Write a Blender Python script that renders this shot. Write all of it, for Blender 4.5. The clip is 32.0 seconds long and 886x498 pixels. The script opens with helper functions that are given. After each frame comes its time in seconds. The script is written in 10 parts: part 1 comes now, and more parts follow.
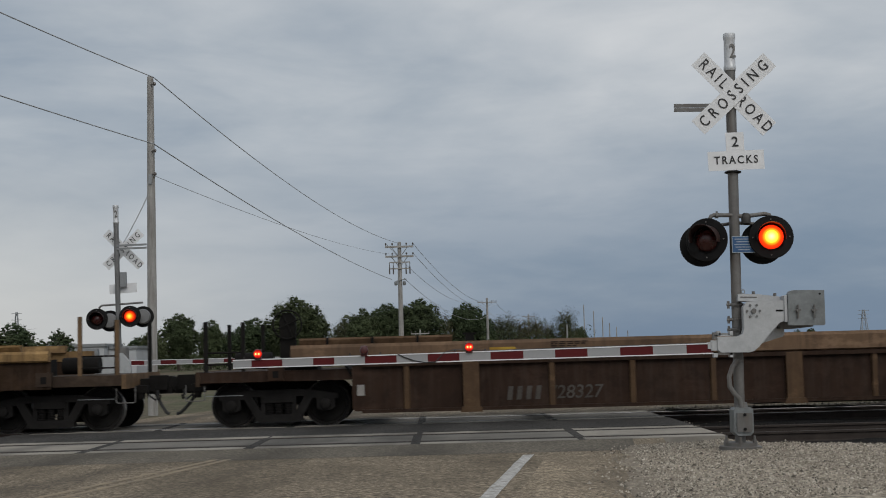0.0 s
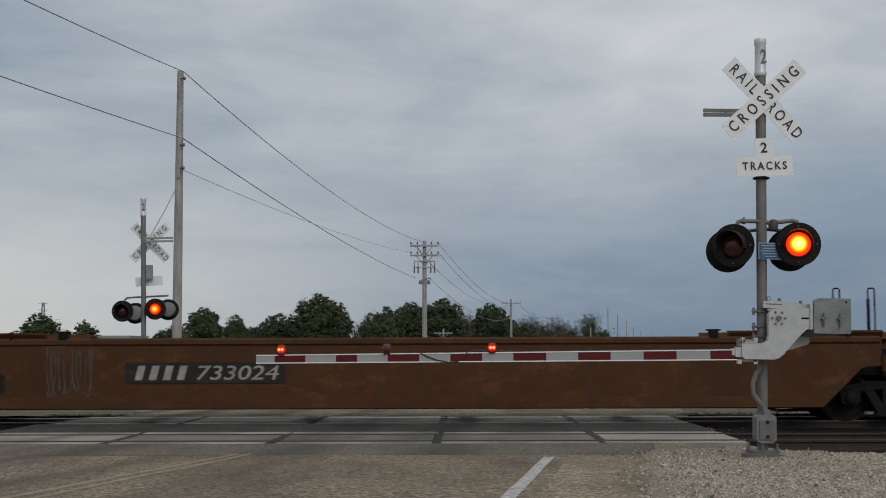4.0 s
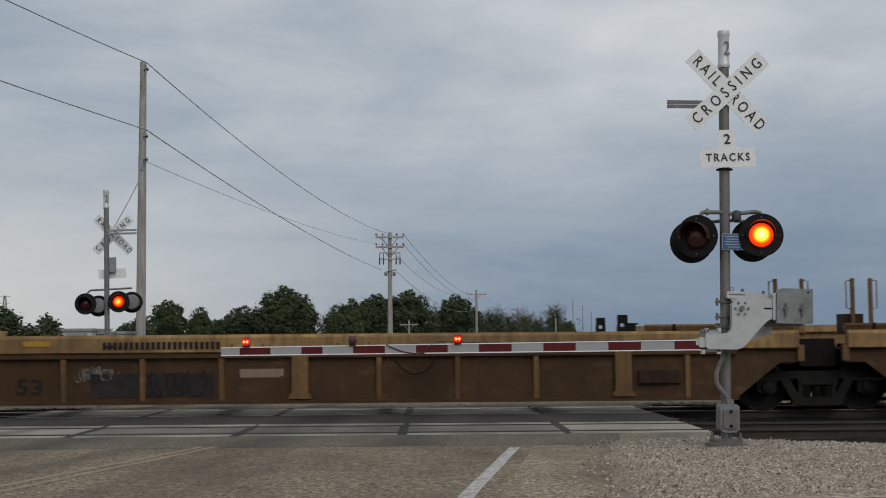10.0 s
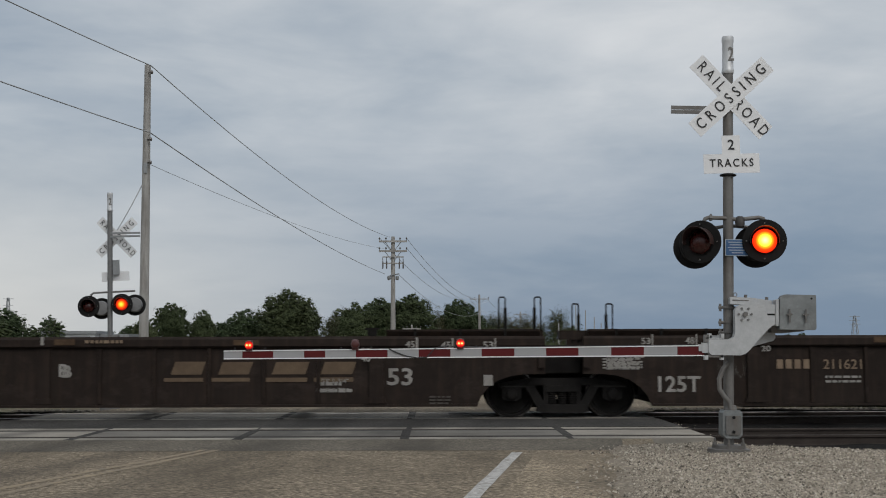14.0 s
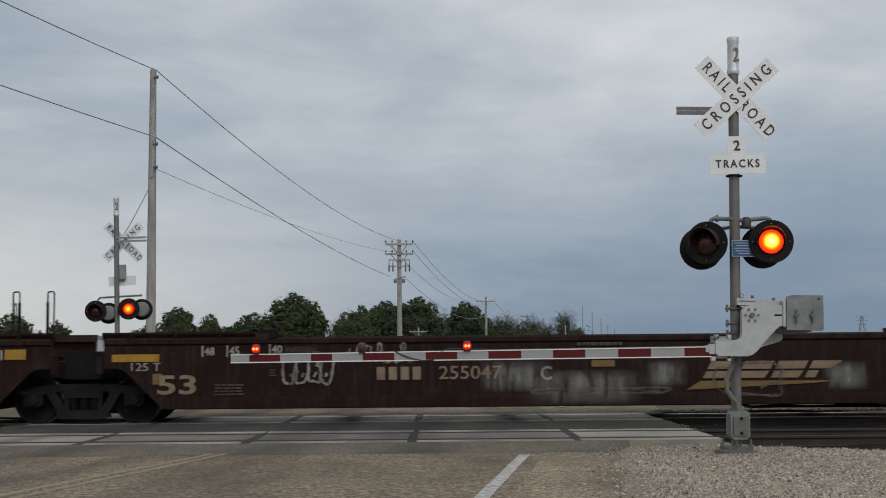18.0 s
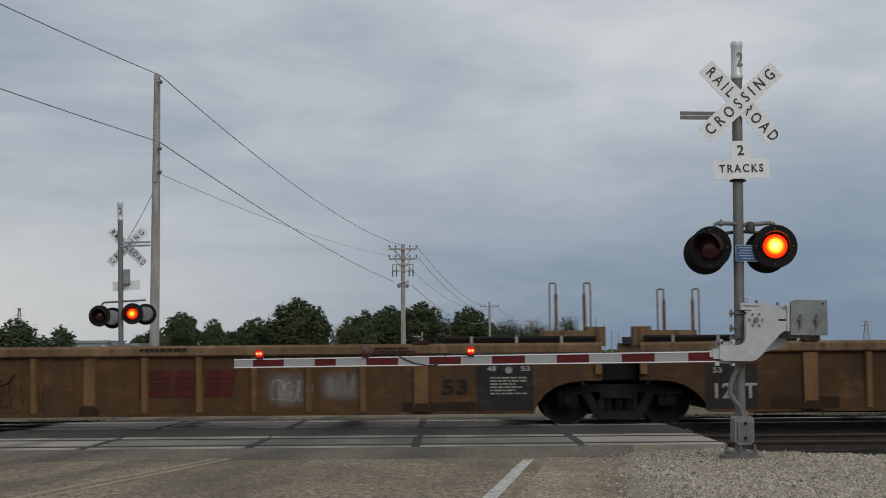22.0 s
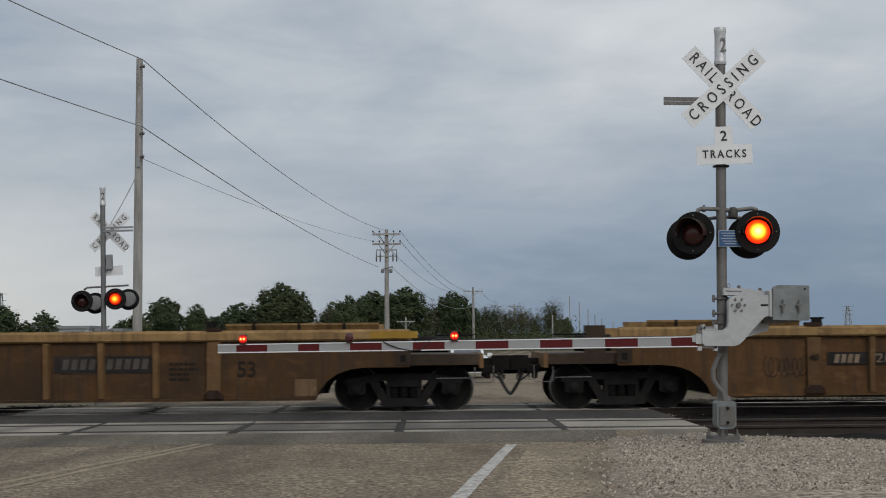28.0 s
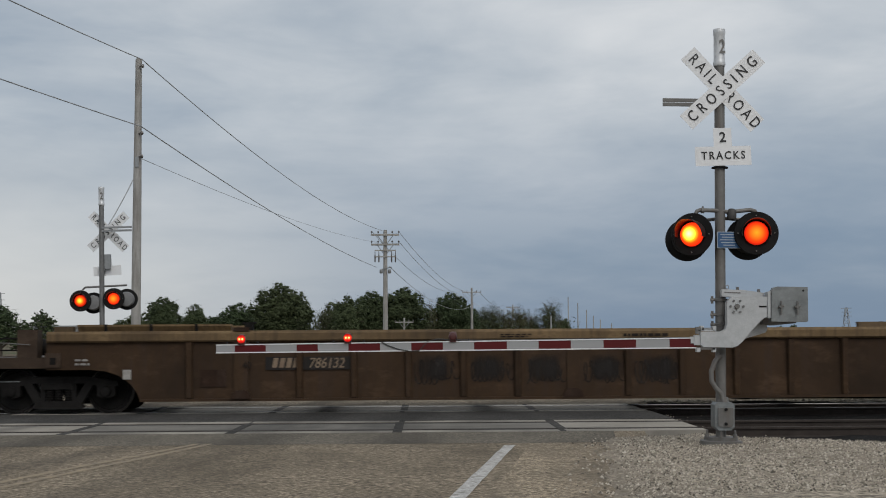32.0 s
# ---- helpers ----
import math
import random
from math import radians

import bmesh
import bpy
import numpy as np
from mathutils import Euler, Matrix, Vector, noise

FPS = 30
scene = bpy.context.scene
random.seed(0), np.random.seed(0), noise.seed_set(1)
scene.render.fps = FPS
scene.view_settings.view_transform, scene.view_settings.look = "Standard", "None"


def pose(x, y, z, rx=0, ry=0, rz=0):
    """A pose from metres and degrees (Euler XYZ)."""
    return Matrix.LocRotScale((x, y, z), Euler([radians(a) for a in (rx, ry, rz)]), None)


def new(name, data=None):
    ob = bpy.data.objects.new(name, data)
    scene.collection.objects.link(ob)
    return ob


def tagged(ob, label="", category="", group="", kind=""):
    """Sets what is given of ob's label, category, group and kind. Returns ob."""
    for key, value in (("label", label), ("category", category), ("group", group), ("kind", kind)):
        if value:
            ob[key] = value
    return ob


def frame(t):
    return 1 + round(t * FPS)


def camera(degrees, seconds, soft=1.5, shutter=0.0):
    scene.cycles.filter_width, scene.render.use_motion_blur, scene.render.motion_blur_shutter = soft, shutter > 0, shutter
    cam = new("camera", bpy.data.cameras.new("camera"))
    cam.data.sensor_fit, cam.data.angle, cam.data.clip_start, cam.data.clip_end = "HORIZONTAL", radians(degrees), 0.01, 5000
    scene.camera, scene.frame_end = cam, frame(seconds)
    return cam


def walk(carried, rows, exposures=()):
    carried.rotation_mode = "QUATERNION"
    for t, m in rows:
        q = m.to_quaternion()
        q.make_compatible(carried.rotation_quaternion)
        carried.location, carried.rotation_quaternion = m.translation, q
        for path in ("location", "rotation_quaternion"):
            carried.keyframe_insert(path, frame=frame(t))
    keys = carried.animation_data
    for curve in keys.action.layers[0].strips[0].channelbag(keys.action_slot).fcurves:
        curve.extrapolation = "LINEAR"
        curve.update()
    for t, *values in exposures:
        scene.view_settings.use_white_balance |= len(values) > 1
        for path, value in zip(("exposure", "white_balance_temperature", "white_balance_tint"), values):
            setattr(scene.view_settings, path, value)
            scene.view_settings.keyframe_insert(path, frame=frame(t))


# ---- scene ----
# ---- camera: hand-held, turning a little on the spot ----
EYE_Z = 1.38
cam = camera(39.23, 32.0, soft=1.0, shutter=0.065)


def eye_pose(turn, tilt, lean):
    return pose(0, 0, EYE_Z, 90 + tilt, 0, turn) @ pose(0, 0, 0, 0, 0, lean)


# seconds, turn to the left, tilt up, lean (degrees)
walk(cam, [(t, eye_pose(a, b, c)) for t, a, b, c in (
    (0, -0.143, 4.602, -1.553),
    (0.5, 0.192, 4.572, -0.885),
    (1, 0.433, 4.470, -1.400),
    (1.5, 0.501, 4.445, -1.341),
    (2, 0.685, 4.497, -0.854),
    (2.5, 0.793, 4.537, -0.672),
    (3, 1.060, 4.601, -0.402),
    (3.5, 1.155, 4.554, -0.262),
    (5.5, 0.485, 4.911, -0.051),
    (6, 0.511, 4.918, -0.082),
    (6.5, 0.533, 4.929, -0.111),
    (7, 0.552, 4.958, -0.237),
    (7.5, 0.524, 4.946, -0.374),
    (8, 0.338, 4.599, -1.048),
    (8.5, 0.068, 4.548, -0.976),
    (9, -0.186, 4.425, -0.953),
    (9.5, -0.388, 4.331, -0.482),
    (10, -0.581, 4.205, -0.456),
    (10.5, -0.650, 4.131, -0.387),
    (11, -0.694, 4.121, -0.247),
    (11.5, -0.744, 4.166, -0.450),
    (12, -0.740, 4.201, -0.101),
    (12.5, -0.652, 4.280, -0.111),
    (13, -0.565, 4.320, -0.094),
    (13.5, -0.451, 4.344, -0.154),
    (14, -0.433, 4.405, -0.160),
    (14.5, -0.437, 4.439, -0.226),
    (16.5, -0.316, 4.503, -0.444),
    (17, -0.244, 4.495, -0.409),
    (17.5, -0.158, 4.483, -0.479),
    (18, -0.148, 4.528, -0.496),
    (18.5, -0.106, 4.550, -0.533),
    (19, -0.031, 4.579, -0.561),
    (19.5, 0.038, 4.634, -0.480),
    (20, 0.012, 4.674, -0.637),
    (20.5, -0.011, 4.662, -0.563),
    (21, -0.006, 4.701, -0.573),
    (21.5, 0.006, 4.738, -0.558),
    (22, 0.017, 4.749, -0.488),
    (22.5, 0.004, 4.818, -0.421),
    (23, 0.000, 4.858, -0.401),
    (23.5, -0.010, 4.864, -0.384),
    (24, -0.332, 4.875, -0.487),
    (24.5, -0.535, 4.729, -0.451),
    (25, -0.671, 4.364, -0.506),
    (25.5, -0.755, 4.268, -0.562),
    (27.5, -0.715, 4.061, -0.485),
    (28, -0.730, 4.063, -0.512),
    (28.5, -0.802, 4.092, -0.677),
    (29, -0.835, 4.123, -0.468),
    (29.5, -0.853, 4.174, -0.365),
    (30, -0.868, 4.167, -0.282),
    (30.5, -0.875, 4.152, -0.160),
    (31, -0.854, 4.159, -0.126),
    (31.5, -0.824, 4.121, -0.239),
    (32, -0.791, 4.093, -0.368),
)], exposures=[(0, -0.06), (3, -0.06), (9, -0.03), (14, 0.06), (18, 0.07), (20, 0.0), (23, 0.0), (25, 0.04), (28, 0.06), (32, 0.10)])
scene.view_settings.exposure = 0.0

# ---- world and sun: a grey, layered overcast ----
SUN_UP, SUN_TURN = 42.0, 22.0


def make_world():
    w = bpy.data.worlds.new("overcast_sky")
    scene.world = w
    w.use_nodes = True
    nt = w.node_tree
    nt.nodes.clear()
    N, L = nt.nodes.new, nt.links.new
    out, bg = N("ShaderNodeOutputWorld"), N("ShaderNodeBackground")
    sky = N("ShaderNodeTexSky")
    sky.sky_type, sky.sun_disc = "NISHITA", False
    sky.sun_elevation, sky.sun_rotation = radians(SUN_UP), radians(180 - SUN_TURN)
    sky.air_density, sky.dust_density = 1.0, 2.0
    co = N("ShaderNodeTexCoord")
    sep = N("ShaderNodeSeparateXYZ")
    L(co.outputs["Generated"], sep.inputs[0])
    # flatten the dome onto a cloud deck: x/(z+k), y/(z+k)
    zk = N("ShaderNodeMath"); zk.operation = "ADD"; zk.inputs[1].default_value = 0.27
    zm = N("ShaderNodeMath"); zm.operation = "MAXIMUM"; zm.inputs[1].default_value = 0.0
    L(sep.outputs[2], zm.inputs[0]); L(zm.outputs[0], zk.inputs[0])
    dx = N("ShaderNodeMath"); dx.operation = "DIVIDE"
    dy = N("ShaderNodeMath"); dy.operation = "DIVIDE"
    L(sep.outputs[0], dx.inputs[0]); L(zk.outputs[0], dx.inputs[1])
    L(sep.outputs[1], dy.inputs[0]); L(zk.outputs[0], dy.inputs[1])
    deck = N("ShaderNodeCombineXYZ")
    L(dx.outputs[0], deck.inputs[0]); L(dy.outputs[0], deck.inputs[1])
    mp = N("ShaderNodeMapping")
    mp.inputs["Scale"].default_value = (0.95, 1.15, 1)
    mp.inputs["Rotation"].default_value = (0, 0, radians(-14))
    mp.inputs["Location"].default_value = (3.1, 1.7, 0)
    L(deck.outputs[0], mp.inputs[0])
    big = N("ShaderNodeTexNoise")
    big.inputs["Scale"].default_value, big.inputs["Detail"].default_value = 0.9, 6
    big.inputs["Roughness"].default_value, big.inputs["Distortion"].default_value = 0.5, 0.35
    fine = N("ShaderNodeTexNoise")
    fine.inputs["Scale"].default_value, fine.inputs["Detail"].default_value = 3.2, 7
    fine.inputs["Roughness"].default_value = 0.55
    L(mp.outputs[0], big.inputs[0]); L(mp.outputs[0], fine.inputs[0])
    mixn = N("ShaderNodeMath"); mixn.operation = "MULTIPLY_ADD"
    mixn.inputs[1].default_value = 0.34
    L(fine.outputs[0], mixn.inputs[0]); L(big.outputs[0], mixn.inputs[2])
    # long thin streaks of cloud, flatter towards the horizon
    sm = N("ShaderNodeMapping")
    sm.inputs["Scale"].default_value = (4.2, 1.0, 17.0)
    sm.inputs["Rotation"].default_value = (0, radians(5), 0)
    L(co.outputs["Generated"], sm.inputs[0])
    wisp = N("ShaderNodeTexNoise")
    wisp.inputs["Scale"].default_value, wisp.inputs["Detail"].default_value = 1.1, 5
    wisp.inputs["Roughness"].default_value, wisp.inputs["Distortion"].default_value = 0.56, 0.5
    L(sm.outputs[0], wisp.inputs[0])
    wm = N("ShaderNodeMath"); wm.operation = "MULTIPLY_ADD"
    wm.inputs[1].default_value, wm.inputs[2].default_value = 0.46, -0.23
    L(wisp.outputs[0], wm.inputs[0])
    deckn = mixn
    mixn = N("ShaderNodeMath"); mixn.operation = "ADD"
    L(deckn.outputs[0], mixn.inputs[0]); L(wm.outputs[0], mixn.inputs[1])
    ramp = N("ShaderNodeValToRGB")
    e = ramp.color_ramp.elements
    e[0].position, e[0].color = 0.38, (0.27, 0.332, 0.408, 1)
    e[1].position, e[1].color = 0.86, (0.65, 0.67, 0.688, 1)
    m = ramp.color_ramp.elements.new(0.60); m.color = (0.448, 0.492, 0.538, 1)
    L(mixn.outputs[0], ramp.inputs[0])
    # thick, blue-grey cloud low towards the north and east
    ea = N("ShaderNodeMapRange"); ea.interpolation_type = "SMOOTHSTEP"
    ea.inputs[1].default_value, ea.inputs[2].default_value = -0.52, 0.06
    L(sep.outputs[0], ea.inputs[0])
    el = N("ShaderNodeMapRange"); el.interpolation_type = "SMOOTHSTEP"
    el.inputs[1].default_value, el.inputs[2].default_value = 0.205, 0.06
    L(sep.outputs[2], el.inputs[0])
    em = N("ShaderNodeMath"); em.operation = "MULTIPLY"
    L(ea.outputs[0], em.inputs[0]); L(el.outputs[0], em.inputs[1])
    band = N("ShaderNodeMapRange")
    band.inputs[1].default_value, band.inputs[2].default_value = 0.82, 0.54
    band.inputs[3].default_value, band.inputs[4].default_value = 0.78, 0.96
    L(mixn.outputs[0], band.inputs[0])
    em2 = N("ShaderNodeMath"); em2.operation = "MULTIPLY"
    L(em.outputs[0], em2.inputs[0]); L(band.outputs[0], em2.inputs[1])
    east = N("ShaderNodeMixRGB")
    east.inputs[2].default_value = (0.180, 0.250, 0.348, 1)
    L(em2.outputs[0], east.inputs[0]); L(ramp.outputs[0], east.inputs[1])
    # the deck is thin towards the west (-x): brighter and less blue there
    az = N("ShaderNodeMapRange")
    az.inputs[1].default_value, az.inputs[2].default_value = 0.03, -0.34
    L(sep.outputs[0], az.inputs[0])
    lo = N("ShaderNodeMapRange")
    lo.inputs[1].default_value, lo.inputs[2].default_value = 0.17, 0.0
    L(sep.outputs[2], lo.inputs[0])
    am = N("ShaderNodeMath"); am.operation = "MULTIPLY"
    L(az.outputs[0], am.inputs[0]); L(lo.outputs[0], am.inputs[1])
    west = N("ShaderNodeMixRGB")
    west.inputs[2].default_value = (0.605, 0.61, 0.60, 1)
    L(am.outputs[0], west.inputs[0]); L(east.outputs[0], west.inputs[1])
    skys = N("ShaderNodeMixRGB"); skys.blend_type = "MULTIPLY"; skys.inputs[0].default_value = 1.0
    skys.inputs[2].default_value = (0.08, 0.08, 0.08, 1)
    L(sky.outputs[0], skys.inputs[1])
    mix = N("ShaderNodeMixRGB"); mix.inputs[0].default_value = 0.92
    L(skys.outputs[0], mix.inputs[1]); L(west.outputs[0], mix.inputs[2])
    L(mix.outputs[0], bg.inputs[0])
    bg.inputs[1].default_value = 1.0
    L(bg.outputs[0], out.inputs[0])


make_world()
sun = new("sun", bpy.data.lights.new("sun", "SUN"))
sun.data.energy, sun.data.angle, sun.data.color = 1.25, radians(40), (1.0, 0.97, 0.93)
sun.rotation_euler = Euler((radians(90 - SUN_UP), 0, radians(SUN_TURN)))


# ---- materials ----
def noise_node(nt, coord, scale, detail=5, rough=0.6, stretch=None, dist=0.0):
    n = nt.nodes.new("ShaderNodeTexNoise")
    n.inputs["Scale"].default_value, n.inputs["Detail"].default_value = scale, detail
    n.inputs["Roughness"].default_value, n.inputs["Distortion"].default_value = rough, dist
    if stretch:
        mp = nt.nodes.new("ShaderNodeMapping")
        mp.inputs["Scale"].default_value = stretch
        nt.links.new(coord, mp.inputs[0])
        coord = mp.outputs[0]
    nt.links.new(coord, n.inputs["Vector"])
    return n.outputs["Fac"]


def ramp_node(nt, fac, stops):
    r = nt.nodes.new("ShaderNodeValToRGB")
    r.color_ramp.elements[0].position, r.color_ramp.elements[0].color = stops[0][0], (*stops[0][1], 1)
    r.color_ramp.elements[1].position, r.color_ramp.elements[1].color = stops[-1][0], (*stops[-1][1], 1)
    for p, c in stops[1:-1]:
        r.color_ramp.elements.new(p).color = (*c, 1)
    nt.links.new(fac, r.inputs[0])
    return r.outputs[0]


def mix_node(nt, fac, a, b, blend="MIX"):
    m = nt.nodes.new("ShaderNodeMixRGB")
    m.blend_type = blend
    for sock, v in zip(m.inputs, (fac, a, b)):
        if isinstance(v, (int, float)):
            sock.default_value = v
        elif isinstance(v, tuple):
            sock.default_value = (*v, 1)
        else:
            nt.links.new(v, sock)
    return m.outputs[0]


def material(name, col, dark=None, rough=0.6, metal=0.0, scale=3.0, fine=40.0, amount=0.6, bump=0.1, bump_scale=None,
             streak=None, streak_amount=0.4, blotch=None, dirt=None, dirt_stops=(0.55, 0.7), spec=0.5, shift=True, world=False):
    """A surface: base colour col to dark by a broad and a fine noise, vertical streaks, patches of dirt, and fine relief."""
    m = bpy.data.materials.new(name)
    m.use_nodes = True
    nt = m.node_tree
    b = nt.nodes["Principled BSDF"]
    tc = nt.nodes.new("ShaderNodeTexCoord")
    co = tc.outputs["Object"]
    if world:
        co = nt.nodes.new("ShaderNodeNewGeometry").outputs["Position"]
    elif shift:
        oi = nt.nodes.new("ShaderNodeObjectInfo")
        ad = nt.nodes.new("ShaderNodeVectorMath")
        ad.operation = "MULTIPLY_ADD"
        cx = nt.nodes.new("ShaderNodeCombineXYZ")
        for i in range(3):
            nt.links.new(oi.outputs["Random"], cx.inputs[i])
        nt.links.new(cx.outputs[0], ad.inputs[0])
        ad.inputs[1].default_value = (37.0, 11.0, 5.0)
        nt.links.new(co, ad.inputs[2])
        co = ad.outputs[0]
    dark = dark or tuple(c * 0.55 for c in col)
    broad = noise_node(nt, co, scale, 6, 0.62)
    grain = noise_node(nt, co, fine, 4, 0.6)
    c = mix_node(nt, ramp_node(nt, broad, [(0.32, (0, 0, 0)), (0.7, (amount,) * 3)]), col, dark)
    c = mix_node(nt, ramp_node(nt, grain, [(0.3, (0, 0, 0)), (0.75, (amount * 0.55,) * 3)]), c, dark)
    if streak:
        s = noise_node(nt, co, 1.0, 5, 0.6, stretch=(9.0, 9.0, 0.7))
        c = mix_node(nt, ramp_node(nt, s, [(0.46, (0, 0, 0)), (0.64, (streak_amount,) * 3)]), c, streak)
    if blotch:      # scuffs and pale dust at arm's-length size
        s = noise_node(nt, co, 2.6, 7, 0.7, dist=0.4)
        c = mix_node(nt, ramp_node(nt, s, [(0.50, (0, 0, 0)), (0.60, (0.6,) * 3)]), c, blotch[0])
        s = noise_node(nt, co, 1.7, 6, 0.68, stretch=(1.0, 1.0, 1.9))
        c = mix_node(nt, ramp_node(nt, s, [(0.54, (0, 0, 0)), (0.68, (0.55,) * 3)]), c, blotch[1])
    if dirt:
        s = noise_node(nt, co, scale * 0.45, 7, 0.65)
        c = mix_node(nt, ramp_node(nt, s, [(dirt_stops[0], (0, 0, 0)), (dirt_stops[1], (0.85,) * 3)]), c, dirt)
    nt.links.new(c, b.inputs["Base Color"])
    b.inputs["Metallic"].default_value = metal
    rr = ramp_node(nt, broad, [(0.2, (max(rough - 0.12, 0.05),) * 3), (0.8, (min(rough + 0.15, 1),) * 3)])
    nt.links.new(rr, b.inputs["Roughness"])
    b.inputs["Specular IOR Level"].default_value = spec
    if bump:
        bn = nt.nodes.new("ShaderNodeBump")
        bn.inputs["Strength"].default_value, bn.inputs["Distance"].default_value = bump, 0.02
        nt.links.new(noise_node(nt, co, bump_scale or fine, 4, 0.65), bn.inputs["Height"])
        nt.links.new(bn.outputs[0], b.inputs["Normal"])
    return m


def speckled(name, col, low, high, size, stain, stain_scale, rough=0.95, bump=1.0):
    """Road or gravel: coarse grains from low to high times the base colour, broad stains, and relief."""
    m = bpy.data.materials.new(name)
    m.use_nodes = True
    nt = m.node_tree
    b = nt.nodes["Principled BSDF"]
    co = nt.nodes.new("ShaderNodeNewGeometry").outputs["Position"]
    g1, g2 = noise_node(nt, co, size, 3, 0.7), noise_node(nt, co, size * 0.37, 4, 0.65)
    c = mix_node(nt, 1.0, col, ramp_node(nt, g1, [(0.30, (low,) * 3), (0.5, (1, 1, 1)), (0.72, (high,) * 3)]), "MULTIPLY")
    c = mix_node(nt, 1.0, c, ramp_node(nt, g2, [(0.30, (0.72, 0.72, 0.72)), (0.5, (1, 1, 1)), (0.70, (1.22, 1.22, 1.22))]), "MULTIPLY")
    s = noise_node(nt, co, stain_scale, 6, 0.62, stretch=(1.0, 0.35, 1.0))
    c = mix_node(nt, ramp_node(nt, s, [(0.44, (0, 0, 0)), (0.66, (0.8, 0.8, 0.8))]), c, stain)
    nt.links.new(c, b.inputs["Base Color"])
    b.inputs["Roughness"].default_value = rough
    b.inputs["Specular IOR Level"].default_value = 0.1
    bn = nt.nodes.new("ShaderNodeBump")
    bn.inputs["Strength"].default_value, bn.inputs["Distance"].default_value = bump, 0.02
    nt.links.new(g1, bn.inputs["Height"])
    nt.links.new(bn.outputs[0], b.inputs["Normal"])
    return m


def faded(name, col, dark, low, high, streak=True, edges=False, rough=0.7):
    """Thin paint that has worn through in places, in vertical streaks; edges: it also thins out towards its rim."""
    m = bpy.data.materials.new(name)
    m.use_nodes = True
    nt = m.node_tree
    b = nt.nodes["Principled BSDF"]
    tc = nt.nodes.new("ShaderNodeTexCoord")
    co = tc.outputs["Object"]
    n1 = noise_node(nt, co, 1.0, 6, 0.65, stretch=(7.0, 7.0, 1.3) if streak else (5.0, 5.0, 5.0))
    c = mix_node(nt, noise_node(nt, co, 4.0, 5, 0.6), col, dark)
    nt.links.new(c, b.inputs["Base Color"])
    b.inputs["Roughness"].default_value = rough
    b.inputs["Specular IOR Level"].default_value = 0.25
    al = ramp_node(nt, n1, [(0.36, (low,) * 3), (0.66, (high,) * 3)])
    if edges:
        sp = nt.nodes.new("ShaderNodeSeparateXYZ")
        nt.links.new(tc.outputs["Generated"], sp.inputs[0])
        for k in (0, 2):
            q = nt.nodes.new("ShaderNodeMath")
            q.operation = "PINGPONG"
            q.inputs[1].default_value = 0.5
            nt.links.new(sp.outputs[k], q.inputs[0])
            al = mix_node(nt, 1.0, al, ramp_node(nt, q.outputs[0], [(0.02, (0, 0, 0)), (0.32, (1, 1, 1))]), "MULTIPLY")
    nt.links.new(al, b.inputs["Alpha"])
    return m


def glow(name, col, strength, edge=None, twin=0.0):
    """A lamp lens that gives off light, hotter in the middle."""
    m = bpy.data.materials.new(name)
    m.use_nodes = True
    nt = m.node_tree
    nt.nodes.clear()
    out, em = nt.nodes.new("ShaderNodeOutputMaterial"), nt.nodes.new("ShaderNodeEmission")
    em.inputs[0].default_value, em.inputs[1].default_value = (*col, 1), strength
    if edge:
        tc = nt.nodes.new("ShaderNodeTexCoord")
        ln = nt.nodes.new("ShaderNodeVectorMath")
        ln.operation = "LENGTH"
        fl = nt.nodes.new("ShaderNodeVectorMath")
        fl.operation = "MULTIPLY"
        fl.inputs[1].default_value = (1, 0, 1)
        nt.links.new(tc.outputs["Object"], fl.inputs[0])
        if twin:        # two bright points side by side
            ab = nt.nodes.new("ShaderNodeVectorMath")
            ab.operation = "ABSOLUTE"
            off = nt.nodes.new("ShaderNodeVectorMath")
            off.operation = "SUBTRACT"
            off.inputs[1].default_value = (twin, 0, 0)
            nt.links.new(fl.outputs[0], ab.inputs[0])
            nt.links.new(ab.outputs[0], off.inputs[0])
            fl = off
        nt.links.new(fl.outputs[0], ln.inputs[0])
        c = ramp_node(nt, ln.outputs["Value"], edge)
        nt.links.new(c, em.inputs[0])
    nt.links.new(em.outputs[0], out.inputs[0])
    return m


M = {}
M["asphalt"] = speckled("asphalt", (0.202, 0.166, 0.122), 0.24, 2.4, 22, (0.094, 0.077, 0.057), 0.55)
M["asphalt_dark"] = speckled("asphalt_dark", (0.068, 0.065, 0.061), 0.5, 1.7, 20, (0.042, 0.04, 0.038), 0.7)
M["concrete"] = material("concrete", (0.36, 0.330, 0.283), (0.185, 0.168, 0.142), 0.9, spec=0.2, scale=0.7, fine=14, amount=0.7, bump=0.25,
                         dirt=(0.11, 0.105, 0.097), dirt_stops=(0.50, 0.70), world=True)
M["concrete_dark"] = material("concrete_dark", (0.215, 0.200, 0.175), (0.10, 0.094, 0.083), 0.9, spec=0.2, scale=0.8, fine=14, amount=0.8, bump=0.25, world=True)


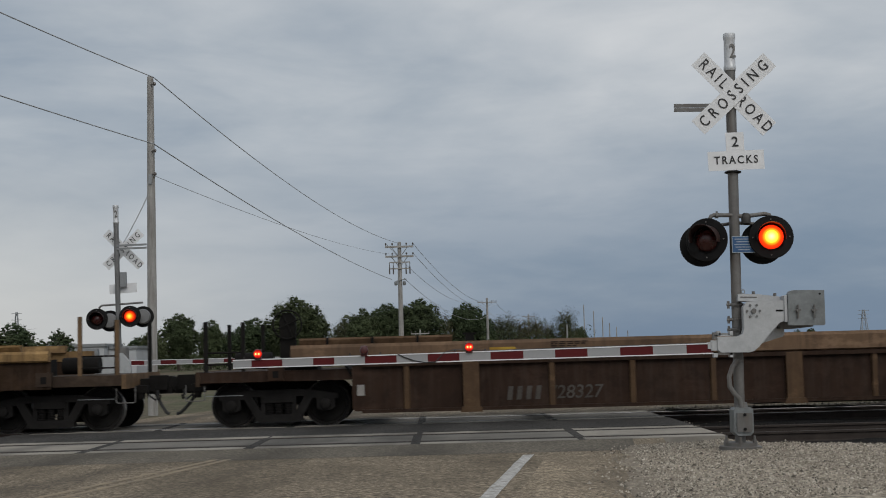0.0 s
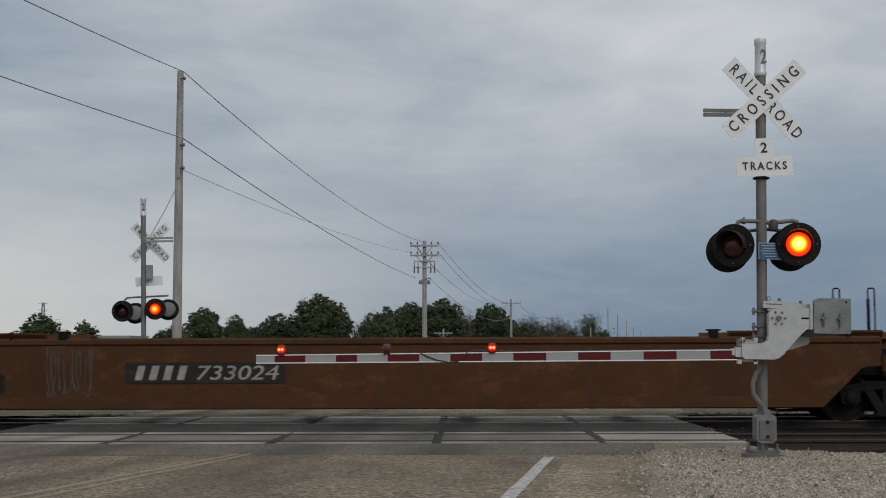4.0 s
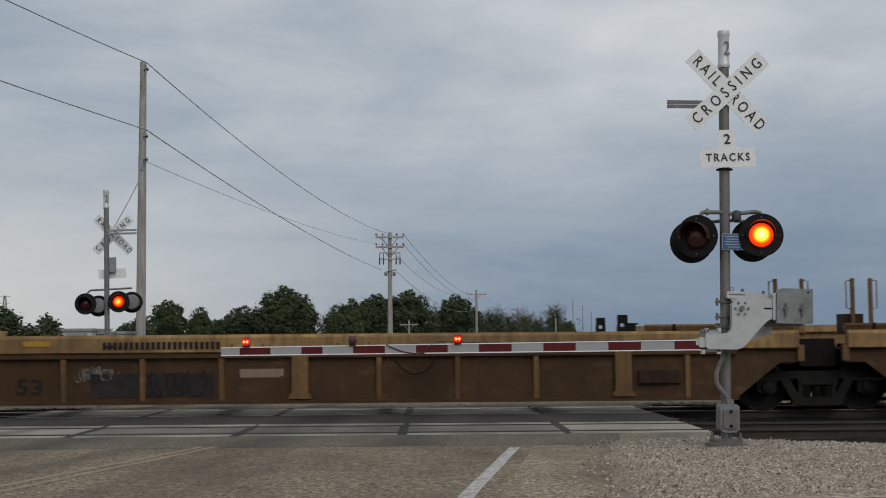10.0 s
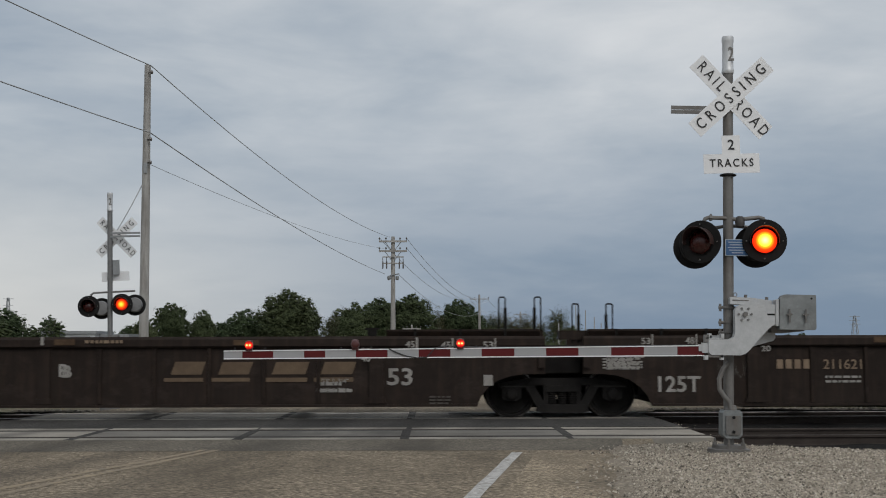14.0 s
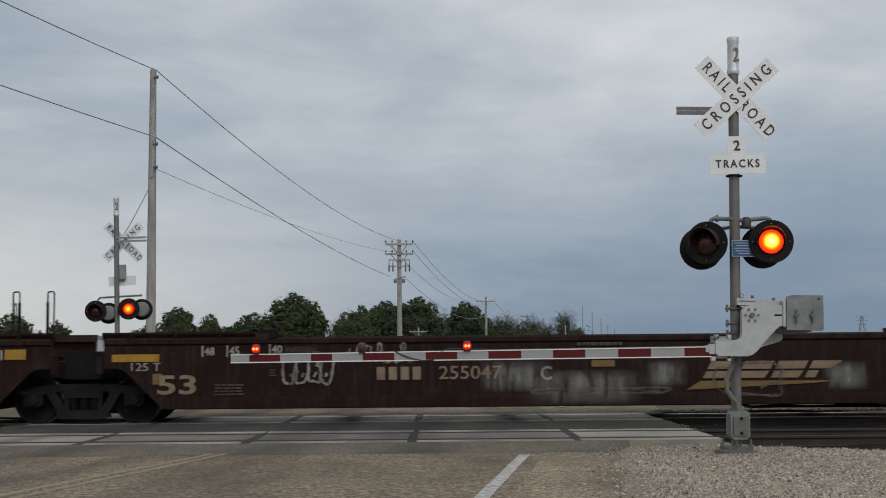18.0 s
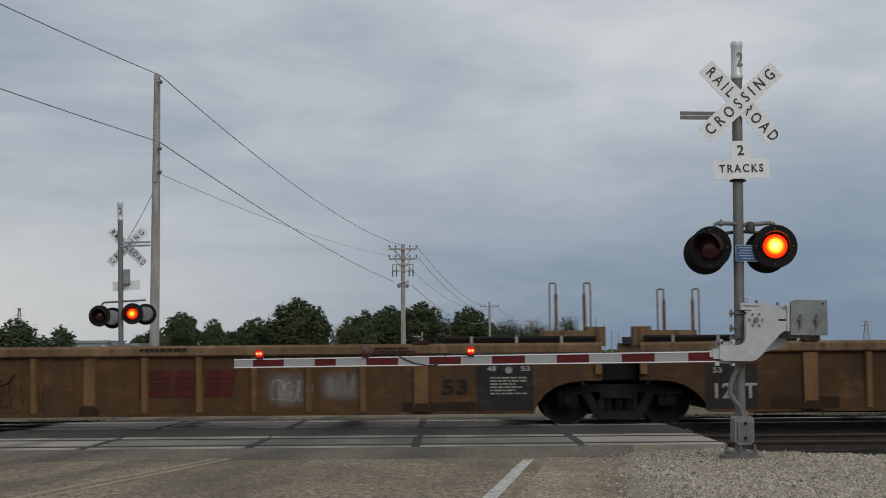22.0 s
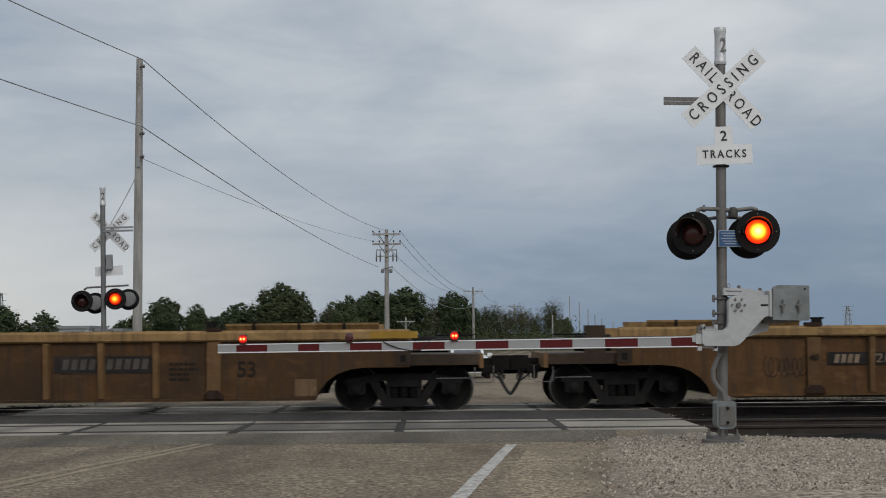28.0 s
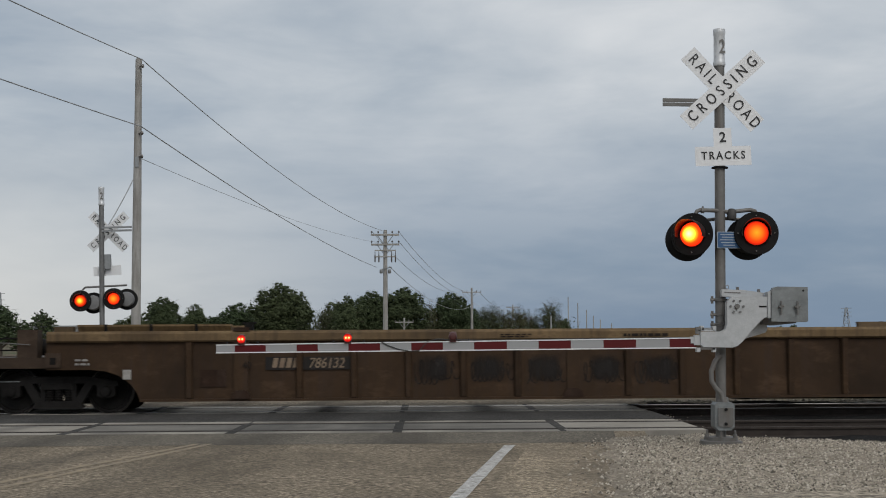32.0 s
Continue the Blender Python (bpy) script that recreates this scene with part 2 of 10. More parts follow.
def tyre_worn(m, marks, tint):
    """Black rubber rubbed into the surface where traffic crosses: marks are (x, how wide, how much)."""
    nt = m.node_tree
    b = nt.nodes["Principled BSDF"]
    c = b.inputs["Base Color"].links[0].from_socket
    pos = nt.nodes.new("ShaderNodeNewGeometry").outputs["Position"]
    sp = nt.nodes.new("ShaderNodeSeparateXYZ")
    nt.links.new(pos, sp.inputs[0])
    lane = nt.nodes.new("ShaderNodeMath")        # across the skewed road
    lane.operation = "MULTIPLY_ADD"
    lane.inputs[1].default_value = -0.132
    nt.links.new(sp.outputs[1], lane.inputs[0])
    nt.links.new(sp.outputs[0], lane.inputs[2])
    rag = noise_node(nt, pos, 1.0, 6, 0.65, stretch=(2.6, 0.5, 1.0))
    for x, wide, much in marks:
        d = nt.nodes.new("ShaderNodeMath")
        d.operation = "SUBTRACT"
        d.inputs[1].default_value = x - 0.132 * 18.4
        nt.links.new(lane.outputs[0], d.inputs[0])
        a = nt.nodes.new("ShaderNodeMath")
        a.operation = "ABSOLUTE"
        nt.links.new(d.outputs[0], a.inputs[0])
        r = nt.nodes.new("ShaderNodeMath")
        r.operation = "MULTIPLY_ADD"
        r.inputs[1].default_value = wide * 1.6
        nt.links.new(rag, r.inputs[0])
        nt.links.new(a.outputs[0], r.inputs[2])
        f = nt.nodes.new("ShaderNodeMapRange")
        f.interpolation_type = "SMOOTHSTEP"
        f.inputs[1].default_value, f.inputs[2].default_value = wide * 1.9, wide * 0.7
        f.inputs[3].default_value, f.inputs[4].default_value = 0.0, much
        nt.links.new(r.outputs[0], f.inputs[0])
        c = mix_node(nt, f.outputs[0], c, tint)
    nt.links.new(c, b.inputs["Base Color"])


M["apron"] = speckled("asphalt_apron", (0.152, 0.134, 0.108), 0.4, 2.0, 24, (0.100, 0.088, 0.072), 0.8)
tyre_worn(M["apron"], ((-7.0, 0.6, 0.6), (-5.0, 0.7, 0.6), (-2.2, 0.9, 0.6), (-0.2, 0.7, 0.6)), (0.062, 0.056, 0.048))
tyre_worn(M["concrete"], ((-6.7, 0.45, 0.5), (-4.6, 0.8, 0.5), (-2.6, 0.8, 0.6), (-0.9, 0.8, 0.6), (0.6, 0.6, 0.5)), (0.078, 0.072, 0.064))
tyre_worn(M["concrete_dark"], ((-2.6, 1.2, 0.6), (-0.9, 0.9, 0.6)), (0.055, 0.053, 0.05))
tyre_worn(M["asphalt"], ((-7.3, 0.6, 0.75), (-5.4, 0.7, 0.7), (-3.6, 0.5, 0.5), (-1.9, 0.4, 0.25)), (0.072, 0.062, 0.051))
tyre_worn(M["asphalt_dark"], ((-6.0, 0.8, 0.5), (-2.6, 0.9, 0.6), (-0.8, 0.7, 0.6)), (0.030, 0.029, 0.028))
M["gravel"] = speckled("gravel", (0.292, 0.252, 0.198), 0.16, 2.0, 20, (0.19, 0.162, 0.128), 0.9)
def stone_material():
    """Crushed stone: each stone has its own shade."""
    m = material("stone", (0.455, 0.418, 0.366), (0.28, 0.252, 0.212), 0.9, spec=0.2, scale=9, fine=30, amount=0.9, bump=0.3, world=True)
    nt = m.node_tree
    b = nt.nodes["Principled BSDF"]
    was = b.inputs["Base Color"].links[0].from_socket
    isl = nt.nodes.new("ShaderNodeNewGeometry").outputs["Random Per Island"]
    shade = ramp_node(nt, isl, [(0.0, (0.16, 0.15, 0.14)), (0.22, (0.5, 0.48, 0.45)), (0.6, (0.86, 0.83, 0.78)), (1.0, (1.4, 1.38, 1.34))])
    nt.links.new(mix_node(nt, 1.0, was, shade, "MULTIPLY"), b.inputs["Base Color"])
    return m


M["asphalt_pale"] = speckled("gritty_asphalt", (0.262, 0.214, 0.155), 0.18, 2.5, 24, (0.125, 0.104, 0.08), 0.8)
M["gravel_pale"] = speckled("pale_gravel", (0.60, 0.575, 0.53), 0.25, 1.7, 9, (0.30, 0.28, 0.25), 1.1)
M["stone"] = stone_material()
# near-black base colour, darker than the other ground sheets
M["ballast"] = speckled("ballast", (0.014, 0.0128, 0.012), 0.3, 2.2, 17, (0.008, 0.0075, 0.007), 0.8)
M["field"] = speckled("field", (0.125, 0.103, 0.075), 0.55, 1.6, 5, (0.058, 0.078, 0.030), 0.16)
M["grass"] = speckled("verge_grass", (0.072, 0.105, 0.030), 0.5, 1.7, 9, (0.11, 0.10, 0.05), 0.5)
M["rail_side"] = material("rail_rust", (0.036, 0.025, 0.019), (0.016, 0.012, 0.010), 0.8, scale=4, fine=40, amount=0.7)
M["rail_top"] = material("rail_top", (0.32, 0.31, 0.30), (0.2, 0.19, 0.185), 0.4, 0.8, scale=3, fine=60, amount=0.5, bump=0.03)
M["sleeper"] = material("sleeper_wood", (0.026, 0.022, 0.019), (0.012, 0.011, 0.010), 0.9, scale=2, fine=25, amount=0.8, bump=0.5)
M["paint_white"] = material("road_paint_white", (0.76, 0.745, 0.72), (0.17, 0.155, 0.13), 0.85, scale=16, fine=70, amount=1.05, bump=0.3, world=True)
M["paint_yellow"] = material("road_paint_yellow", (0.36, 0.275, 0.165), (0.16, 0.13, 0.095), 0.88, scale=6, fine=50, amount=1.0, bump=0.3, world=True)
M["galv"] = material("galvanised_steel", (0.30, 0.31, 0.315), (0.17, 0.177, 0.18), 0.5, 0.35, scale=5, fine=30, amount=0.6, bump=0.06)
M["mast"] = material("mast_grey", (0.185, 0.18, 0.172), (0.10, 0.096, 0.09), 0.6, 0.2, scale=3, fine=26, amount=0.8, bump=0.1, streak=(0.11, 0.09, 0.075), streak_amount=0.5)
M["cast"] = material("cast_alloy", (0.47, 0.48, 0.485), (0.28, 0.287, 0.29), 0.5, 0.25, scale=6, fine=40, amount=0.5, bump=0.12, dirt=(0.22, 0.22, 0.215), dirt_stops=(0.58, 0.75))
M["galv_dull"] = material("dull_galvanised_pipe", (0.20, 0.20, 0.198), (0.10, 0.10, 0.098), 0.55, 0.3, scale=6, fine=30, amount=0.7, bump=0.08)
M["weathered_iron"] = material("weathered_iron", (0.06, 0.056, 0.052), (0.03, 0.028, 0.026), 0.65, 0.2, scale=6, fine=30, amount=0.7, bump=0.1)
M["weight"] = material("weight_steel", (0.235, 0.25, 0.25), (0.13, 0.138, 0.14), 0.5, 0.4, scale=4, fine=30, amount=0.7, bump=0.08, blotch=((0.125, 0.132, 0.132), (0.33, 0.345, 0.345)))
M["notice_line"] = material("notice_line", (0.38, 0.43, 0.48), (0.26, 0.31, 0.36), 0.6, bump=0)
M["cap"] = material("silver_cap", (0.62, 0.63, 0.64), (0.42, 0.43, 0.44), 0.45, 0.3, scale=5, fine=30, amount=0.5, bump=0.05)
M["sign_white"] = material("sign_white", (0.74, 0.745, 0.75), (0.56, 0.565, 0.57), 0.5, scale=3, fine=30, amount=0.4, bump=0.02)
M["black"] = material("sign_black", (0.018, 0.018, 0.02), (0.01, 0.01, 0.01), 0.55, bump=0)
M["lamp_black"] = material("lamp_black", (0.011, 0.0105, 0.0105), (0.007, 0.007, 0.007), 0.75, scale=6, fine=30, bump=0.05, spec=0.2)
M["lamp_grey"] = material("weathered_grey_housing", (0.20, 0.20, 0.20), (0.12, 0.12, 0.12), 0.6, scale=6, fine=30, bump=0.05, spec=0.3)
# black hood paint, its red tint standing in for lamp glow on the inside
M["hood_glow_tint"] = material("hood_glow_tint", (0.040, 0.021, 0.019), (0.024, 0.014, 0.013), 0.45, scale=6, fine=30, bump=0.05, spec=0.5)
M["lens_dark"] = material("lens_dark_red", (0.055, 0.008, 0.006), (0.02, 0.004, 0.004), 0.25, scale=8, fine=60, bump=0.2)
M["sign_blue"] = material("sign_blue", (0.03, 0.10, 0.23), (0.022, 0.075, 0.18), 0.6, bump=0)
M["arm_white"] = material("arm_white", (0.31, 0.315, 0.32), (0.25, 0.25, 0.25), 0.5, scale=3, fine=40, amount=0.5, bump=0.02, spec=0.25)
M["arm_red"] = material("arm_red", (0.095, 0.0085, 0.0095), (0.062, 0.008, 0.009), 0.5, scale=3, fine=40, amount=0.5, bump=0.02, spec=0.2)
M["rubber"] = material("cable_black", (0.02, 0.02, 0.02), (0.012, 0.012, 0.012), 0.6, bump=0)
M["pole_wood"] = material("pole_wood", (0.385, 0.375, 0.355), (0.215, 0.205, 0.192), 0.9, scale=1.2, fine=20, amount=0.7, bump=0.4, streak=(0.13, 0.115, 0.10), streak_amount=0.5)
M["wire"] = material("wire", (0.42, 0.43, 0.44), bump=0)
M["insulator"] = material("insulator", (0.10, 0.09, 0.085), rough=0.3, bump=0)
M["bark"] = material("bark", (0.10, 0.08, 0.06), (0.05, 0.04, 0.03), 0.95, scale=3, fine=20, amount=0.8, bump=0.5)
M["shed"] = material("shed_metal", (0.42, 0.43, 0.44), (0.33, 0.34, 0.35), 0.6, scale=0.5, fine=8, amount=0.5, bump=0.05)
M["shed_dark"] = material("shed_dark", (0.16, 0.165, 0.17), rough=0.7, scale=0.5)
M["flange_rubber"] = material("flangeway_rubber", (0.060, 0.057, 0.053), (0.030, 0.029, 0.027), 0.9, scale=2, fine=20, amount=0.7, bump=0.2, world=True)
M["lamp_red"] = material("lamp_dark_red", (0.075, 0.014, 0.012), (0.04, 0.01, 0.01), 0.45, bump=0)
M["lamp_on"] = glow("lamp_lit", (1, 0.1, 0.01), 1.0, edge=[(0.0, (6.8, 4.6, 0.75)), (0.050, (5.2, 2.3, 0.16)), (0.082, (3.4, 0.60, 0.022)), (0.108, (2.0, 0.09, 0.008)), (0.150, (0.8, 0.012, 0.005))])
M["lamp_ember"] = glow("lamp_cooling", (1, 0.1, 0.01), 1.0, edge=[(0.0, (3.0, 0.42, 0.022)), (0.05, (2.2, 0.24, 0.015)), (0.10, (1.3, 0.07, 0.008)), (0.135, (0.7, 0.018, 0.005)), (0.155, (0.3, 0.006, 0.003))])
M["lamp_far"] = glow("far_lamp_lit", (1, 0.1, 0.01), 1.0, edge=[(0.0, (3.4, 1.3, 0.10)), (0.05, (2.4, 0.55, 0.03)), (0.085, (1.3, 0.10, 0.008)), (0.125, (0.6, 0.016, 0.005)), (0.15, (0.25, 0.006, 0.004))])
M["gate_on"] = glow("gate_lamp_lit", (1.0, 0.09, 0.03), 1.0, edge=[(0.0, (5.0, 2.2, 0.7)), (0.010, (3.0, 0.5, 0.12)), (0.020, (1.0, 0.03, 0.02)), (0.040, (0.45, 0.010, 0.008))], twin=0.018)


# ---- mesh helpers ----
def box(bm, x0, x1, y0, y1, z0, z1):
    v = [bm.verts.new(p) for p in ((x0, y0, z0), (x1, y0, z0), (x1, y1, z0), (x0, y1, z0), (x0, y0, z1), (x1, y0, z1), (x1, y1, z1), (x0, y1, z1))]
    for f in ((3, 2, 1, 0), (4, 5, 6, 7), (0, 1, 5, 4), (1, 2, 6, 5), (2, 3, 7, 6), (3, 0, 4, 7)):
        bm.faces.new([v[i] for i in f])


def prism(bm, pts, a, b, plane="xz"):
    """An outline drawn in one plane and pushed along the third axis from a to b."""
    put = {"xz": lambda u, w, d: (u, d, w), "xy": lambda u, w, d: (u, w, d), "yz": lambda u, w, d: (d, u, w)}[plane]
    f = [bm.verts.new(put(u, w, a)) for u, w in pts]
    k = [bm.verts.new(put(u, w, b)) for u, w in pts]
    n = len(pts)
    bm.faces.new(f)
    bm.faces.new(k[::-1])
    for i in range(n):
        bm.faces.new((f[(i + 1) % n], f[i], k[i], k[(i + 1) % n]))


def rod(bm, p, q, r0, r1=None, seg=10, caps=True):
    p, q = Vector(p), Vector(q)
    r1 = r0 if r1 is None else r1
    ax = (q - p).normalized()
    u = ax.orthogonal().normalized()
    w = ax.cross(u)
    ra, rb = [], []
    for i in range(seg):
        a = 2 * math.pi * i / seg
        o = u * math.cos(a) + w * math.sin(a)
        ra.append(bm.verts.new(p + o * r0))
        rb.append(bm.verts.new(q + o * r1))
    for i in range(seg):
        bm.faces.new((ra[i], ra[(i + 1) % seg], rb[(i + 1) % seg], rb[i]))
    if caps:
        bm.faces.new(ra[::-1])
        bm.faces.new(rb)


def tube(bm, pts, r, seg=8):
    """One bent round bar through the points."""
    ps = [Vector(p) for p in pts]
    side, rings = None, []
    for k, p in enumerate(ps):
        d = (ps[min(k + 1, len(ps) - 1)] - ps[max(k - 1, 0)]).normalized()
        side = d.orthogonal().normalized() if side is None else (side - d * side.dot(d)).normalized()
        up = d.cross(side)
        rings.append([bm.verts.new(p + (side * math.cos(6.28318 * i / seg) + up * math.sin(6.28318 * i / seg)) * r) for i in range(seg)])
    for a, b in zip(rings, rings[1:]):
        for i in range(seg):
            bm.faces.new((a[i], a[(i + 1) % seg], b[(i + 1) % seg], b[i]))
    bm.faces.new(rings[0][::-1])
    bm.faces.new(rings[-1])


def lathe(bm, c, prof, axis="y", seg=20):
    """prof: (distance along the axis, radius) from c, closed at both ends."""
    rings = []
    for d, r in prof:
        ring = []
        for i in range(seg):
            a = 2 * math.pi * i / seg
            u, w = r * math.cos(a), r * math.sin(a)
            o = {"x": (d, u, w), "y": (u, d, w), "z": (u, w, d)}[axis]
            ring.append(bm.verts.new((c[0] + o[0], c[1] + o[1], c[2] + o[2])))
        rings.append(ring)
    for a, b in zip(rings, rings[1:]):
        for i in range(seg):
            bm.faces.new((a[i], a[(i + 1) % seg], b[(i + 1) % seg], b[i]))
    bm.faces.new(rings[0][::-1])
    bm.faces.new(rings[-1])


def done(bm, smooth=None, bevel=0.0):
    if bevel:
        es = [e for e in bm.edges if len(e.link_faces) == 2 and e.calc_face_angle(0) > 0.7]
        bmesh.ops.bevel(bm, geom=es, offset=bevel, segments=1, affect="EDGES", clamp_overlap=True)
    bmesh.ops.recalc_face_normals(bm, faces=bm.faces[:])
    me = bpy.data.meshes.new("mesh")
    bm.to_mesh(me)
    bm.free()
    if smooth is not None:
        me.shade_smooth()
        if smooth:
            me.set_sharp_from_angle(angle=radians(smooth))
    return me


def part(name, bm, mat, parent=None, label="", smooth=None, bevel=0.0, at=None):
    me = bm if isinstance(bm, bpy.types.Mesh) else done(bm, smooth, bevel)
    if not me.materials:
        me.materials.append(mat)
    ob = new(name, me)
    if parent is not None:
        ob.parent = parent
    if at is not None:
        ob.matrix_basis = at
    return tagged(ob, label)


def thing(name, label, category, group="", kind="", at=None):
    ob = new(name)
    ob.empty_display_size = 0.2
    if at is not None:
        ob.matrix_basis = at
    return tagged(ob, label, category, group, kind)


def B():
    return bmesh.new()


def text_mesh(body, size, mat, bold=0.0, depth=0.002, spacing=1.0):
    cu = bpy.data.curves.new("lettering", "FONT")
    cu.body, cu.size, cu.extrude, cu.offset = body, size, depth, bold
    cu.align_x, cu.align_y, cu.space_character, cu.resolution_u = "CENTER", "CENTER", spacing, 3
    ob = bpy.data.objects.new("lettering", cu)
    me = bpy.data.meshes.new_from_object(ob)
    bpy.data.objects.remove(ob)
    me.materials.clear()
    me.materials.append(mat)
    return me


def facing(x, y, z, tilt=0.0, sx=1.0):
    """Pose of lettering that faces the viewer (-y), turned by tilt degrees in its plane."""
    return Matrix.Translation((x, y, z)) @ Matrix.Rotation(radians(90), 4, "X") @ Matrix.Rotation(radians(tilt), 4, "Z") @ Matrix.Diagonal((sx, 1, 1, 1))


# ---- ground, road and tracks ----
NEAR_Y, FAR_Y = 19.77, 24.70   # track centre lines
ROAD_DX = 0.132                # the road runs a little to the right as it goes away
X_LEFT, X_RIGHT = -8.05, 4.18  # ends of the crossing panels


def road_z(y):
    if y > 27.5:        # it falls away beyond the tracks
        return -min(0.5, (y - 27.5) * 0.0155)
    return max(0.0, (16.5 - y) * 0.0213)


def rough_sheet(name, xs, ys, zfun, mat, label, category, kind="structure", wob=0.0, thick=0.0):
    """A ground sheet on a grid of lines, uneven by wob metres."""
    bm = B()
    g = [[bm.verts.new((x, y, zfun(x, y) + wob * noise.noise((x * 1.3, y * 1.3, 3.0)))) for y in ys] for x in xs]
    for i in range(len(xs) - 1):
        for j in range(len(ys) - 1):
            bm.faces.new((g[i][j], g[i + 1][j], g[i + 1][j + 1], g[i][j + 1]))
    ob = part(name, bm, mat, smooth=60)
    return tagged(ob, label, category, kind=kind)


def spread(a, b, n):
    return [a + (b - a) * i / n for i in range(n + 1)]


GROUND_XS = [-3000, -1200, -500, -220, -120, -70] + spread(-45, 45, 60) + [70, 120, 220, 500, 1200, 3000]
GROUND_YS = [-900, -300, -100, -40, -15] + spread(-5, 60, 65) + [70, 85, 110, 150, 220, 350, 600, 1200, 2400, 4200]


def ground_z(x, y):
    z = -0.24
    if y > 27:
        z += -0.01 * min(y - 27, 45)
    return z


rough_sheet("ground", GROUND_XS, GROUND_YS, ground_z, M["field"], "brown stubble field with thin grass running to the horizon", "ground", wob=0.05)


def road_strip(name, y0, y1, xl, xr, mat, label, z_lift=0.0, n=24, m=12, skew=True):
    bm = B()
    rows = []
    for y in spread(y0, y1, n):
        off = ROAD_DX * (y - 18.4) if skew else 0
        rows.append([bm.verts.new((x + off, y, road_z(y) + z_lift + 0.004 * noise.noise((x * 0.5, y * 0.5, 0)))) for x in spread(xl, xr, m)])
    for a, b in zip(rows, rows[1:]):
        for i in range(m):
            bm.faces.new((a[i], a[i + 1], b[i + 1], b[i]))
    low = [[bm.verts.new((v.co.x, v.co.y, v.co.z - 0.35)) for v in (r[0], r[-1])] for r in rows]
    for (a, b), (la, lb) in zip(zip(rows, rows[1:]), zip(low, low[1:])):
        bm.faces.new((a[0], b[0], lb[0], la[0]))
        bm.faces.new((b[-1], a[-1], la[1], lb[1]))
    ob = part(name, bm, mat, smooth=40)
    return tagged(ob, label, "road", kind="structure")


road_strip("road", -40, 18.34, -8.6, 1.62, M["asphalt"], "worn grey asphalt road leading up to the crossing", n=70, m=24)
road_strip("road_shoulder", -40, 18.34, 1.62, 3.2, M["asphalt_pale"], "gritty pale asphalt shoulder beside the edge line", n=70, m=6)
road_strip("road", 21.075, 23.395, X_LEFT, X_RIGHT, M["asphalt_dark"], "dark asphalt infill between the two tracks", 0.0, 6, 14, skew=False)
road_strip("road", 26.15, 160, -8.4, 3.6, M["asphalt"], "grey asphalt road going away beyond the crossing", -0.02, 60, 12)


road_strip("asphalt_patch", 16.35, 18.36, -8.2, 2.75, M["apron"], "dark asphalt strip patched in before the crossing panels", 0.0045, 8, 16)
def painted_line(name, x_at, y0, y1, width, mat, label, n=30, seed=1, dx=ROAD_DX):
    """A worn painted line: short strips with ragged edges."""
    rnd = random.Random(seed)
    bm = B()
    prev = None
    for y in spread(y0, y1, n):
        x = x_at + dx * (y - 11.3)
        z = road_z(y) + 0.004 * noise.noise((x * 0.5, y * 0.5, 0)) + 0.0035
        a = bm.verts.new((x - width / 2 + rnd.uniform(-0.006, 0.006), y, z))
        b = bm.verts.new((x + width / 2 + rnd.uniform(-0.006, 0.006), y, z))
        if prev:
            bm.faces.new((prev[0], prev[1], b, a))
        prev = (a, b)
    return tagged(part(name, bm, mat), label, "road marking", kind="structure")


painted_line("edge_line", 0.440, -10, 15.95, 0.135, M["paint_white"], "worn white edge line painted on the road", 60)
painted_line("centre_line", -3.85, -10, 17.6, 0.105, M["paint_yellow"], "faded yellow centre line painted on the road", 60, 2, 0.152)
painted_line("centre_line", -3.60, -10, 17.6, 0.105, M["paint_yellow"], "faded yellow centre line painted on the road", 60, 3, 0.137)
painted_line("edge_line", 0.455, 29.0, 120, 0.12, M["paint_white"], "worn white edge line beyond the crossing", 60, 4)


def grass_z(x, y):
    return -0.20 - 0.012 * (y - 33)


rough_sheet("grass_verge", spread(8.2, 40, 40) + [60, 90], spread(33, 52, 20) + [60, 75, 95], grass_z, M["grass"], "short green grass beside the far road", "grass", wob=0.05)


def road_edge(y):
    return 2.72 + ROAD_DX * (y - 18.4)


def shoulder_brow(x):
    """Where the shoulder breaks off to the ballast: it draws back from the track beyond the signal."""
    back = 0.0 if x < 3.75 else min(1.0, (x - 3.75) / 0.45) * 0.85 + max(0.0, x - 4.2) * 0.72
    return 16.95 - min(back, 3.2) + 0.12 * noise.noise((x * 1.7, 0.0, 4.0))


def shoulder_z(x, y):
    """Rises a little from the road's edge, and falls away to the ballast."""
    brow = shoulder_brow(x)
    e = 1.0 if y < brow else max(0.0, 1 - (y - brow) / 0.9)
    u = min(1.0, max(0.0, (x - road_edge(y)) / 1.2))
    base = road_z(y) + 0.012 + 0.055 * u
    return -0.26 + (base + 0.26) * e


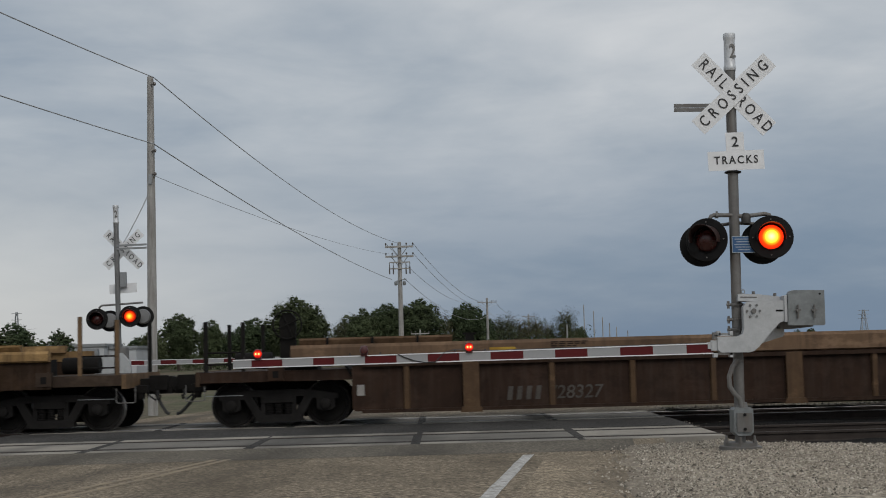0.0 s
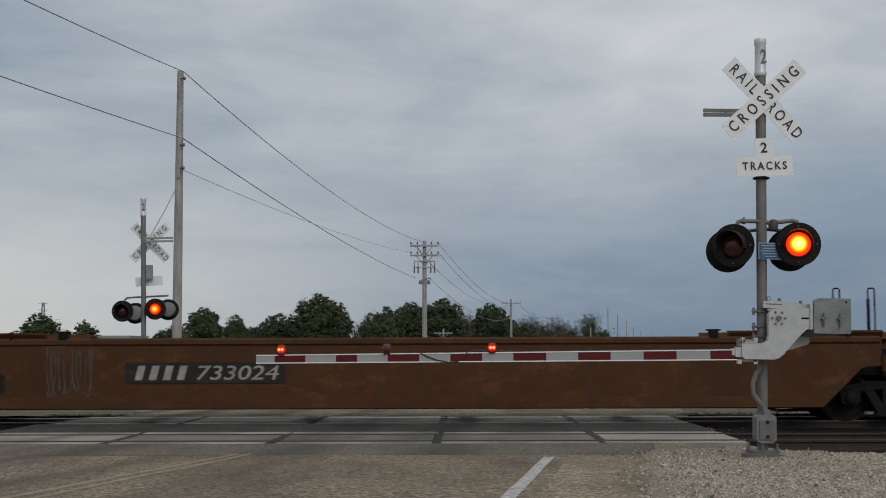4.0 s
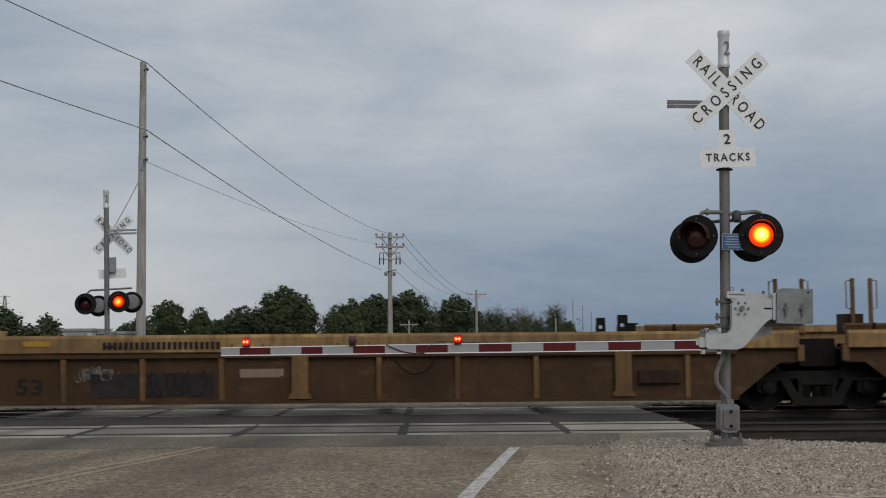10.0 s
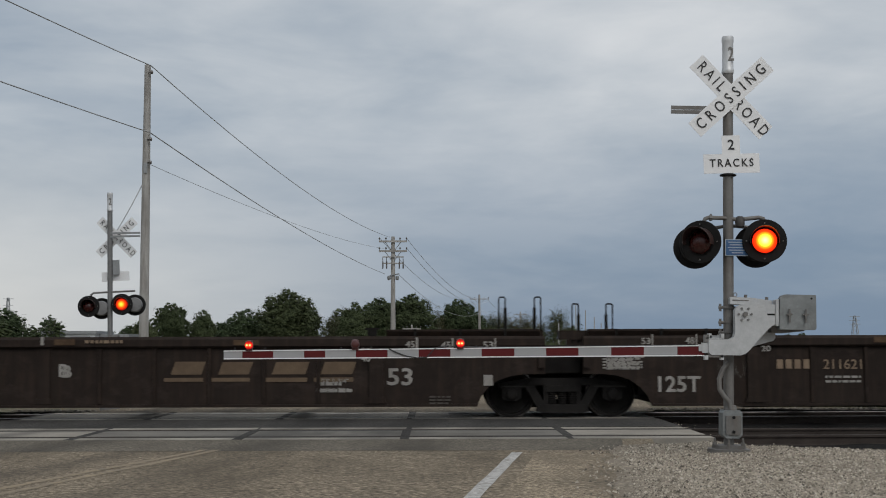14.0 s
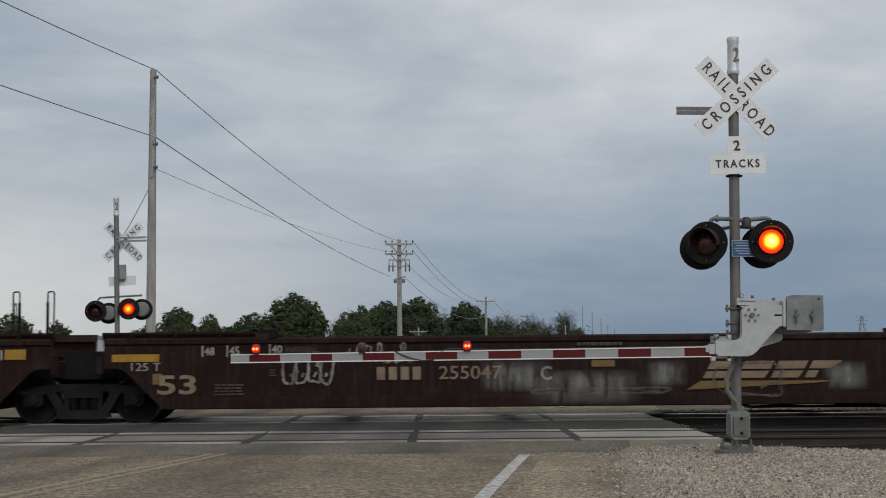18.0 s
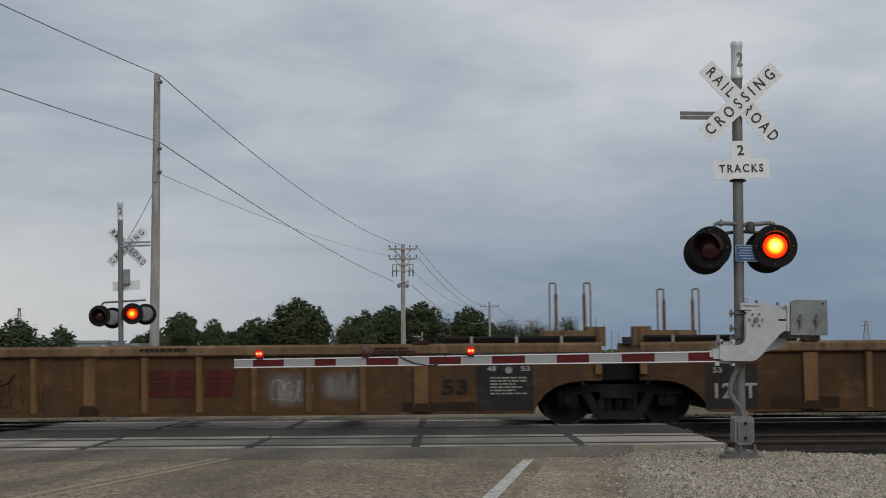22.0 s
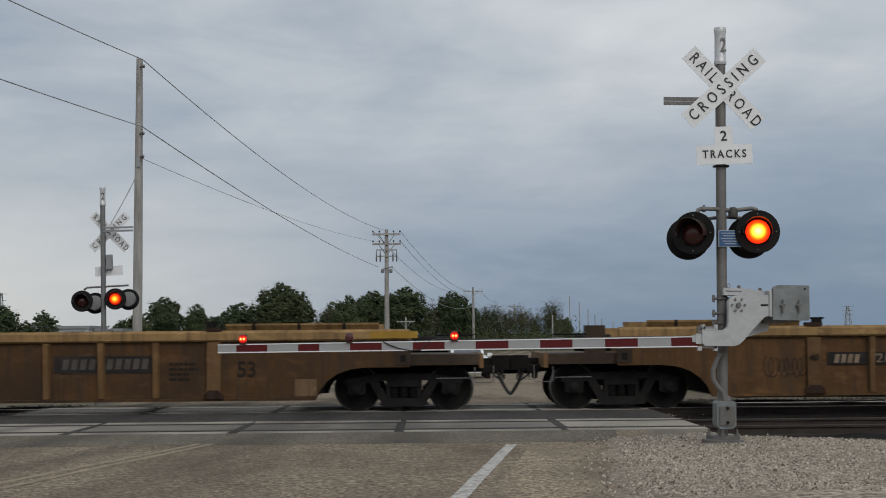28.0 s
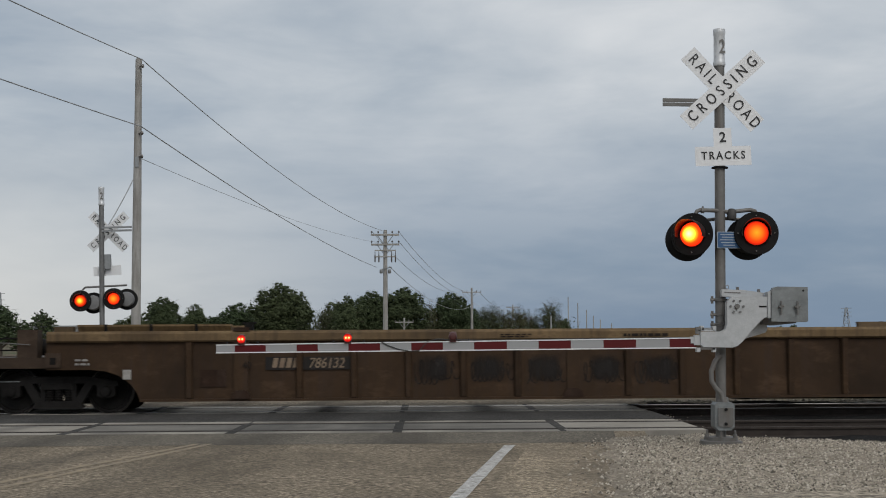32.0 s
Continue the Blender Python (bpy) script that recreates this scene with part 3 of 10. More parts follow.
def gravel_shoulder():
    us = spread(-0.35, 0.6, 8) + spread(0.8, 8, 40) + spread(8.5, 16, 12) + [24, 40]
    ys = [-20, -8, 0] + spread(4, 18.0, 70)
    bm = B()
    g = []
    for y in ys:
        row = []
        for u in us:
            x = road_edge(y) + u + (0.22 * noise.noise((0.0, y * 1.1, 9.0)) + 0.12 * noise.noise((0.0, y * 4.1, 2.0)) if u < 0.6 else 0.0)
            z = shoulder_z(x, y) + 0.02 * noise.noise((x * 2.3, y * 2.3, 3.0)) - (0.07 if u < -0.2 else 0.0)
            row.append(bm.verts.new((x, y, z)))
        g.append(row)
    for r, s in zip(g, g[1:]):
        for k in range(len(us) - 1):
            bm.faces.new((r[k], r[k + 1], s[k + 1], s[k]))
    tagged(part("gravel_shoulder", bm, M["gravel"], smooth=60), "pale crushed-stone shoulder beside the road", "gravel", kind="structure")


gravel_shoulder()
rough_sheet("gravel_verge", spread(-40, X_LEFT - 0.6, 30) , spread(-10, 17.6, 40), lambda x, y: shoulder_z(x, y) - 0.08, M["gravel"], "pale gravel verge beside the road", "gravel", wob=0.03)
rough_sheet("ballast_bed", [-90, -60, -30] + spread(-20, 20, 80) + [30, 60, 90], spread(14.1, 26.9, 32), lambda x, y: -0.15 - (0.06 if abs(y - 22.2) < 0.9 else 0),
            M["ballast"], "near-black track ballast under both tracks", "ballast", wob=0.05)
rough_sheet("gravel_strip", [-90, -60, -30] + spread(-20, 20, 80) + [30, 60, 90], spread(26.6, 27.9, 6), lambda x, y: -0.02 - 0.10 * (y - 26.6) - (0.12 if -7.2 < x < 4.5 else 0.0), M["gravel_pale"],
            "pale gravel strip along the far side of the tracks", "gravel", wob=0.05)


def gravel_stones():
    """Loose stones on the shoulder, joined."""
    rnd = random.Random(5)
    verts, faces = [], []
    for i in range(30000):
        y = rnd.uniform(9.3, 17.6)
        x = road_edge(y) + (abs(rnd.gauss(0, 3.2)) if rnd.random() > 0.012 else -abs(rnd.gauss(0, 0.22)))
        if x > 9.5 or y > shoulder_brow(x) + 0.45:
            continue
        s = rnd.uniform(0.007, 0.019) * (1.7 if rnd.random() < 0.05 else 1)
        z = shoulder_z(x, y) + 0.02 * noise.noise((x * 2.3, y * 2.3, 3.0))
        k = len(verts)
        a0 = rnd.uniform(0, 6.28)
        for j in range(5):
            a = a0 + j * 1.257 + rnd.uniform(-0.3, 0.3)
            r = s * rnd.uniform(0.75, 1.15)
            verts.append((x + r * math.cos(a), y + r * math.sin(a), z - 0.008 + s * 0.35 * rnd.random()))
        verts.append((x + rnd.uniform(-0.3, 0.3) * s, y + rnd.uniform(-0.3, 0.3) * s, z + s * rnd.uniform(0.5, 0.95)))
        for j in range(5):
            faces.append((k + j, k + (j + 1) % 5, k + 5))
    for i in range(6140):       # along the far side of the tracks, and thinly round the ends of the panels
        if i < 6000:
            x, y = rnd.uniform(4.6, 14) if i < 4800 else rnd.uniform(-9, -7.3), rnd.uniform(26.65, 27.95)
            z, s = -0.02 - 0.10 * (y - 26.6) + 0.02, rnd.uniform(0.018, 0.05)
        else:
            x, y = X_RIGHT + abs(rnd.gauss(0, 0.35)), rnd.uniform(18.3, 26.5)
            z, s = -0.11, rnd.uniform(0.010, 0.024)
        k = len(verts)
        a0 = rnd.uniform(0, 6.28)
        for j in range(5):
            a = a0 + j * 1.257 + rnd.uniform(-0.3, 0.3)
            r = s * rnd.uniform(0.75, 1.15)
            verts.append((x + r * math.cos(a), y + r * math.sin(a), z - 0.008 + s * 0.35 * rnd.random()))
        verts.append((x + rnd.uniform(-0.3, 0.3) * s, y + rnd.uniform(-0.3, 0.3) * s, z + s * rnd.uniform(0.6, 1.1)))
        for j in range(5):
            faces.append((k + j, k + (j + 1) % 5, k + 5))
    me = bpy.data.meshes.new("gravel_stones")
    me.from_pydata(verts, [], faces)
    ob = part("gravel_stones", me, M["stone"])
    tagged(ob, "loose pale crushed stones lying on the shoulder", "gravel", kind="stuff")


gravel_stones()


def rail_mesh(x0, x1):
    bm = B()
    prism(bm, [(-0.07, -0.17), (0.07, -0.17), (0.07, -0.155), (0.012, -0.135), (0.012, -0.045), (0.036, -0.035), (0.036, -0.006), (-0.036, -0.006),
               (-0.036, -0.035), (-0.012, -0.045), (-0.012, -0.135), (-0.07, -0.155)], x0, x1, "yz")
    return done(bm)


def track(y, label):
    tr = thing("railway_track", label, "railway track", kind="structure", at=pose(0, y, 0))
    side = rail_mesh(-90, 90)
    for s in (-0.753, 0.753):
        r = part("rail", side, M["rail_side"], tr, at=pose(0, s, 0))
        bm = B()
        prism(bm, [(-0.034, -0.006), (0.034, -0.006), (0.030, 0.0), (-0.030, 0.0)], -90, 90, "yz")
        part("rail_head", bm, M["rail_top"] if y > 22 else M["rail_side"], r, "worn running surface")
    bm = B()
    box(bm, -0.11, 0.11, -1.3, 1.3, -0.30, -0.165)
    me = done(bm, bevel=0.01)
    x = 4.6
    while x < 24:
        part("sleeper", me, M["sleeper"], tr, at=pose(x, 0, 0.0, 0, 0, random.uniform(-1, 1)))
        x += 0.53
    x = -8.6
    while x > -20:
        part("sleeper", me, M["sleeper"], tr, at=pose(x, 0, 0.0, 0, 0, random.uniform(-1, 1)))
        x -= 0.53
    return tr


track(NEAR_Y, "empty railway track through the concrete crossing panels")
track(FAR_Y, "railway track on which the freight train runs")


def crossing_panels(yc, far):
    cr = thing("grade_crossing", "concrete panels laid round the rails of the crossing", "crossing", kind="structure", at=pose(0, yc, 0))
    xs = [X_LEFT, -7.87, -5.39, -2.91, -0.44, 2.05, X_RIGHT]
    for k, (a, b) in enumerate(zip(xs, xs[1:])):
        if b - a < 0.3:
            continue
        worn = 2 <= k <= 4      # the wheel paths have darkened the middle panels
        for (y0, y1, n) in ((-0.56, 0.56, "gauge_panel"), (-1.30, -0.90, "field_panel"), (0.90, 1.30, "field_panel")):
            bm = B()
            box(bm, a + 0.02, b - 0.02, y0, y1, -0.16, -0.004 + random.uniform(-0.003, 0.003))
            part(n, bm, M["concrete_dark"] if (worn or far) and n == "gauge_panel" else M["concrete"], cr, bevel=0.012)
        for y0, y1 in ((-0.895, -0.792), (-0.714, -0.565), (0.565, 0.714), (0.792, 0.895)):
            bm = B()
            box(bm, a, b, y0, y1, -0.16, -0.008)
            part("flangeway_rubber", bm, M["flange_rubber"], cr)
    for x in xs[1:-1]:
        bm = B()
        box(bm, x - 0.07, x + 0.07, -1.32, 1.32, -0.12, -0.002)
        part("joint_filler", bm, M["asphalt_dark"], cr)
    return cr


crossing_panels(NEAR_Y, False)
crossing_panels(FAR_Y, True)


# ---- crossing signals ----
LENSES = []   # (glowing dome, its place when lit, circuit, how far it draws back, seconds from the switch to lighting and to going out)


def dome(r):
    bm = B()
    lathe(bm, (0, 0, 0), [(r * math.sin(radians(a)), max(r * math.cos(radians(a)), 0.002)) for a in range(-90, 1, 9)], "y", 28)
    return done(bm, 80)


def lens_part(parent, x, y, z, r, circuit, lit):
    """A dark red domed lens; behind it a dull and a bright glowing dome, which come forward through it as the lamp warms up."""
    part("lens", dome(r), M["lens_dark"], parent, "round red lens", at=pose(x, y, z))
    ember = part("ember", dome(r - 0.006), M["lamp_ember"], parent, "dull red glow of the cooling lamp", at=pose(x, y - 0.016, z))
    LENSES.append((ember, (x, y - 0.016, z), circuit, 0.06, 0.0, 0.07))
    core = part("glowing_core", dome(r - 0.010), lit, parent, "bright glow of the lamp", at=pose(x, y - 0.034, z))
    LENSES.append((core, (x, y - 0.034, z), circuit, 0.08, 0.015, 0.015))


def flasher(parent, x, y, z, circuit, face=-1, lean=0.0, back=None, lit="lamp_on"):
    """A flashing light: black background disc, hood, housing and lens. face -1 looks towards the viewer."""
    bm = B()
    lathe(bm, (0, 0, 0), [(0.0, 0.255), (0.012, 0.262), (0.02, 0.255), (0.02, 0.17), (0.0, 0.17)], "y", 36)
    bm.faces.ensure_lookup_table()
    lamp = part("flashing_light", bm, M["lamp_black"], parent, "round black background disc with hood", smooth=30,
                at=pose(x, y, z, 0, 0, lean if face < 0 else 180 + lean))
    bm = B()
    n = 20
    for i in range(n):      # hood: open at the bottom
        a0, a1 = radians(-12 + 204 * i / n), radians(-12 + 204 * (i + 1) / n)
        for r, l in ((0.172, -0.24),):
            d0, d1 = l * (0.55 + 0.45 * max(0, math.sin(a0))), l * (0.55 + 0.45 * max(0, math.sin(a1)))
            q = [bm.verts.new((rr * math.cos(a), d, rr * math.sin(a))) for rr, a, d in ((r, a0, 0.0), (r, a1, 0.0), (r, a1, d1), (r, a0, d0))]
            w = [bm.verts.new((rr * math.cos(a), d, rr * math.sin(a))) for rr, a, d in ((r - .006, a0, 0.0), (r - .006, a1, 0.0), (r - .006, a1, d1), (r - .006, a0, d0))]
            bm.faces.new(q); bm.faces.new(w[::-1]); bm.faces.new((q[3], q[2], w[2], w[3]))
    bmesh.ops.remove_doubles(bm, verts=bm.verts[:], dist=0.0004)
    part("hood", bm, M["hood_glow_tint"], lamp)
    bm = B()
    lathe(bm, (0, 0, 0), [(0.02, 0.185), (0.14, 0.185), (0.24, 0.165), (0.26, 0.08)], "y", 24)
    part("housing", bm, back or M["lamp_black"], lamp, smooth=35)
    for sx, sz in ((0, 0.215), (0.215, 0), (0, -0.215), (-0.215, 0)):
        bm = B()
        rod(bm, (sx, -0.012, sz), (sx, 0.004, sz), 0.009, seg=6)
        part("disc_screw", bm, M["mast"], lamp)
    if circuit is not None:
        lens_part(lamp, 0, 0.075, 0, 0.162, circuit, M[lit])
    else:
        bm = B()
        lathe(bm, (0, 0, 0), [(-0.02, 0.12), (-0.005, 0.152), (0.0, 0.152)], "y", 24)
        part("lens", bm, M["lens_dark"], lamp, "dark red lens")
    return lamp


def blade(parent, x, y, z, tilt, words, name):
    bm = B()
    w, h = 0.61, 0.114
    prism(bm, [(-w, -h), (w, -h), (w, h), (-w, h)], -0.003, 0.003)
    b = part(name, bm, M["sign_white"], parent, "white sign board with black capital letters", at=pose(x, y, z, 0, -tilt, 0), bevel=0.002)
    for word, xx in words:
        part("lettering", text_mesh(word, 0.192, M["black"], 0.001, spacing=1.72 if len(word) > 4 else 1.50), M["black"], b, at=facing(xx, -0.007, 0, 0, 0.78))
    return b


def crossbuck(parent, x, y, z, near=True):
    """RAILROAD behind, CROSSING in front."""
    blade(parent, x, y + 0.012, z, -46, [("RAIL", -0.345), ("ROAD", 0.352)], "railroad_blade")
    blade(parent, x, y, z, 43, [("CROSSING", 0.0)], "crossing_blade")


def tracks_sign(parent, x, y, z, write=True):
    bm = B()
    prism(bm, [(-0.11, 0.0), (-0.34, 0.0), (-0.34, -0.235), (0.34, -0.235), (0.34, 0.0), (0.11, 0.0), (0.11, 0.225), (-0.11, 0.225)], -0.003, 0.003)
    s = part("track_count_sign", bm, M["sign_white"], parent, "white plate reading 2 TRACKS", at=pose(x, y, z, 0, -2.2, 0), bevel=0.002)
    if write:
        part("lettering", text_mesh("2", 0.17, M["black"], 0.003), M["black"], s, at=facing(0, -0.007, 0.105))
        part("lettering", text_mesh("TRACKS", 0.135, M["black"], 0.002, spacing=1.32), M["black"], s, at=facing(0, -0.007, -0.115, 0, 0.88))
    return s


STRIPES = [("w", 0.0, 0.22), ("r", 0.22, 0.585), ("w", 0.585, 0.95), ("r", 0.95, 1.20), ("w", 1.20, 1.562), ("r", 1.562, 1.937), ("w", 1.937, 2.306), ("r", 2.306, 2.682),
           ("w", 2.682, 3.051), ("r", 3.051, 3.44), ("w", 3.44, 3.816), ("r", 3.816, 4.2), ("w", 4.2, 4.588), ("r", 4.588, 4.977), ("w", 4.977, 5.374), ("r", 5.374, 5.69)]


def gate_arm(parent, x, y, z, sign=1, lift_deg=0.0, lamps=True):
    """A striped arm; its tip at x, running to x + sign * 5.69."""
    arm = part("gate_arm", (lambda bm: (prism(bm, [(0, -0.046), (5.69, -0.058), (5.69, 0.058), (0, 0.046)], -0.012, 0.02), bm)[1])(B()), M["arm_white"], parent,
               "long gate arm with red and white stripes", at=pose(x, y, z, 0, 0, 0 if sign > 0 else 180) @ pose(0, 0, 0, 0, -lift_deg, 0))
    for c, a, b in STRIPES:
        ha, hb = 0.040 + 0.012 * a / 5.69, 0.040 + 0.012 * b / 5.69
        bm = B()
        prism(bm, [(a, -ha), (b, -hb), (b, hb), (a, ha)], -0.016, -0.0125)
        if sign < 0:
            for v in bm.verts:
                v.co.y = -v.co.y + 0.008
        part("stripe", bm, M["arm_red"] if c == "r" else M["arm_white"], arm, "dark red stripe" if c == "r" else "grey-white stripe")
    for e in (-1, 1):
        bm = B()
        prism(bm, [(0, e * 0.046 - 0.006), (5.69, e * 0.058 - 0.006), (5.69, e * 0.058 + 0.006), (0, e * 0.046 + 0.006)], -0.022, 0.028)
        part("edge_strip", bm, M["sign_white"], arm, "white edge strip")
    if lamps:
        for px, circ in ((0.30, "on"), (1.555, "L"), (2.80, "R")):
            bm = B()
            box(bm, px - 0.040, px + 0.040, -0.03, 0.035, 0.044, 0.072)
            lathe(bm, (px, 0.003, 0.066), [(0.0, 0.034), (0.012, 0.042), (0.020, 0.050), (0.024, 0.040)], "z", 14)
            lamp = part("arm_lamp", bm, M["lamp_red"], arm, "small dark red lamp on the gate arm")
            bm = B()
            lathe(bm, (px, 0.003, 0.150), [(0.0, 0.046), (0.008, 0.046), (0.016, 0.030), (0.020, 0.010)], "z", 14)
            part("lamp_cap", bm, M["lamp_red"], lamp)
            for bx in (-0.17, 0.19):
                bm = B()
                rod(bm, (px + bx, 0, 0.05), (px + bx, 0, 0.085), 0.010, seg=6)
                part("arm_bolt", bm, M["rubber"], arm)
            bm = B()
            lathe(bm, (0, 0, 0), [(-0.050, 0.030), (-0.046, 0.040), (-0.020, 0.050), (0.0, 0.052), (0.020, 0.050), (0.046, 0.040), (0.050, 0.030)], "y", 18)
            me = done(bm, 50)
            me.materials.append(M["lamp_red"])
            part("lens", me, M["lamp_red"], lamp, "round red lens", at=pose(px, -0.020, 0.112))
            bm = B()
            lathe(bm, (0, 0, 0), [(-0.050, 0.029), (-0.046, 0.039), (-0.020, 0.048), (0.0, 0.050), (0.010, 0.046)], "y", 18)
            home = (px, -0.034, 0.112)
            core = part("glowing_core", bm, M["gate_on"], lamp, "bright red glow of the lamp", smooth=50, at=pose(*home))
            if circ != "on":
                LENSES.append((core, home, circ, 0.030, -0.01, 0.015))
        bm = B()
        pts = [(1.95, -0.02, 0.058), (2.02, -0.026, 0.02), (2.15, -0.028, -0.03), (2.28, -0.028, -0.055), (2.40, -0.026, -0.05)]
        tube(bm, pts, 0.007, 6)
        part("cable", bm, M["rubber"], arm, "black cable sagging over the arm")
        bm = B()
        tube(bm, [(2.40, -0.026, -0.05), (2.5, -0.02, 0.055), (2.62, 0, 0.085), (2.78, 0, 0.075), (3.2, 0, 0.062), (5.6, 0, 0.066)], 0.006, 6)
        part("cable", bm, M["rubber"], arm, "thin black cable along the arm")
    return arm


def signal_mast(parent, h, r=0.062, steel="mast"):
    bm = B()
    lathe(bm, (0, 0, 0), [(0.0, r), (h - 0.45, r)], "z", 20)
    part("pole", bm, M[steel], parent, smooth=40)
    bm = B()
    lathe(bm, (0, 0, h - 0.46), [(0.0, r + 0.006), (0.02, r + 0.014), (0.05, r + 0.012), (0.07, r + 0.006), (0.38, r + 0.005), (0.40, r + 0.012), (0.44, r + 0.012), (0.46, r + 0.008)], "z", 20)
    cap = part("finial_sleeve", bm, M["cap"], parent, "bright silver sleeve with a dark figure", smooth=30)
    part("lettering", text_mesh("2", 0.24, M["mast"], 0.004), M["mast"], cap, at=facing(0.022, -r - 0.010, h - 0.235, 0, 0.66))


def near_signal():
    s = thing("crossing_signal", "crossing signal with crossbuck, flashing lights and lowered striped gate arm", "crossing signal", "crossing signals",
              at=pose(3.53, 15.0, 0.10, 0, 1.0, 0))
    signal_mast(s, 5.04)
    # base
    bm = B()
    lathe(bm, (0, 0, 0), [(-0.25, 0.26), (0.0, 0.25), (0.03, 0.25), (0.035, 0.2), (0.075, 0.2)], "z", 20)
    part("base_flange", bm, M["mast"], s, "dark round foot bolted down", smooth=30)
    for i in range(6):
        a = i * 1.047 + 0.3
        bm = B()
        rod(bm, (0.19 * math.cos(a), 0.19 * math.sin(a), 0.03), (0.19 * math.cos(a), 0.19 * math.sin(a), 0.15), 0.013, seg=6)
        rod(bm, (0.19 * math.cos(a), 0.19 * math.sin(a), 0.075), (0.19 * math.cos(a), 0.19 * math.sin(a), 0.10), 0.025, seg=6)
        part("anchor_bolt", bm, M["mast"], s)
    bm = B()
    prism(bm, [(-0.10, 0.20), (-0.06, 0.16), (0.09, 0.16), (0.13, 0.20), (0.13, 0.46), (0.11, 0.49), (-0.08, 0.49), (-0.10, 0.46)], -0.14, 0.10)
    jb = part("junction_box", bm, M["weight"], s, "grey cast junction box", bevel=0.012)
    bm = B()
    prism(bm, [(-0.07, 0.21), (0.09, 0.20), (0.11, 0.23), (0.11, 0.43), (-0.07, 0.43)], -0.165, -0.142)
    part("box_cover", bm, M["mast"], jb, bevel=0.008)
    for z in (0.24, 0.41):
        bm = B()
        rod(bm, (0.02, -0.18, z), (0.02, -0.16, z), 0.02, seg=6)
        part("latch", bm, M["lamp_black"], jb)
    bm = B()
    rod(bm, (0.02, -0.03, 0.49), (0.02, -0.03, 0.55), 0.072, 0.06, 14)
    part("collar", bm, M["mast"], s)
    bm = B()
    pts = [(-0.02, -0.08, 1.06), (-0.09, -0.09, 0.98), (-0.135, -0.09, 0.86), (-0.13, -0.09, 0.74), (-0.08, -0.09, 0.66), (-0.02, -0.08, 0.60), (0.01, -0.07, 0.48)]
    tube(bm, pts, 0.030, 10)
    part("conduit", bm, M["mast"], s, "grey flexible conduit", smooth=60)
    # boards
    crossbuck(s, 0.02, -0.085, 4.28)
    for z in (4.075, 4.127):
        bm = B()
        box(bm, -0.70, -0.05, -0.03, -0.012, z, z + 0.045)
        part("bracket_arm", bm, M["mast"], s, "flat grey bracket arm")
    tracks_sign(s, 0.02, -0.08, 3.58)
    bm = B()
    lathe(bm, (0, 0, 3.315), [(0, 0.068), (0.005, 0.10), (0.02, 0.10), (0.03, 0.068)], "z", 18)
    part("clamp", bm, M["lamp_black"], s)
    for z in (3.50, 3.74, 4.16, 4.40):
        bm = B()
        lathe(bm, (0, 0, z), [(0, 0.064), (0.003, 0.069), (0.025, 0.069), (0.028, 0.064)], "z", 18)
        part("band", bm, M["galv"], s)
    # lamps on their cross arm
    for pts in (((-0.30, -0.02, 2.70), (-0.30, -0.02, 2.755), (-0.285, -0.02, 2.79), (-0.25, -0.02, 2.805), (-0.06, -0.03, 2.80), (0.10, -0.03, 2.785)),
                ((0.12, -0.03, 2.785), (0.24, -0.03, 2.80), (0.37, -0.02, 2.815), (0.42, -0.02, 2.80), (0.435, -0.02, 2.765), (0.435, -0.02, 2.70))):
        bm = B()
        tube(bm, pts, 0.026, 10)
        part("cross_arm", bm, M["mast"], s, "grey bent pipe carrying a light", smooth=50)
    for a, b in (((-0.26, 0.13, 2.68), (0.04, 0.10, 2.72)), ((0.06, 0.10, 2.72), (0.40, 0.13, 2.70))):
        bm = B()
        rod(bm, a, b, 0.021, seg=8)
        part("rear_arm", bm, M["mast"], s, "grey pipe carrying a rear light", smooth=50)
    bm = B()
    lathe(bm, (0.135, -0.03, 2.745), [(-0.050, 0.035), (-0.045, 0.055), (-0.02, 0.058), (0.05, 0.058), (0.065, 0.048), (0.08, 0.03)], "z", 14)
    part("arm_fitting", bm, M["weathered_iron"], s, "dark round pipe junction beside the pole", smooth=40)
    bm = B()
    rod(bm, (-0.215, -0.02, 2.79), (-0.215, -0.02, 2.85), 0.012, seg=6)
    rod(bm, (-0.235, -0.02, 2.80), (-0.20, -0.02, 2.80), 0.036, seg=10)
    part("pipe_coupling", bm, M["mast"], s)
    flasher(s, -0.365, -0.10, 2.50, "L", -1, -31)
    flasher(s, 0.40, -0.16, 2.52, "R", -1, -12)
    flasher(s, -0.365, 0.20, 2.455, None, 1, -8)
    flasher(s, 0.372, 0.16, 2.475, None, 1, -8)
    # small blue sign with unreadable writing
    bm = B()
    prism(bm, [(-0.145, -0.10), (0.145, -0.10), (0.145, 0.10), (-0.145, 0.10)], -0.002, 0.002)
    bs = part("notice_plate", bm, M["notice_line"], s, "small blue notice with white lines", at=pose(0.09, -0.075, 2.44), bevel=0.004)
    bm = B()
    prism(bm, [(-0.136, -0.091), (0.136, -0.091), (0.136, 0.091), (-0.136, 0.091)], -0.006, -0.0035)
    part("notice_face", bm, M["sign_blue"], bs)
    for i, w in enumerate((0.11, 0.09, 0.115, 0.10, 0.07)):
        bm = B()
        z = 0.065 - i * 0.032
        prism(bm, [(-w, z - 0.005), (w, z - 0.005), (w, z + 0.005), (-w, z + 0.005)], -0.0085, -0.0065)
        part("line_bar", bm, M["notice_line"], bs)
    # gate mechanism
    bm = B()
    prism(bm, [(0.20, 1.56), (0.50, 1.56), (0.50, 1.805), (0.22, 1.84), (0.20, 1.83)], -0.12, 0.16)
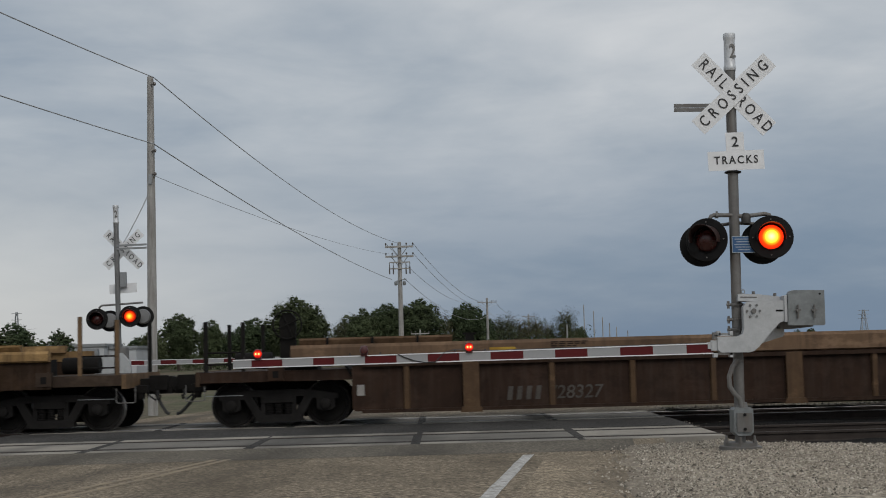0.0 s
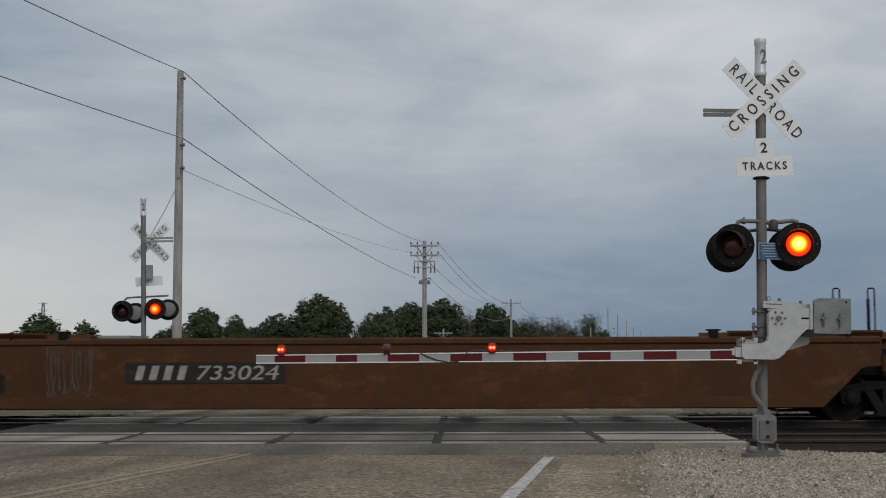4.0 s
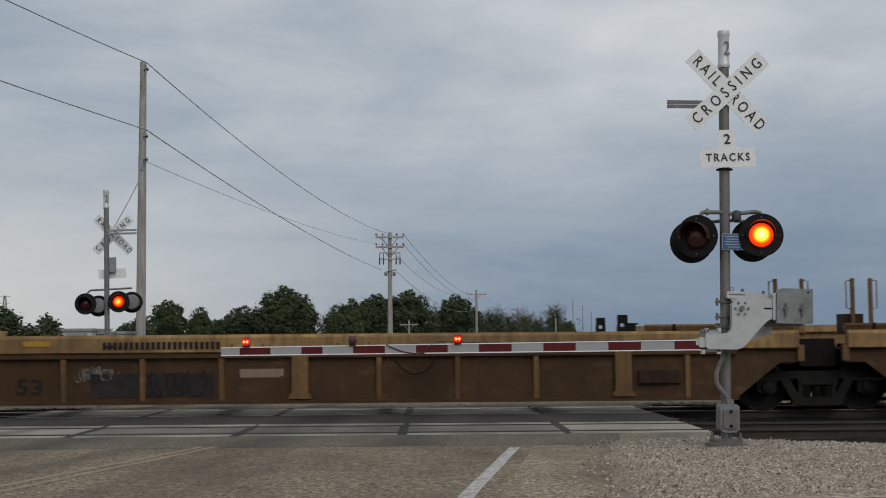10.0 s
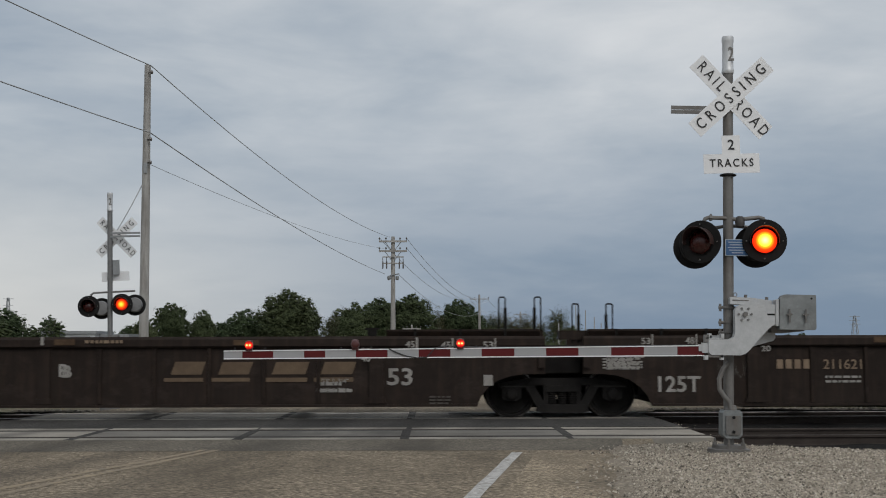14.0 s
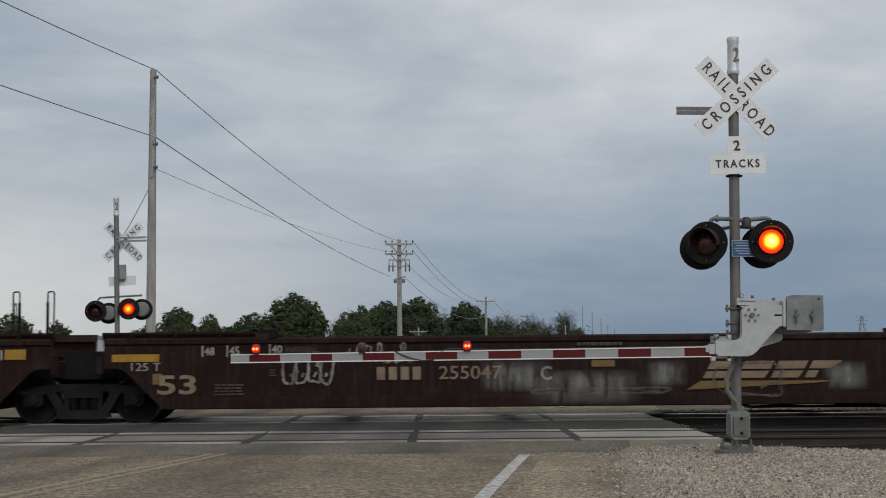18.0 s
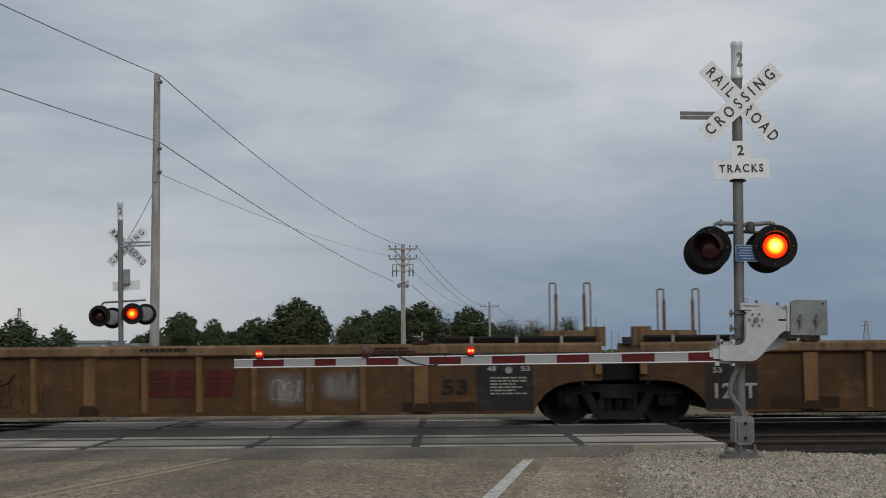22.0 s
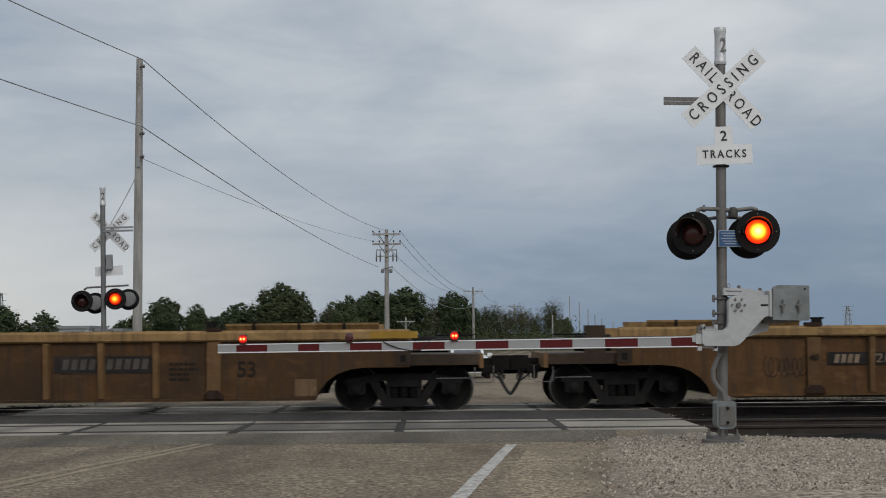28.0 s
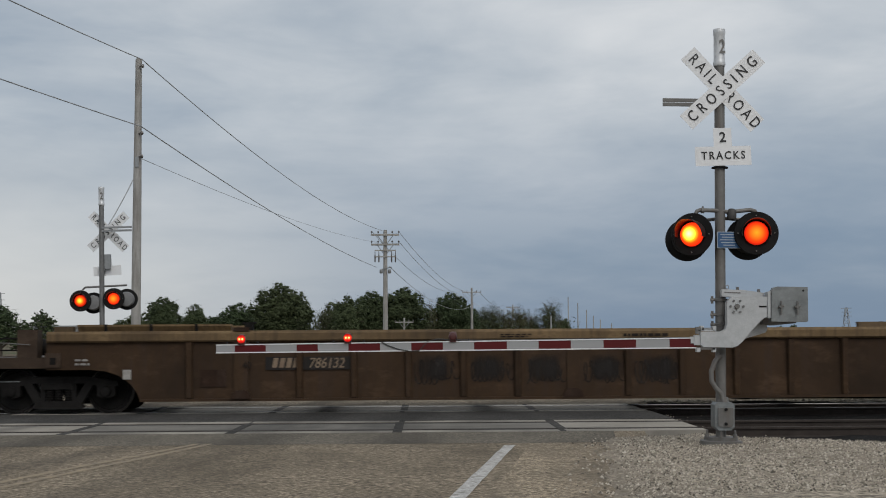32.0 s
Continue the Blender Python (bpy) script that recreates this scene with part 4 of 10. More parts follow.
    mech = part("gate_mechanism", bm, M["cast"], s, "pale gate mechanism box on the pole", bevel=0.012)
    bm = B()
    prism(bm, [(-0.015, 1.755), (0.215, 1.75), (0.22, 1.835), (0.0, 1.842), (-0.015, 1.83)], -0.15, 0.10)
    part("mechanism_cover", bm, M["cast"], mech, bevel=0.008)
    bm = B()
    prism(bm, [(0.01, 1.798), (0.205, 1.794), (0.205, 1.806), (0.01, 1.81)], -0.154, -0.151)
    part("cover_seam", bm, M["mast"], mech)
    bm = B()
    tube(bm, [(0.07 + 0.02 * math.cos(i * 0.524), -0.05, 1.872 + 0.024 * math.sin(i * 0.524)) for i in range(13)], 0.006, 6)
    part("lifting_eye", bm, M["galv"], mech)
    for x, z in ((0.195, 1.845), (0.45, 1.82)):
        bm = B()
        rod(bm, (x, -0.05, z - 0.03), (x, -0.05, z + 0.03), 0.020, seg=8)
        part("bolt", bm, M["mast"], mech)
    for z, w in ((1.40, 0.085), (1.52, 0.07), (1.70, 0.09)):
        bm = B()
        lathe(bm, (0, 0, z), [(0, 0.066), (0.006, w), (0.03, w), (0.036, 0.066)], "z", 16)
        rod(bm, (-0.125, -0.02, z + 0.018), (0.02, -0.02, z + 0.018), 0.018, seg=8)
        rod(bm, (-0.105, -0.02, z - 0.028), (-0.105, -0.02, z + 0.062), 0.016, seg=8)
        part("clamp", bm, M["mast"], s, "dark bolted pole clamp")
    out = [(0.017, 1.423), (0.017, 1.677), (0.047, 1.723), (0.093, 1.746), (0.532, 1.757), (0.532, 1.515), (0.475, 1.508), (0.445, 1.490), (0.380, 1.425), (0.313, 1.354), (0.250, 1.280),
           (0.197, 1.215), (0.140, 1.166), (0.082, 1.146), (-0.264, 1.146), (-0.299, 1.181), (-0.299, 1.331), (-0.045, 1.335), (0.001, 1.365)]
    bm = B()
    prism(bm, out, -0.26, -0.16)
    br = part("arm_bracket", bm, M["cast"], s, "pale cast bracket between gate arm and counterweight", bevel=0.012)
    bm = B()
    prism(bm, [(0.17, 1.24), (0.30, 1.255), (0.545, 1.33), (0.565, 1.36), (0.565, 1.53), (0.47, 1.55), (0.30, 1.37)], 0.0, 0.06)
    part("back_bracket", bm, M["cast"], br, bevel=0.006)
    for i in range(6):
        a = i * 1.047
        bm = B()
        rod(bm, (0.135 + 0.076 * math.cos(a), -0.275, 1.635 + 0.076 * math.sin(a)), (0.135 + 0.076 * math.cos(a), -0.255, 1.635 + 0.076 * math.sin(a)), 0.015, seg=6)
        part("bolt", bm, M["galv_dull"], br)
    bm = B()
    rod(bm, (0.135, -0.29, 1.635), (0.135, -0.25, 1.635), 0.030, seg=10)
    part("shaft_nut", bm, M["mast"], br)
    bm = B()
    rod(bm, (0.405, -0.2615, 1.636), (0.48, -0.2615, 1.636), 0.010, seg=8)
    box(bm, 0.40, 0.49, -0.2625, -0.2605, 1.627, 1.645)
    part("adjusting_slot", bm, M["lamp_black"], br, "dark slot in the casting")
    for a in ((-0.345, -0.295, 1.30, 1.385, "mast"), (-0.33, -0.11, 1.338, 1.352, "cast"), (-0.30, -0.26, 1.345, 1.40, "cast"), (-0.15, -0.11, 1.345, 1.40, "cast"), (-0.28, -0.17, 1.352, 1.378, "galv"),
              (-0.345, -0.30, 1.09, 1.14, "cast"), (-0.30, -0.12, 1.118, 1.144, "mast"), (-0.155, -0.115, 1.09, 1.144, "cast")):
        bm = B()
        box(bm, a[0], a[1], -0.25, -0.17, a[2], a[3])
        part("bracket_lug", bm, M[a[4]], br, bevel=0.005)
    bm = B()
    prism(bm, [(0.535, 1.46), (0.955, 1.457), (0.972, 1.475), (0.970, 1.872), (0.61, 1.875), (0.565, 1.86), (0.54, 1.82)], -0.30, -0.20)
    cw = part("counterweight", bm, M["weight"], s, "square galvanised counterweight plates with stains", bevel=0.01)
    bm = B()
    prism(bm, [(0.50, 1.50), (0.535, 1.50), (0.535, 1.82), (0.50, 1.81)], -0.28, -0.13)
    part("weight_plate", bm, M["cast"], cw, bevel=0.004)
    bm = B()
    prism(bm, [(0.475, 1.425), (0.60, 1.415), (0.87, 1.445), (0.87, 1.50), (0.475, 1.50)], -0.16, 0.02)
    part("weight_arm", bm, M["mast"], cw, "dark arm under the counterweight", bevel=0.006)
    bm = B()
    rod(bm, (0.915, -0.303, 1.83), (0.915, -0.299, 1.83), 0.013, seg=10)
    part("weight_hole", bm, M["lamp_black"], cw)
    for x in (0.645, 0.838):
        bm = B()
        rod(bm, (x, -0.33, 1.54), (x, -0.33, 1.70), 0.011, seg=6)
        rod(bm, (x, -0.34, 1.635), (x, -0.29, 1.635), 0.021, seg=6)
        rod(bm, (x - 0.033, -0.325, 1.635), (x + 0.033, -0.325, 1.640), 0.012, seg=6)
        part("weight_bolt", bm, M["mast"], cw, "dark wing nut")
    # arm and its adapter
    for k, (a, b, h) in enumerate(((-0.66, -0.28, 0.040), (-0.37, -0.28, 0.060))):
        bm = B()
        box(bm, a + 0.25 * (k == 0), b, -0.235 - 0.01 * k, -0.185, 1.22 - h + 0.01, 1.22 + h + 0.01)
        part("arm_adapter", bm, M["cast"], s, "pale metal adapter holding the arm", bevel=0.005)
    gate_arm(s, -6.035, -0.21, 1.062, 1, 1.36)
    return s


near_signal()


def far_signal():
    s = thing("crossing_signal", "crossing signal beyond the tracks with crossbuck and paired flashing lights", "crossing signal", "crossing signals",
              at=pose(-7.90, 30.6, -0.12, 0, 0.0, 0) @ pose(0, 0, 0, 0, -1.1, 0))
    signal_mast(s, 5.27, steel="galv_dull")
    crossbuck(s, 0.14, 0.10, 4.17)
    for z in (4.15, 4.23):
        bm = B()
        box(bm, 0.02, 0.76, -0.08, -0.07, z, z + 0.05)
        part("bracket_arm", bm, M["galv"], s, "flat grey bracket arm")
    tracks_sign(s, 0.11, 0.09, 3.32, write=False)
    bm = B()
    box(bm, 0.07, 0.22, -0.02, 0.05, 3.24, 3.60)
    part("sign_bracket", bm, M["galv"], s)
    bm = B()
    rod(bm, (-0.40, -0.02, 2.80), (0.62, -0.02, 2.83), 0.024, seg=8)
    rod(bm, (-0.40, -0.02, 2.80), (-0.47, -0.02, 2.74), 0.024, seg=8)
    part("cross_arm", bm, M["mast"], s)
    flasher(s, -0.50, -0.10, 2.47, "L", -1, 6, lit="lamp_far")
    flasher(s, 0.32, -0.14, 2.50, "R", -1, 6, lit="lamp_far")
    flasher(s, -0.26, 0.22, 2.42, None, 1, 10, M["lamp_grey"])
    flasher(s, 0.56, 0.22, 2.49, None, 1, 10, M["lamp_grey"])
    bm = B()
    prism(bm, [(-0.42, 0.98), (-0.42, 1.55), (0.12, 1.62), (0.30, 1.40), (0.34, 1.18), (0.30, 1.05)], -0.26, -0.12)
    part("arm_bracket", bm, M["cast"], s, "pale cast gate bracket", bevel=0.01)
    bm = B()
    box(bm, -0.02, 0.20, -0.1, 0.16, 1.35, 1.75)
    part("gate_mechanism", bm, M["mast"], s, bevel=0.01)
    bm = B()
    prism(bm, [(-0.90, 1.35), (-0.45, 1.35), (-0.45, 1.75), (-0.90, 1.75)], -0.28, -0.12)
    part("counterweight", bm, M["galv"], s, bevel=0.01)
    gate_arm(s, 6.03, -0.19, 1.25, -1, 1.1, lamps=False)
    bm = B()
    lathe(bm, (0, 0, 0), [(-0.25, 0.26), (0.0, 0.25), (0.06, 0.2), (0.08, 0.19)], "z", 16)
    part("base_flange", bm, M["mast"], s)
    bm = B()
    box(bm, -0.15, 0.15, -0.14, 0.12, 0.1, 0.46)
    part("junction_box", bm, M["galv"], s, bevel=0.01)
    return s


far_signal()


# ---- poles and wires ----
def insulator_pin(parent, x, y, z):
    bm = B()
    lathe(bm, (x, y, z), [(0, 0.02), (0.08, 0.02), (0.09, 0.06), (0.15, 0.065), (0.2, 0.04), (0.22, 0.025)], "z", 8)
    part("insulator", bm, M["insulator"], parent)


def plain_pole(x, y, h, r=0.13):
    p = thing("utility_pole", "tall weathered grey wooden pole beside the road", "utility pole", "poles along the road", at=pose(x, y, -0.3))
    bm = B()
    lathe(bm, (0, 0, 0), [(0, r * 1.15), (h * 0.5, r), (h, r * 0.72)], "z", 14)
    part("shaft", bm, M["pole_wood"], p, smooth=40)
    for z in (h - 0.25, h - 2.22, h - 2.9):
        bm = B()
        rod(bm, (0.05, -r * 0.8, z), (0.14, -r * 0.8 - 0.06, z), 0.02, seg=6)
        lathe(bm, (0.16, -r * 0.8 - 0.07, z - 0.05), [(0, 0.03), (0.05, 0.045), (0.1, 0.03)], "z", 8)
        part("insulator", bm, M["insulator"], p)
    bm = B()
    box(bm, -0.05, 0.06, -r - 0.01, -r + 0.03, h - 3.2, h - 2.9)
    part("bracket", bm, M["galv"], p)
    return p


def cross_pole(x, y, h, arms, r=0.15, gear=False):
    p = thing("utility_pole", "pale wooden utility pole with cross arms" + (" and transformers" if gear else ""), "utility pole", "poles along the road", at=pose(x, y, -0.6))
    bm = B()
    lathe(bm, (0, 0, 0), [(0, r * 1.2), (h, r * 0.75)], "z", 10)
    part("shaft", bm, M["pole_wood"], p, smooth=40)
    for dz, w in arms:
        bm = B()
        box(bm, -w, w, -r - 0.06, -r + 0.06, h - dz - 0.06, h - dz + 0.07)
        part("cross_arm", bm, M["pole_wood"], p)
        for fx in (-0.96, -0.5, 0.5, 0.96):
            insulator_pin(p, fx * w, -r, h - dz + 0.07)
        for s in (-1, 1):
            bm = B()
            rod(bm, (s * w * 0.55, -r, h - dz - 0.05), (s * 0.1, -r, h - dz - 0.65), 0.03, seg=5)
            part("brace", bm, M["galv"], p)
    if gear:
        for s in (-1, 1):
            for dz in (1.2, 1.65):
                bm = B()
                box(bm, min(0, s * 0.75), max(0, s * 0.75), -r - 0.04, -r + 0.04, h - dz - 0.3, h - dz - 0.22)
                part("equipment_arm", bm, M["pole_wood"], p)
            for xx in (0.45, 0.72):
                bm = B()
                lathe(bm, (s * xx, -r, h - 2.3), [(0, 0.03), (0.06, 0.05), (0.45, 0.05), (0.55, 0.03), (0.8, 0.02)], "z", 8)
                part("cutout", bm, M["insulator"], p, "dark fuse cutout")
        bm = B()
        rod(bm, (-0.25, -r, h - 2.8), (0.45, -r, h - 2.65), 0.04, seg=6)
        part("guy_bracket", bm, M["galv"], p)
        for s in (-0.28, 0.30):
            bm = B()
            lathe(bm, (s, -r - 0.1, h - 3.1), [(0, 0.08), (0.06, 0.12), (0.25, 0.12), (0.3, 0.07)], "z", 10)
            part("transformer", bm, M["galv"], p, smooth=40)
    return p


POLE_A = (-8.37, 36.0, 9.88)
POLE_B = (-2.88, 88.0, 9.65)
plain_pole(*POLE_A)
cross_pole(*POLE_B, [(0.36, 1.0), (1.05, 1.0)], 0.17, True)
cross_pole(7.15, 195.0, 9.8, [(0.7, 1.5)], 0.2)
cross_pole(20.2, 290.0, 9.6, [(0.6, 1.6)], 0.22)
cross_pole(36.0, 425.0, 9.2, [(0.6, 1.6)], 0.22)
cross_pole(60.0, 600.0, 9.0, [(1.0, 2.6)], 0.24)
cross_pole(-2.65, 150.0, 4.4, [(0.5, 1.1)], 0.12)


def wire(a, b, sag, r, label="thin dark overhead wire between poles"):
    pts = []
    for i in range(25):
        t = i / 24
        p = Vector(a).lerp(Vector(b), t)
        p.z -= sag * 4 * t * (1 - t)
        pts.append(p)
    cu = bpy.data.curves.new("overhead_wire", "CURVE")
    cu.dimensions, cu.bevel_depth, cu.bevel_resolution = "3D", r * 1.45, 1
    sp = cu.splines.new("POLY")
    sp.points.add(len(pts) - 1)
    for q, p in zip(sp.points, pts):
        q.co = (*p, 1)
    cu.materials.append(M["wire"])
    return tagged(new("overhead_wire", cu), label, "wire", "overhead wires")


AX, AY = POLE_A[0], POLE_A[1]
AT = POLE_A[2] - 0.3
BT = POLE_B[2] - 0.6
wire((AX + 0.14, AY - 0.2, 9.52), (POLE_B[0] - 0.2, 88, 9.01), 0.72, 0.0105)
wire((AX + 0.14, AY - 0.2, 7.55), (POLE_B[0] - 0.6, 88, 6.40), 0.35, 0.0115)
wire((AX + 0.14, AY - 0.2, 6.62), (POLE_B[0] - 0.5, 88, 8.17), 0.36, 0.0060, "faint slack wire between poles")
wire((AX + 0.14, AY - 0.2, 9.52), (-15.2, -16, 8.7), 0.70, 0.0100)
wire((AX + 0.14, AY - 0.2, 7.55), (-15.2, -16, 6.3), 0.35, 0.0100)
for dx, dz in ((-0.95, 0.3), (0.95, 0.3), (0.95, 1.0), (0.3, 2.8)):
    wire((POLE_B[0] + dx, 88, BT - dz + 0.2), (7.15 + dx * 1.4, 195, 9.2 - min(dz, 1.0) - (1.5 if dz > 2 else 0)), 1.8, 0.0125)
for dx in (-1.4, 1.4):
    wire((7.15 + dx, 195, 8.3), (20.2 + dx, 290, 8.1), 1.6, 0.0175)
    wire((20.2 + dx, 290, 8.1), (36 + dx, 425, 7.7), 1.6, 0.0225)
wire((AX - 0.05, AY, AT - 3.4), (AX - 0.7, AY - 0.6, 4.6), 0.05, 0.0100, "guy wire down the pole")


def bare_post(x, y, h):
    p = thing("signal_post", "thin distant grey post standing on the horizon", "post", "distant posts", at=pose(x, y, -0.6))
    bm = B()
    lathe(bm, (0, 0, 0), [(0, 0.16), (h, 0.10)], "z", 8)
    part("shaft", bm, M["pole_wood"], p)
    return p


for d, top in ((0.1143, 0.0324), (0.1220, 0.0273), (0.1290, 0.022), (0.1345, 0.017), (0.1400, 0.014), (0.1490, 0.011)):
    yy = 300.0
    bare_post(d * yy, yy, 1.98 + top * yy)
bare_post(0.1003 * 210, 210, 1.98 + 0.017 * 210)


def lattice_tower(x, y, h, w):
    t = thing("transmission_tower", "distant grey lattice transmission tower", "tower", "distant towers", at=pose(x, y, -1))
    bm = B()
    legs = [(-1, -1), (1, -1), (1, 1), (-1, 1)]
    n = 6
    for k in range(n):
        z0, z1 = h * k / n, h * (k + 1) / n
        w0, w1 = w * (1 - 0.8 * k / n), w * (1 - 0.8 * (k + 1) / n)
        for i in range(4):
            a, b = legs[i], legs[(i + 1) % 4]
            rod(bm, (a[0] * w0, a[1] * w0, z0), (a[0] * w1, a[1] * w1, z1), 0.17, seg=4)
            rod(bm, (a[0] * w0, a[1] * w0, z0), (b[0] * w1, b[1] * w1, z1), 0.10, seg=4)
            rod(bm, (a[0] * w1, a[1] * w1, z1), (b[0] * w1, b[1] * w1, z1), 0.10, seg=4)
    part("lattice", bm, M["galv"], t)
    for k in range(3):
        bm = B()
        z = h * (0.74 + 0.12 * k)
        rod(bm, (-w * 1.3, 0, z), (w * 1.3, 0, z), 0.16, seg=4)
        part("cross_arm", bm, M["galv"], t)


lattice_tower(-0.3414 * 600, 600, 25.5, 1.9)
lattice_tower(0.339 * 700, 700, 18, 2.4)
lattice_tower(0.025 * 620, 620, 23.5, 1.4)


# ---- farm buildings far behind the tracks ----
def shed(x, y, w, d, h, label, dark=False, gable=True):
    s = thing("farm_building", label, "building", at=pose(x, y, -0.55))
    bm = B()
    box(bm, -w / 2, w / 2, 0, d, 0, h)
    part("wall", bm, M["shed_dark"] if dark else M["shed"], s)
    bm = B()
    if gable:
        prism(bm, [(-w / 2 - 0.3, h + 0.01), (w / 2 + 0.3, h + 0.01), (0, h + w * 0.12)], -0.3, d + 0.3)
    else:
        box(bm, -w / 2 - 0.2, w / 2 + 0.2, -0.2, d + 0.2, h + 0.01, h + 0.35)
    part("roof", bm, M["galv"], s)
    for k in range(max(1, int(w // 3.5))):
        bm = B()
        xx = -w / 2 + 1.5 + k * 3.5
        box(bm, xx, xx + 1.0, -0.06, 0.02, h * 0.45, h * 0.72)
        part("window", bm, M["shed_dark"], s)
    return s


shed(-0.292 * 150, 150, 6.2, 8, 3.35, "pale grey metal farm building", gable=False)
shed(-0.262 * 150, 152, 4.0, 8, 3.0, "pale grey metal lean-to building", gable=False)
shed(0.277 * 190, 190, 3.2, 4, 2.6, "small white shed beyond the field")


# ---- trees ----
def leaf_material(name, col, dark):
    m = bpy.data.materials.new(name)
    m.use_nodes = True
    nt = m.node_tree
    b = nt.nodes["Principled BSDF"]
    geo = nt.nodes.new("ShaderNodeNewGeometry")
    oi = nt.nodes.new("ShaderNodeObjectInfo")
    c = ramp_node(nt, geo.outputs["Random Per Island"], [(0.0, dark), (0.6, col), (1.0, tuple(min(1, v * 1.15) for v in col))])
    c2 = mix_node(nt, oi.outputs["Random"], (0.85, 0.9, 0.8), (1.2, 1.05, 0.9))
    nt.links.new(mix_node(nt, 1.0, c, c2, "MULTIPLY"), b.inputs["Base Color"])
    b.inputs["Roughness"].default_value = 0.7
    b.inputs["Specular IOR Level"].default_value = 0.2
    return m


M["leaf_dark"] = leaf_material("leaves_dark_green", (0.044, 0.062, 0.031), (0.036, 0.051, 0.026))
M["leaf_mid"] = leaf_material("leaves_mid_green", (0.054, 0.073, 0.037), (0.043, 0.059, 0.030))
M["leaf_dry"] = leaf_material("leaves_dry_olive", (0.067, 0.073, 0.041), (0.042, 0.045, 0.027))


def lump():
    bm = B()
    bmesh.ops.create_icosphere(bm, subdivisions=1, radius=1.0)
    bm.verts.index_update()
    out = [tuple(v.co) for v in bm.verts], [tuple(v.index for v in f.verts) for f in bm.faces]
    bm.free()
    return out


LUMP = lump()


def crown_mesh(rnd, w, h, z0, clumps, leaves, size, lean=0.0, heart=0.97, spray=0.46):
    """Leaves in many small clumps round an uneven egg, with gaps."""
    verts, faces = [], []
    for _ in range(clumps):
        while True:
            u = Vector((rnd.uniform(-1, 1), rnd.uniform(-1, 1), rnd.uniform(-1, 1)))
            if 0.30 < u.length < 1:
                break
        bulge = 0.72 + 0.5 * noise.noise(u * 2.3 + Vector((w, h, z0)))
        c = Vector((u.x * w * bulge + lean * u.z, u.y * w * bulge, z0 + h * 0.5 + u.z * h * 0.5 * min(1.05, bulge + 0.2)))
        cr = rnd.uniform(0.45, 1.05) * size * 2.5
        # the twiggy heart of the clump, an uneven lump under its leaves
        if u.length < heart:
            k, rl = len(verts), cr * 0.50
            for q in LUMP[0]:
                verts.append(c + Vector((q[0], q[1], q[2] * 0.8)) * rl * rnd.uniform(0.65, 1.25))
            faces += [tuple(k + j for j in f) for f in LUMP[1]]
        for _ in range(leaves):
            v = Vector((rnd.gauss(0, 1), rnd.gauss(0, 1), rnd.gauss(0, 0.75)))
            p = c + v * min(1.0, 1.3 / max(v.length, 0.01)) * cr * spray
            n = (u.normalized() * 1.1 + Vector((rnd.gauss(0, 0.5), rnd.gauss(0, 0.5), rnd.gauss(0.35, 0.5)))).normalized()
            t = n.orthogonal().normalized()
            t = Matrix.Rotation(rnd.uniform(0, 6.28), 3, n) @ t
            s = size * rnd.uniform(0.20, 0.42)
            k = len(verts)
            bt = n.cross(t)
            verts += [p - t * s, p + bt * s * 0.5 + n * s * 0.15, p + t * s, p - bt * s * 0.5 + n * s * 0.15]
            faces += [(k, k + 1, k + 2), (k, k + 2, k + 3)]
    me = bpy.data.meshes.new("crown")
    me.from_pydata([tuple(v) for v in verts], [], faces)
    return me


def trunk_mesh(rnd, w, h, crown0):
    bm = B()
    top = crown0 + (h - crown0) * 0.7
    r = 0.025 * h + 0.05
    prev, pr = Vector((0, 0, -0.3)), r
    n = 5
    for i in range(n):
        q = Vector((rnd.gauss(0, 0.1), rnd.gauss(0, 0.1), top * (i + 1) / n))
        r1 = r * (1 - 0.75 * (i + 1) / n)
        rod(bm, prev, q, pr, r1, 7, caps=False)
        if q.z > crown0 * 0.7:
            for _ in range(4):
                a = rnd.uniform(0, 6.28)
                e = q + Vector((math.cos(a) * w * 0.7, math.sin(a) * w * 0.7, rnd.uniform(0.1, 0.25) * h))
                mid = q.lerp(e, 0.5) + Vector((0, 0, 0.05 * h))
                rod(bm, q, mid, r1 * 0.55, r1 * 0.35, 5, caps=False)
                rod(bm, mid, e, r1 * 0.35, r1 * 0.1, 5, caps=False)
        prev, pr = q, r1
    return done(bm, 60)


TREE_KINDS = []


def make_tree_kinds():
    rnd = random.Random(11)
    for w, h, c0, clumps, leaves, size, mat, lean in ((4.6, 10.2, 1.2, 640, 40, 0.23, "leaf_dark", 0), (3.6, 9.2, 1.0, 500, 36, 0.22, "leaf_mid", 0.4),
                                                      (3.0, 8.4, 1.6, 280, 30, 0.20, "leaf_mid", -0.3), (2.6, 7.6, 1.0, 200, 26, 0.17, "leaf_dry", 0.3), (4.2, 8.6, 0.6, 540, 36, 0.22, "leaf_dark", -0.4)):
        TREE_KINDS.append((trunk_mesh(rnd, w, h, c0), crown_mesh(rnd, w, h - c0, c0, int(clumps * 3.6), int(leaves * 0.62), size, lean, 0.6 if mat == "leaf_dry" else 0.97, 0.75 if mat == "leaf_dry" else 0.62), M[mat], h))
    TREE_KINDS.append((trunk_mesh(rnd, 1.6, 5.5, 0.8), crown_mesh(rnd, 1.5, 4.6, 0.6, 420, 10, 0.15), M["leaf_dark"], 5.5))


make_tree_kinds()
LABELS = ("large dark green round-topped tree at the field's edge", "broad mid-green leafy tree at the field's edge", "slender green tree with gaps in its crown",
          "thin half-bare olive tree", "wide low dark green tree", "small dense dark evergreen bush")


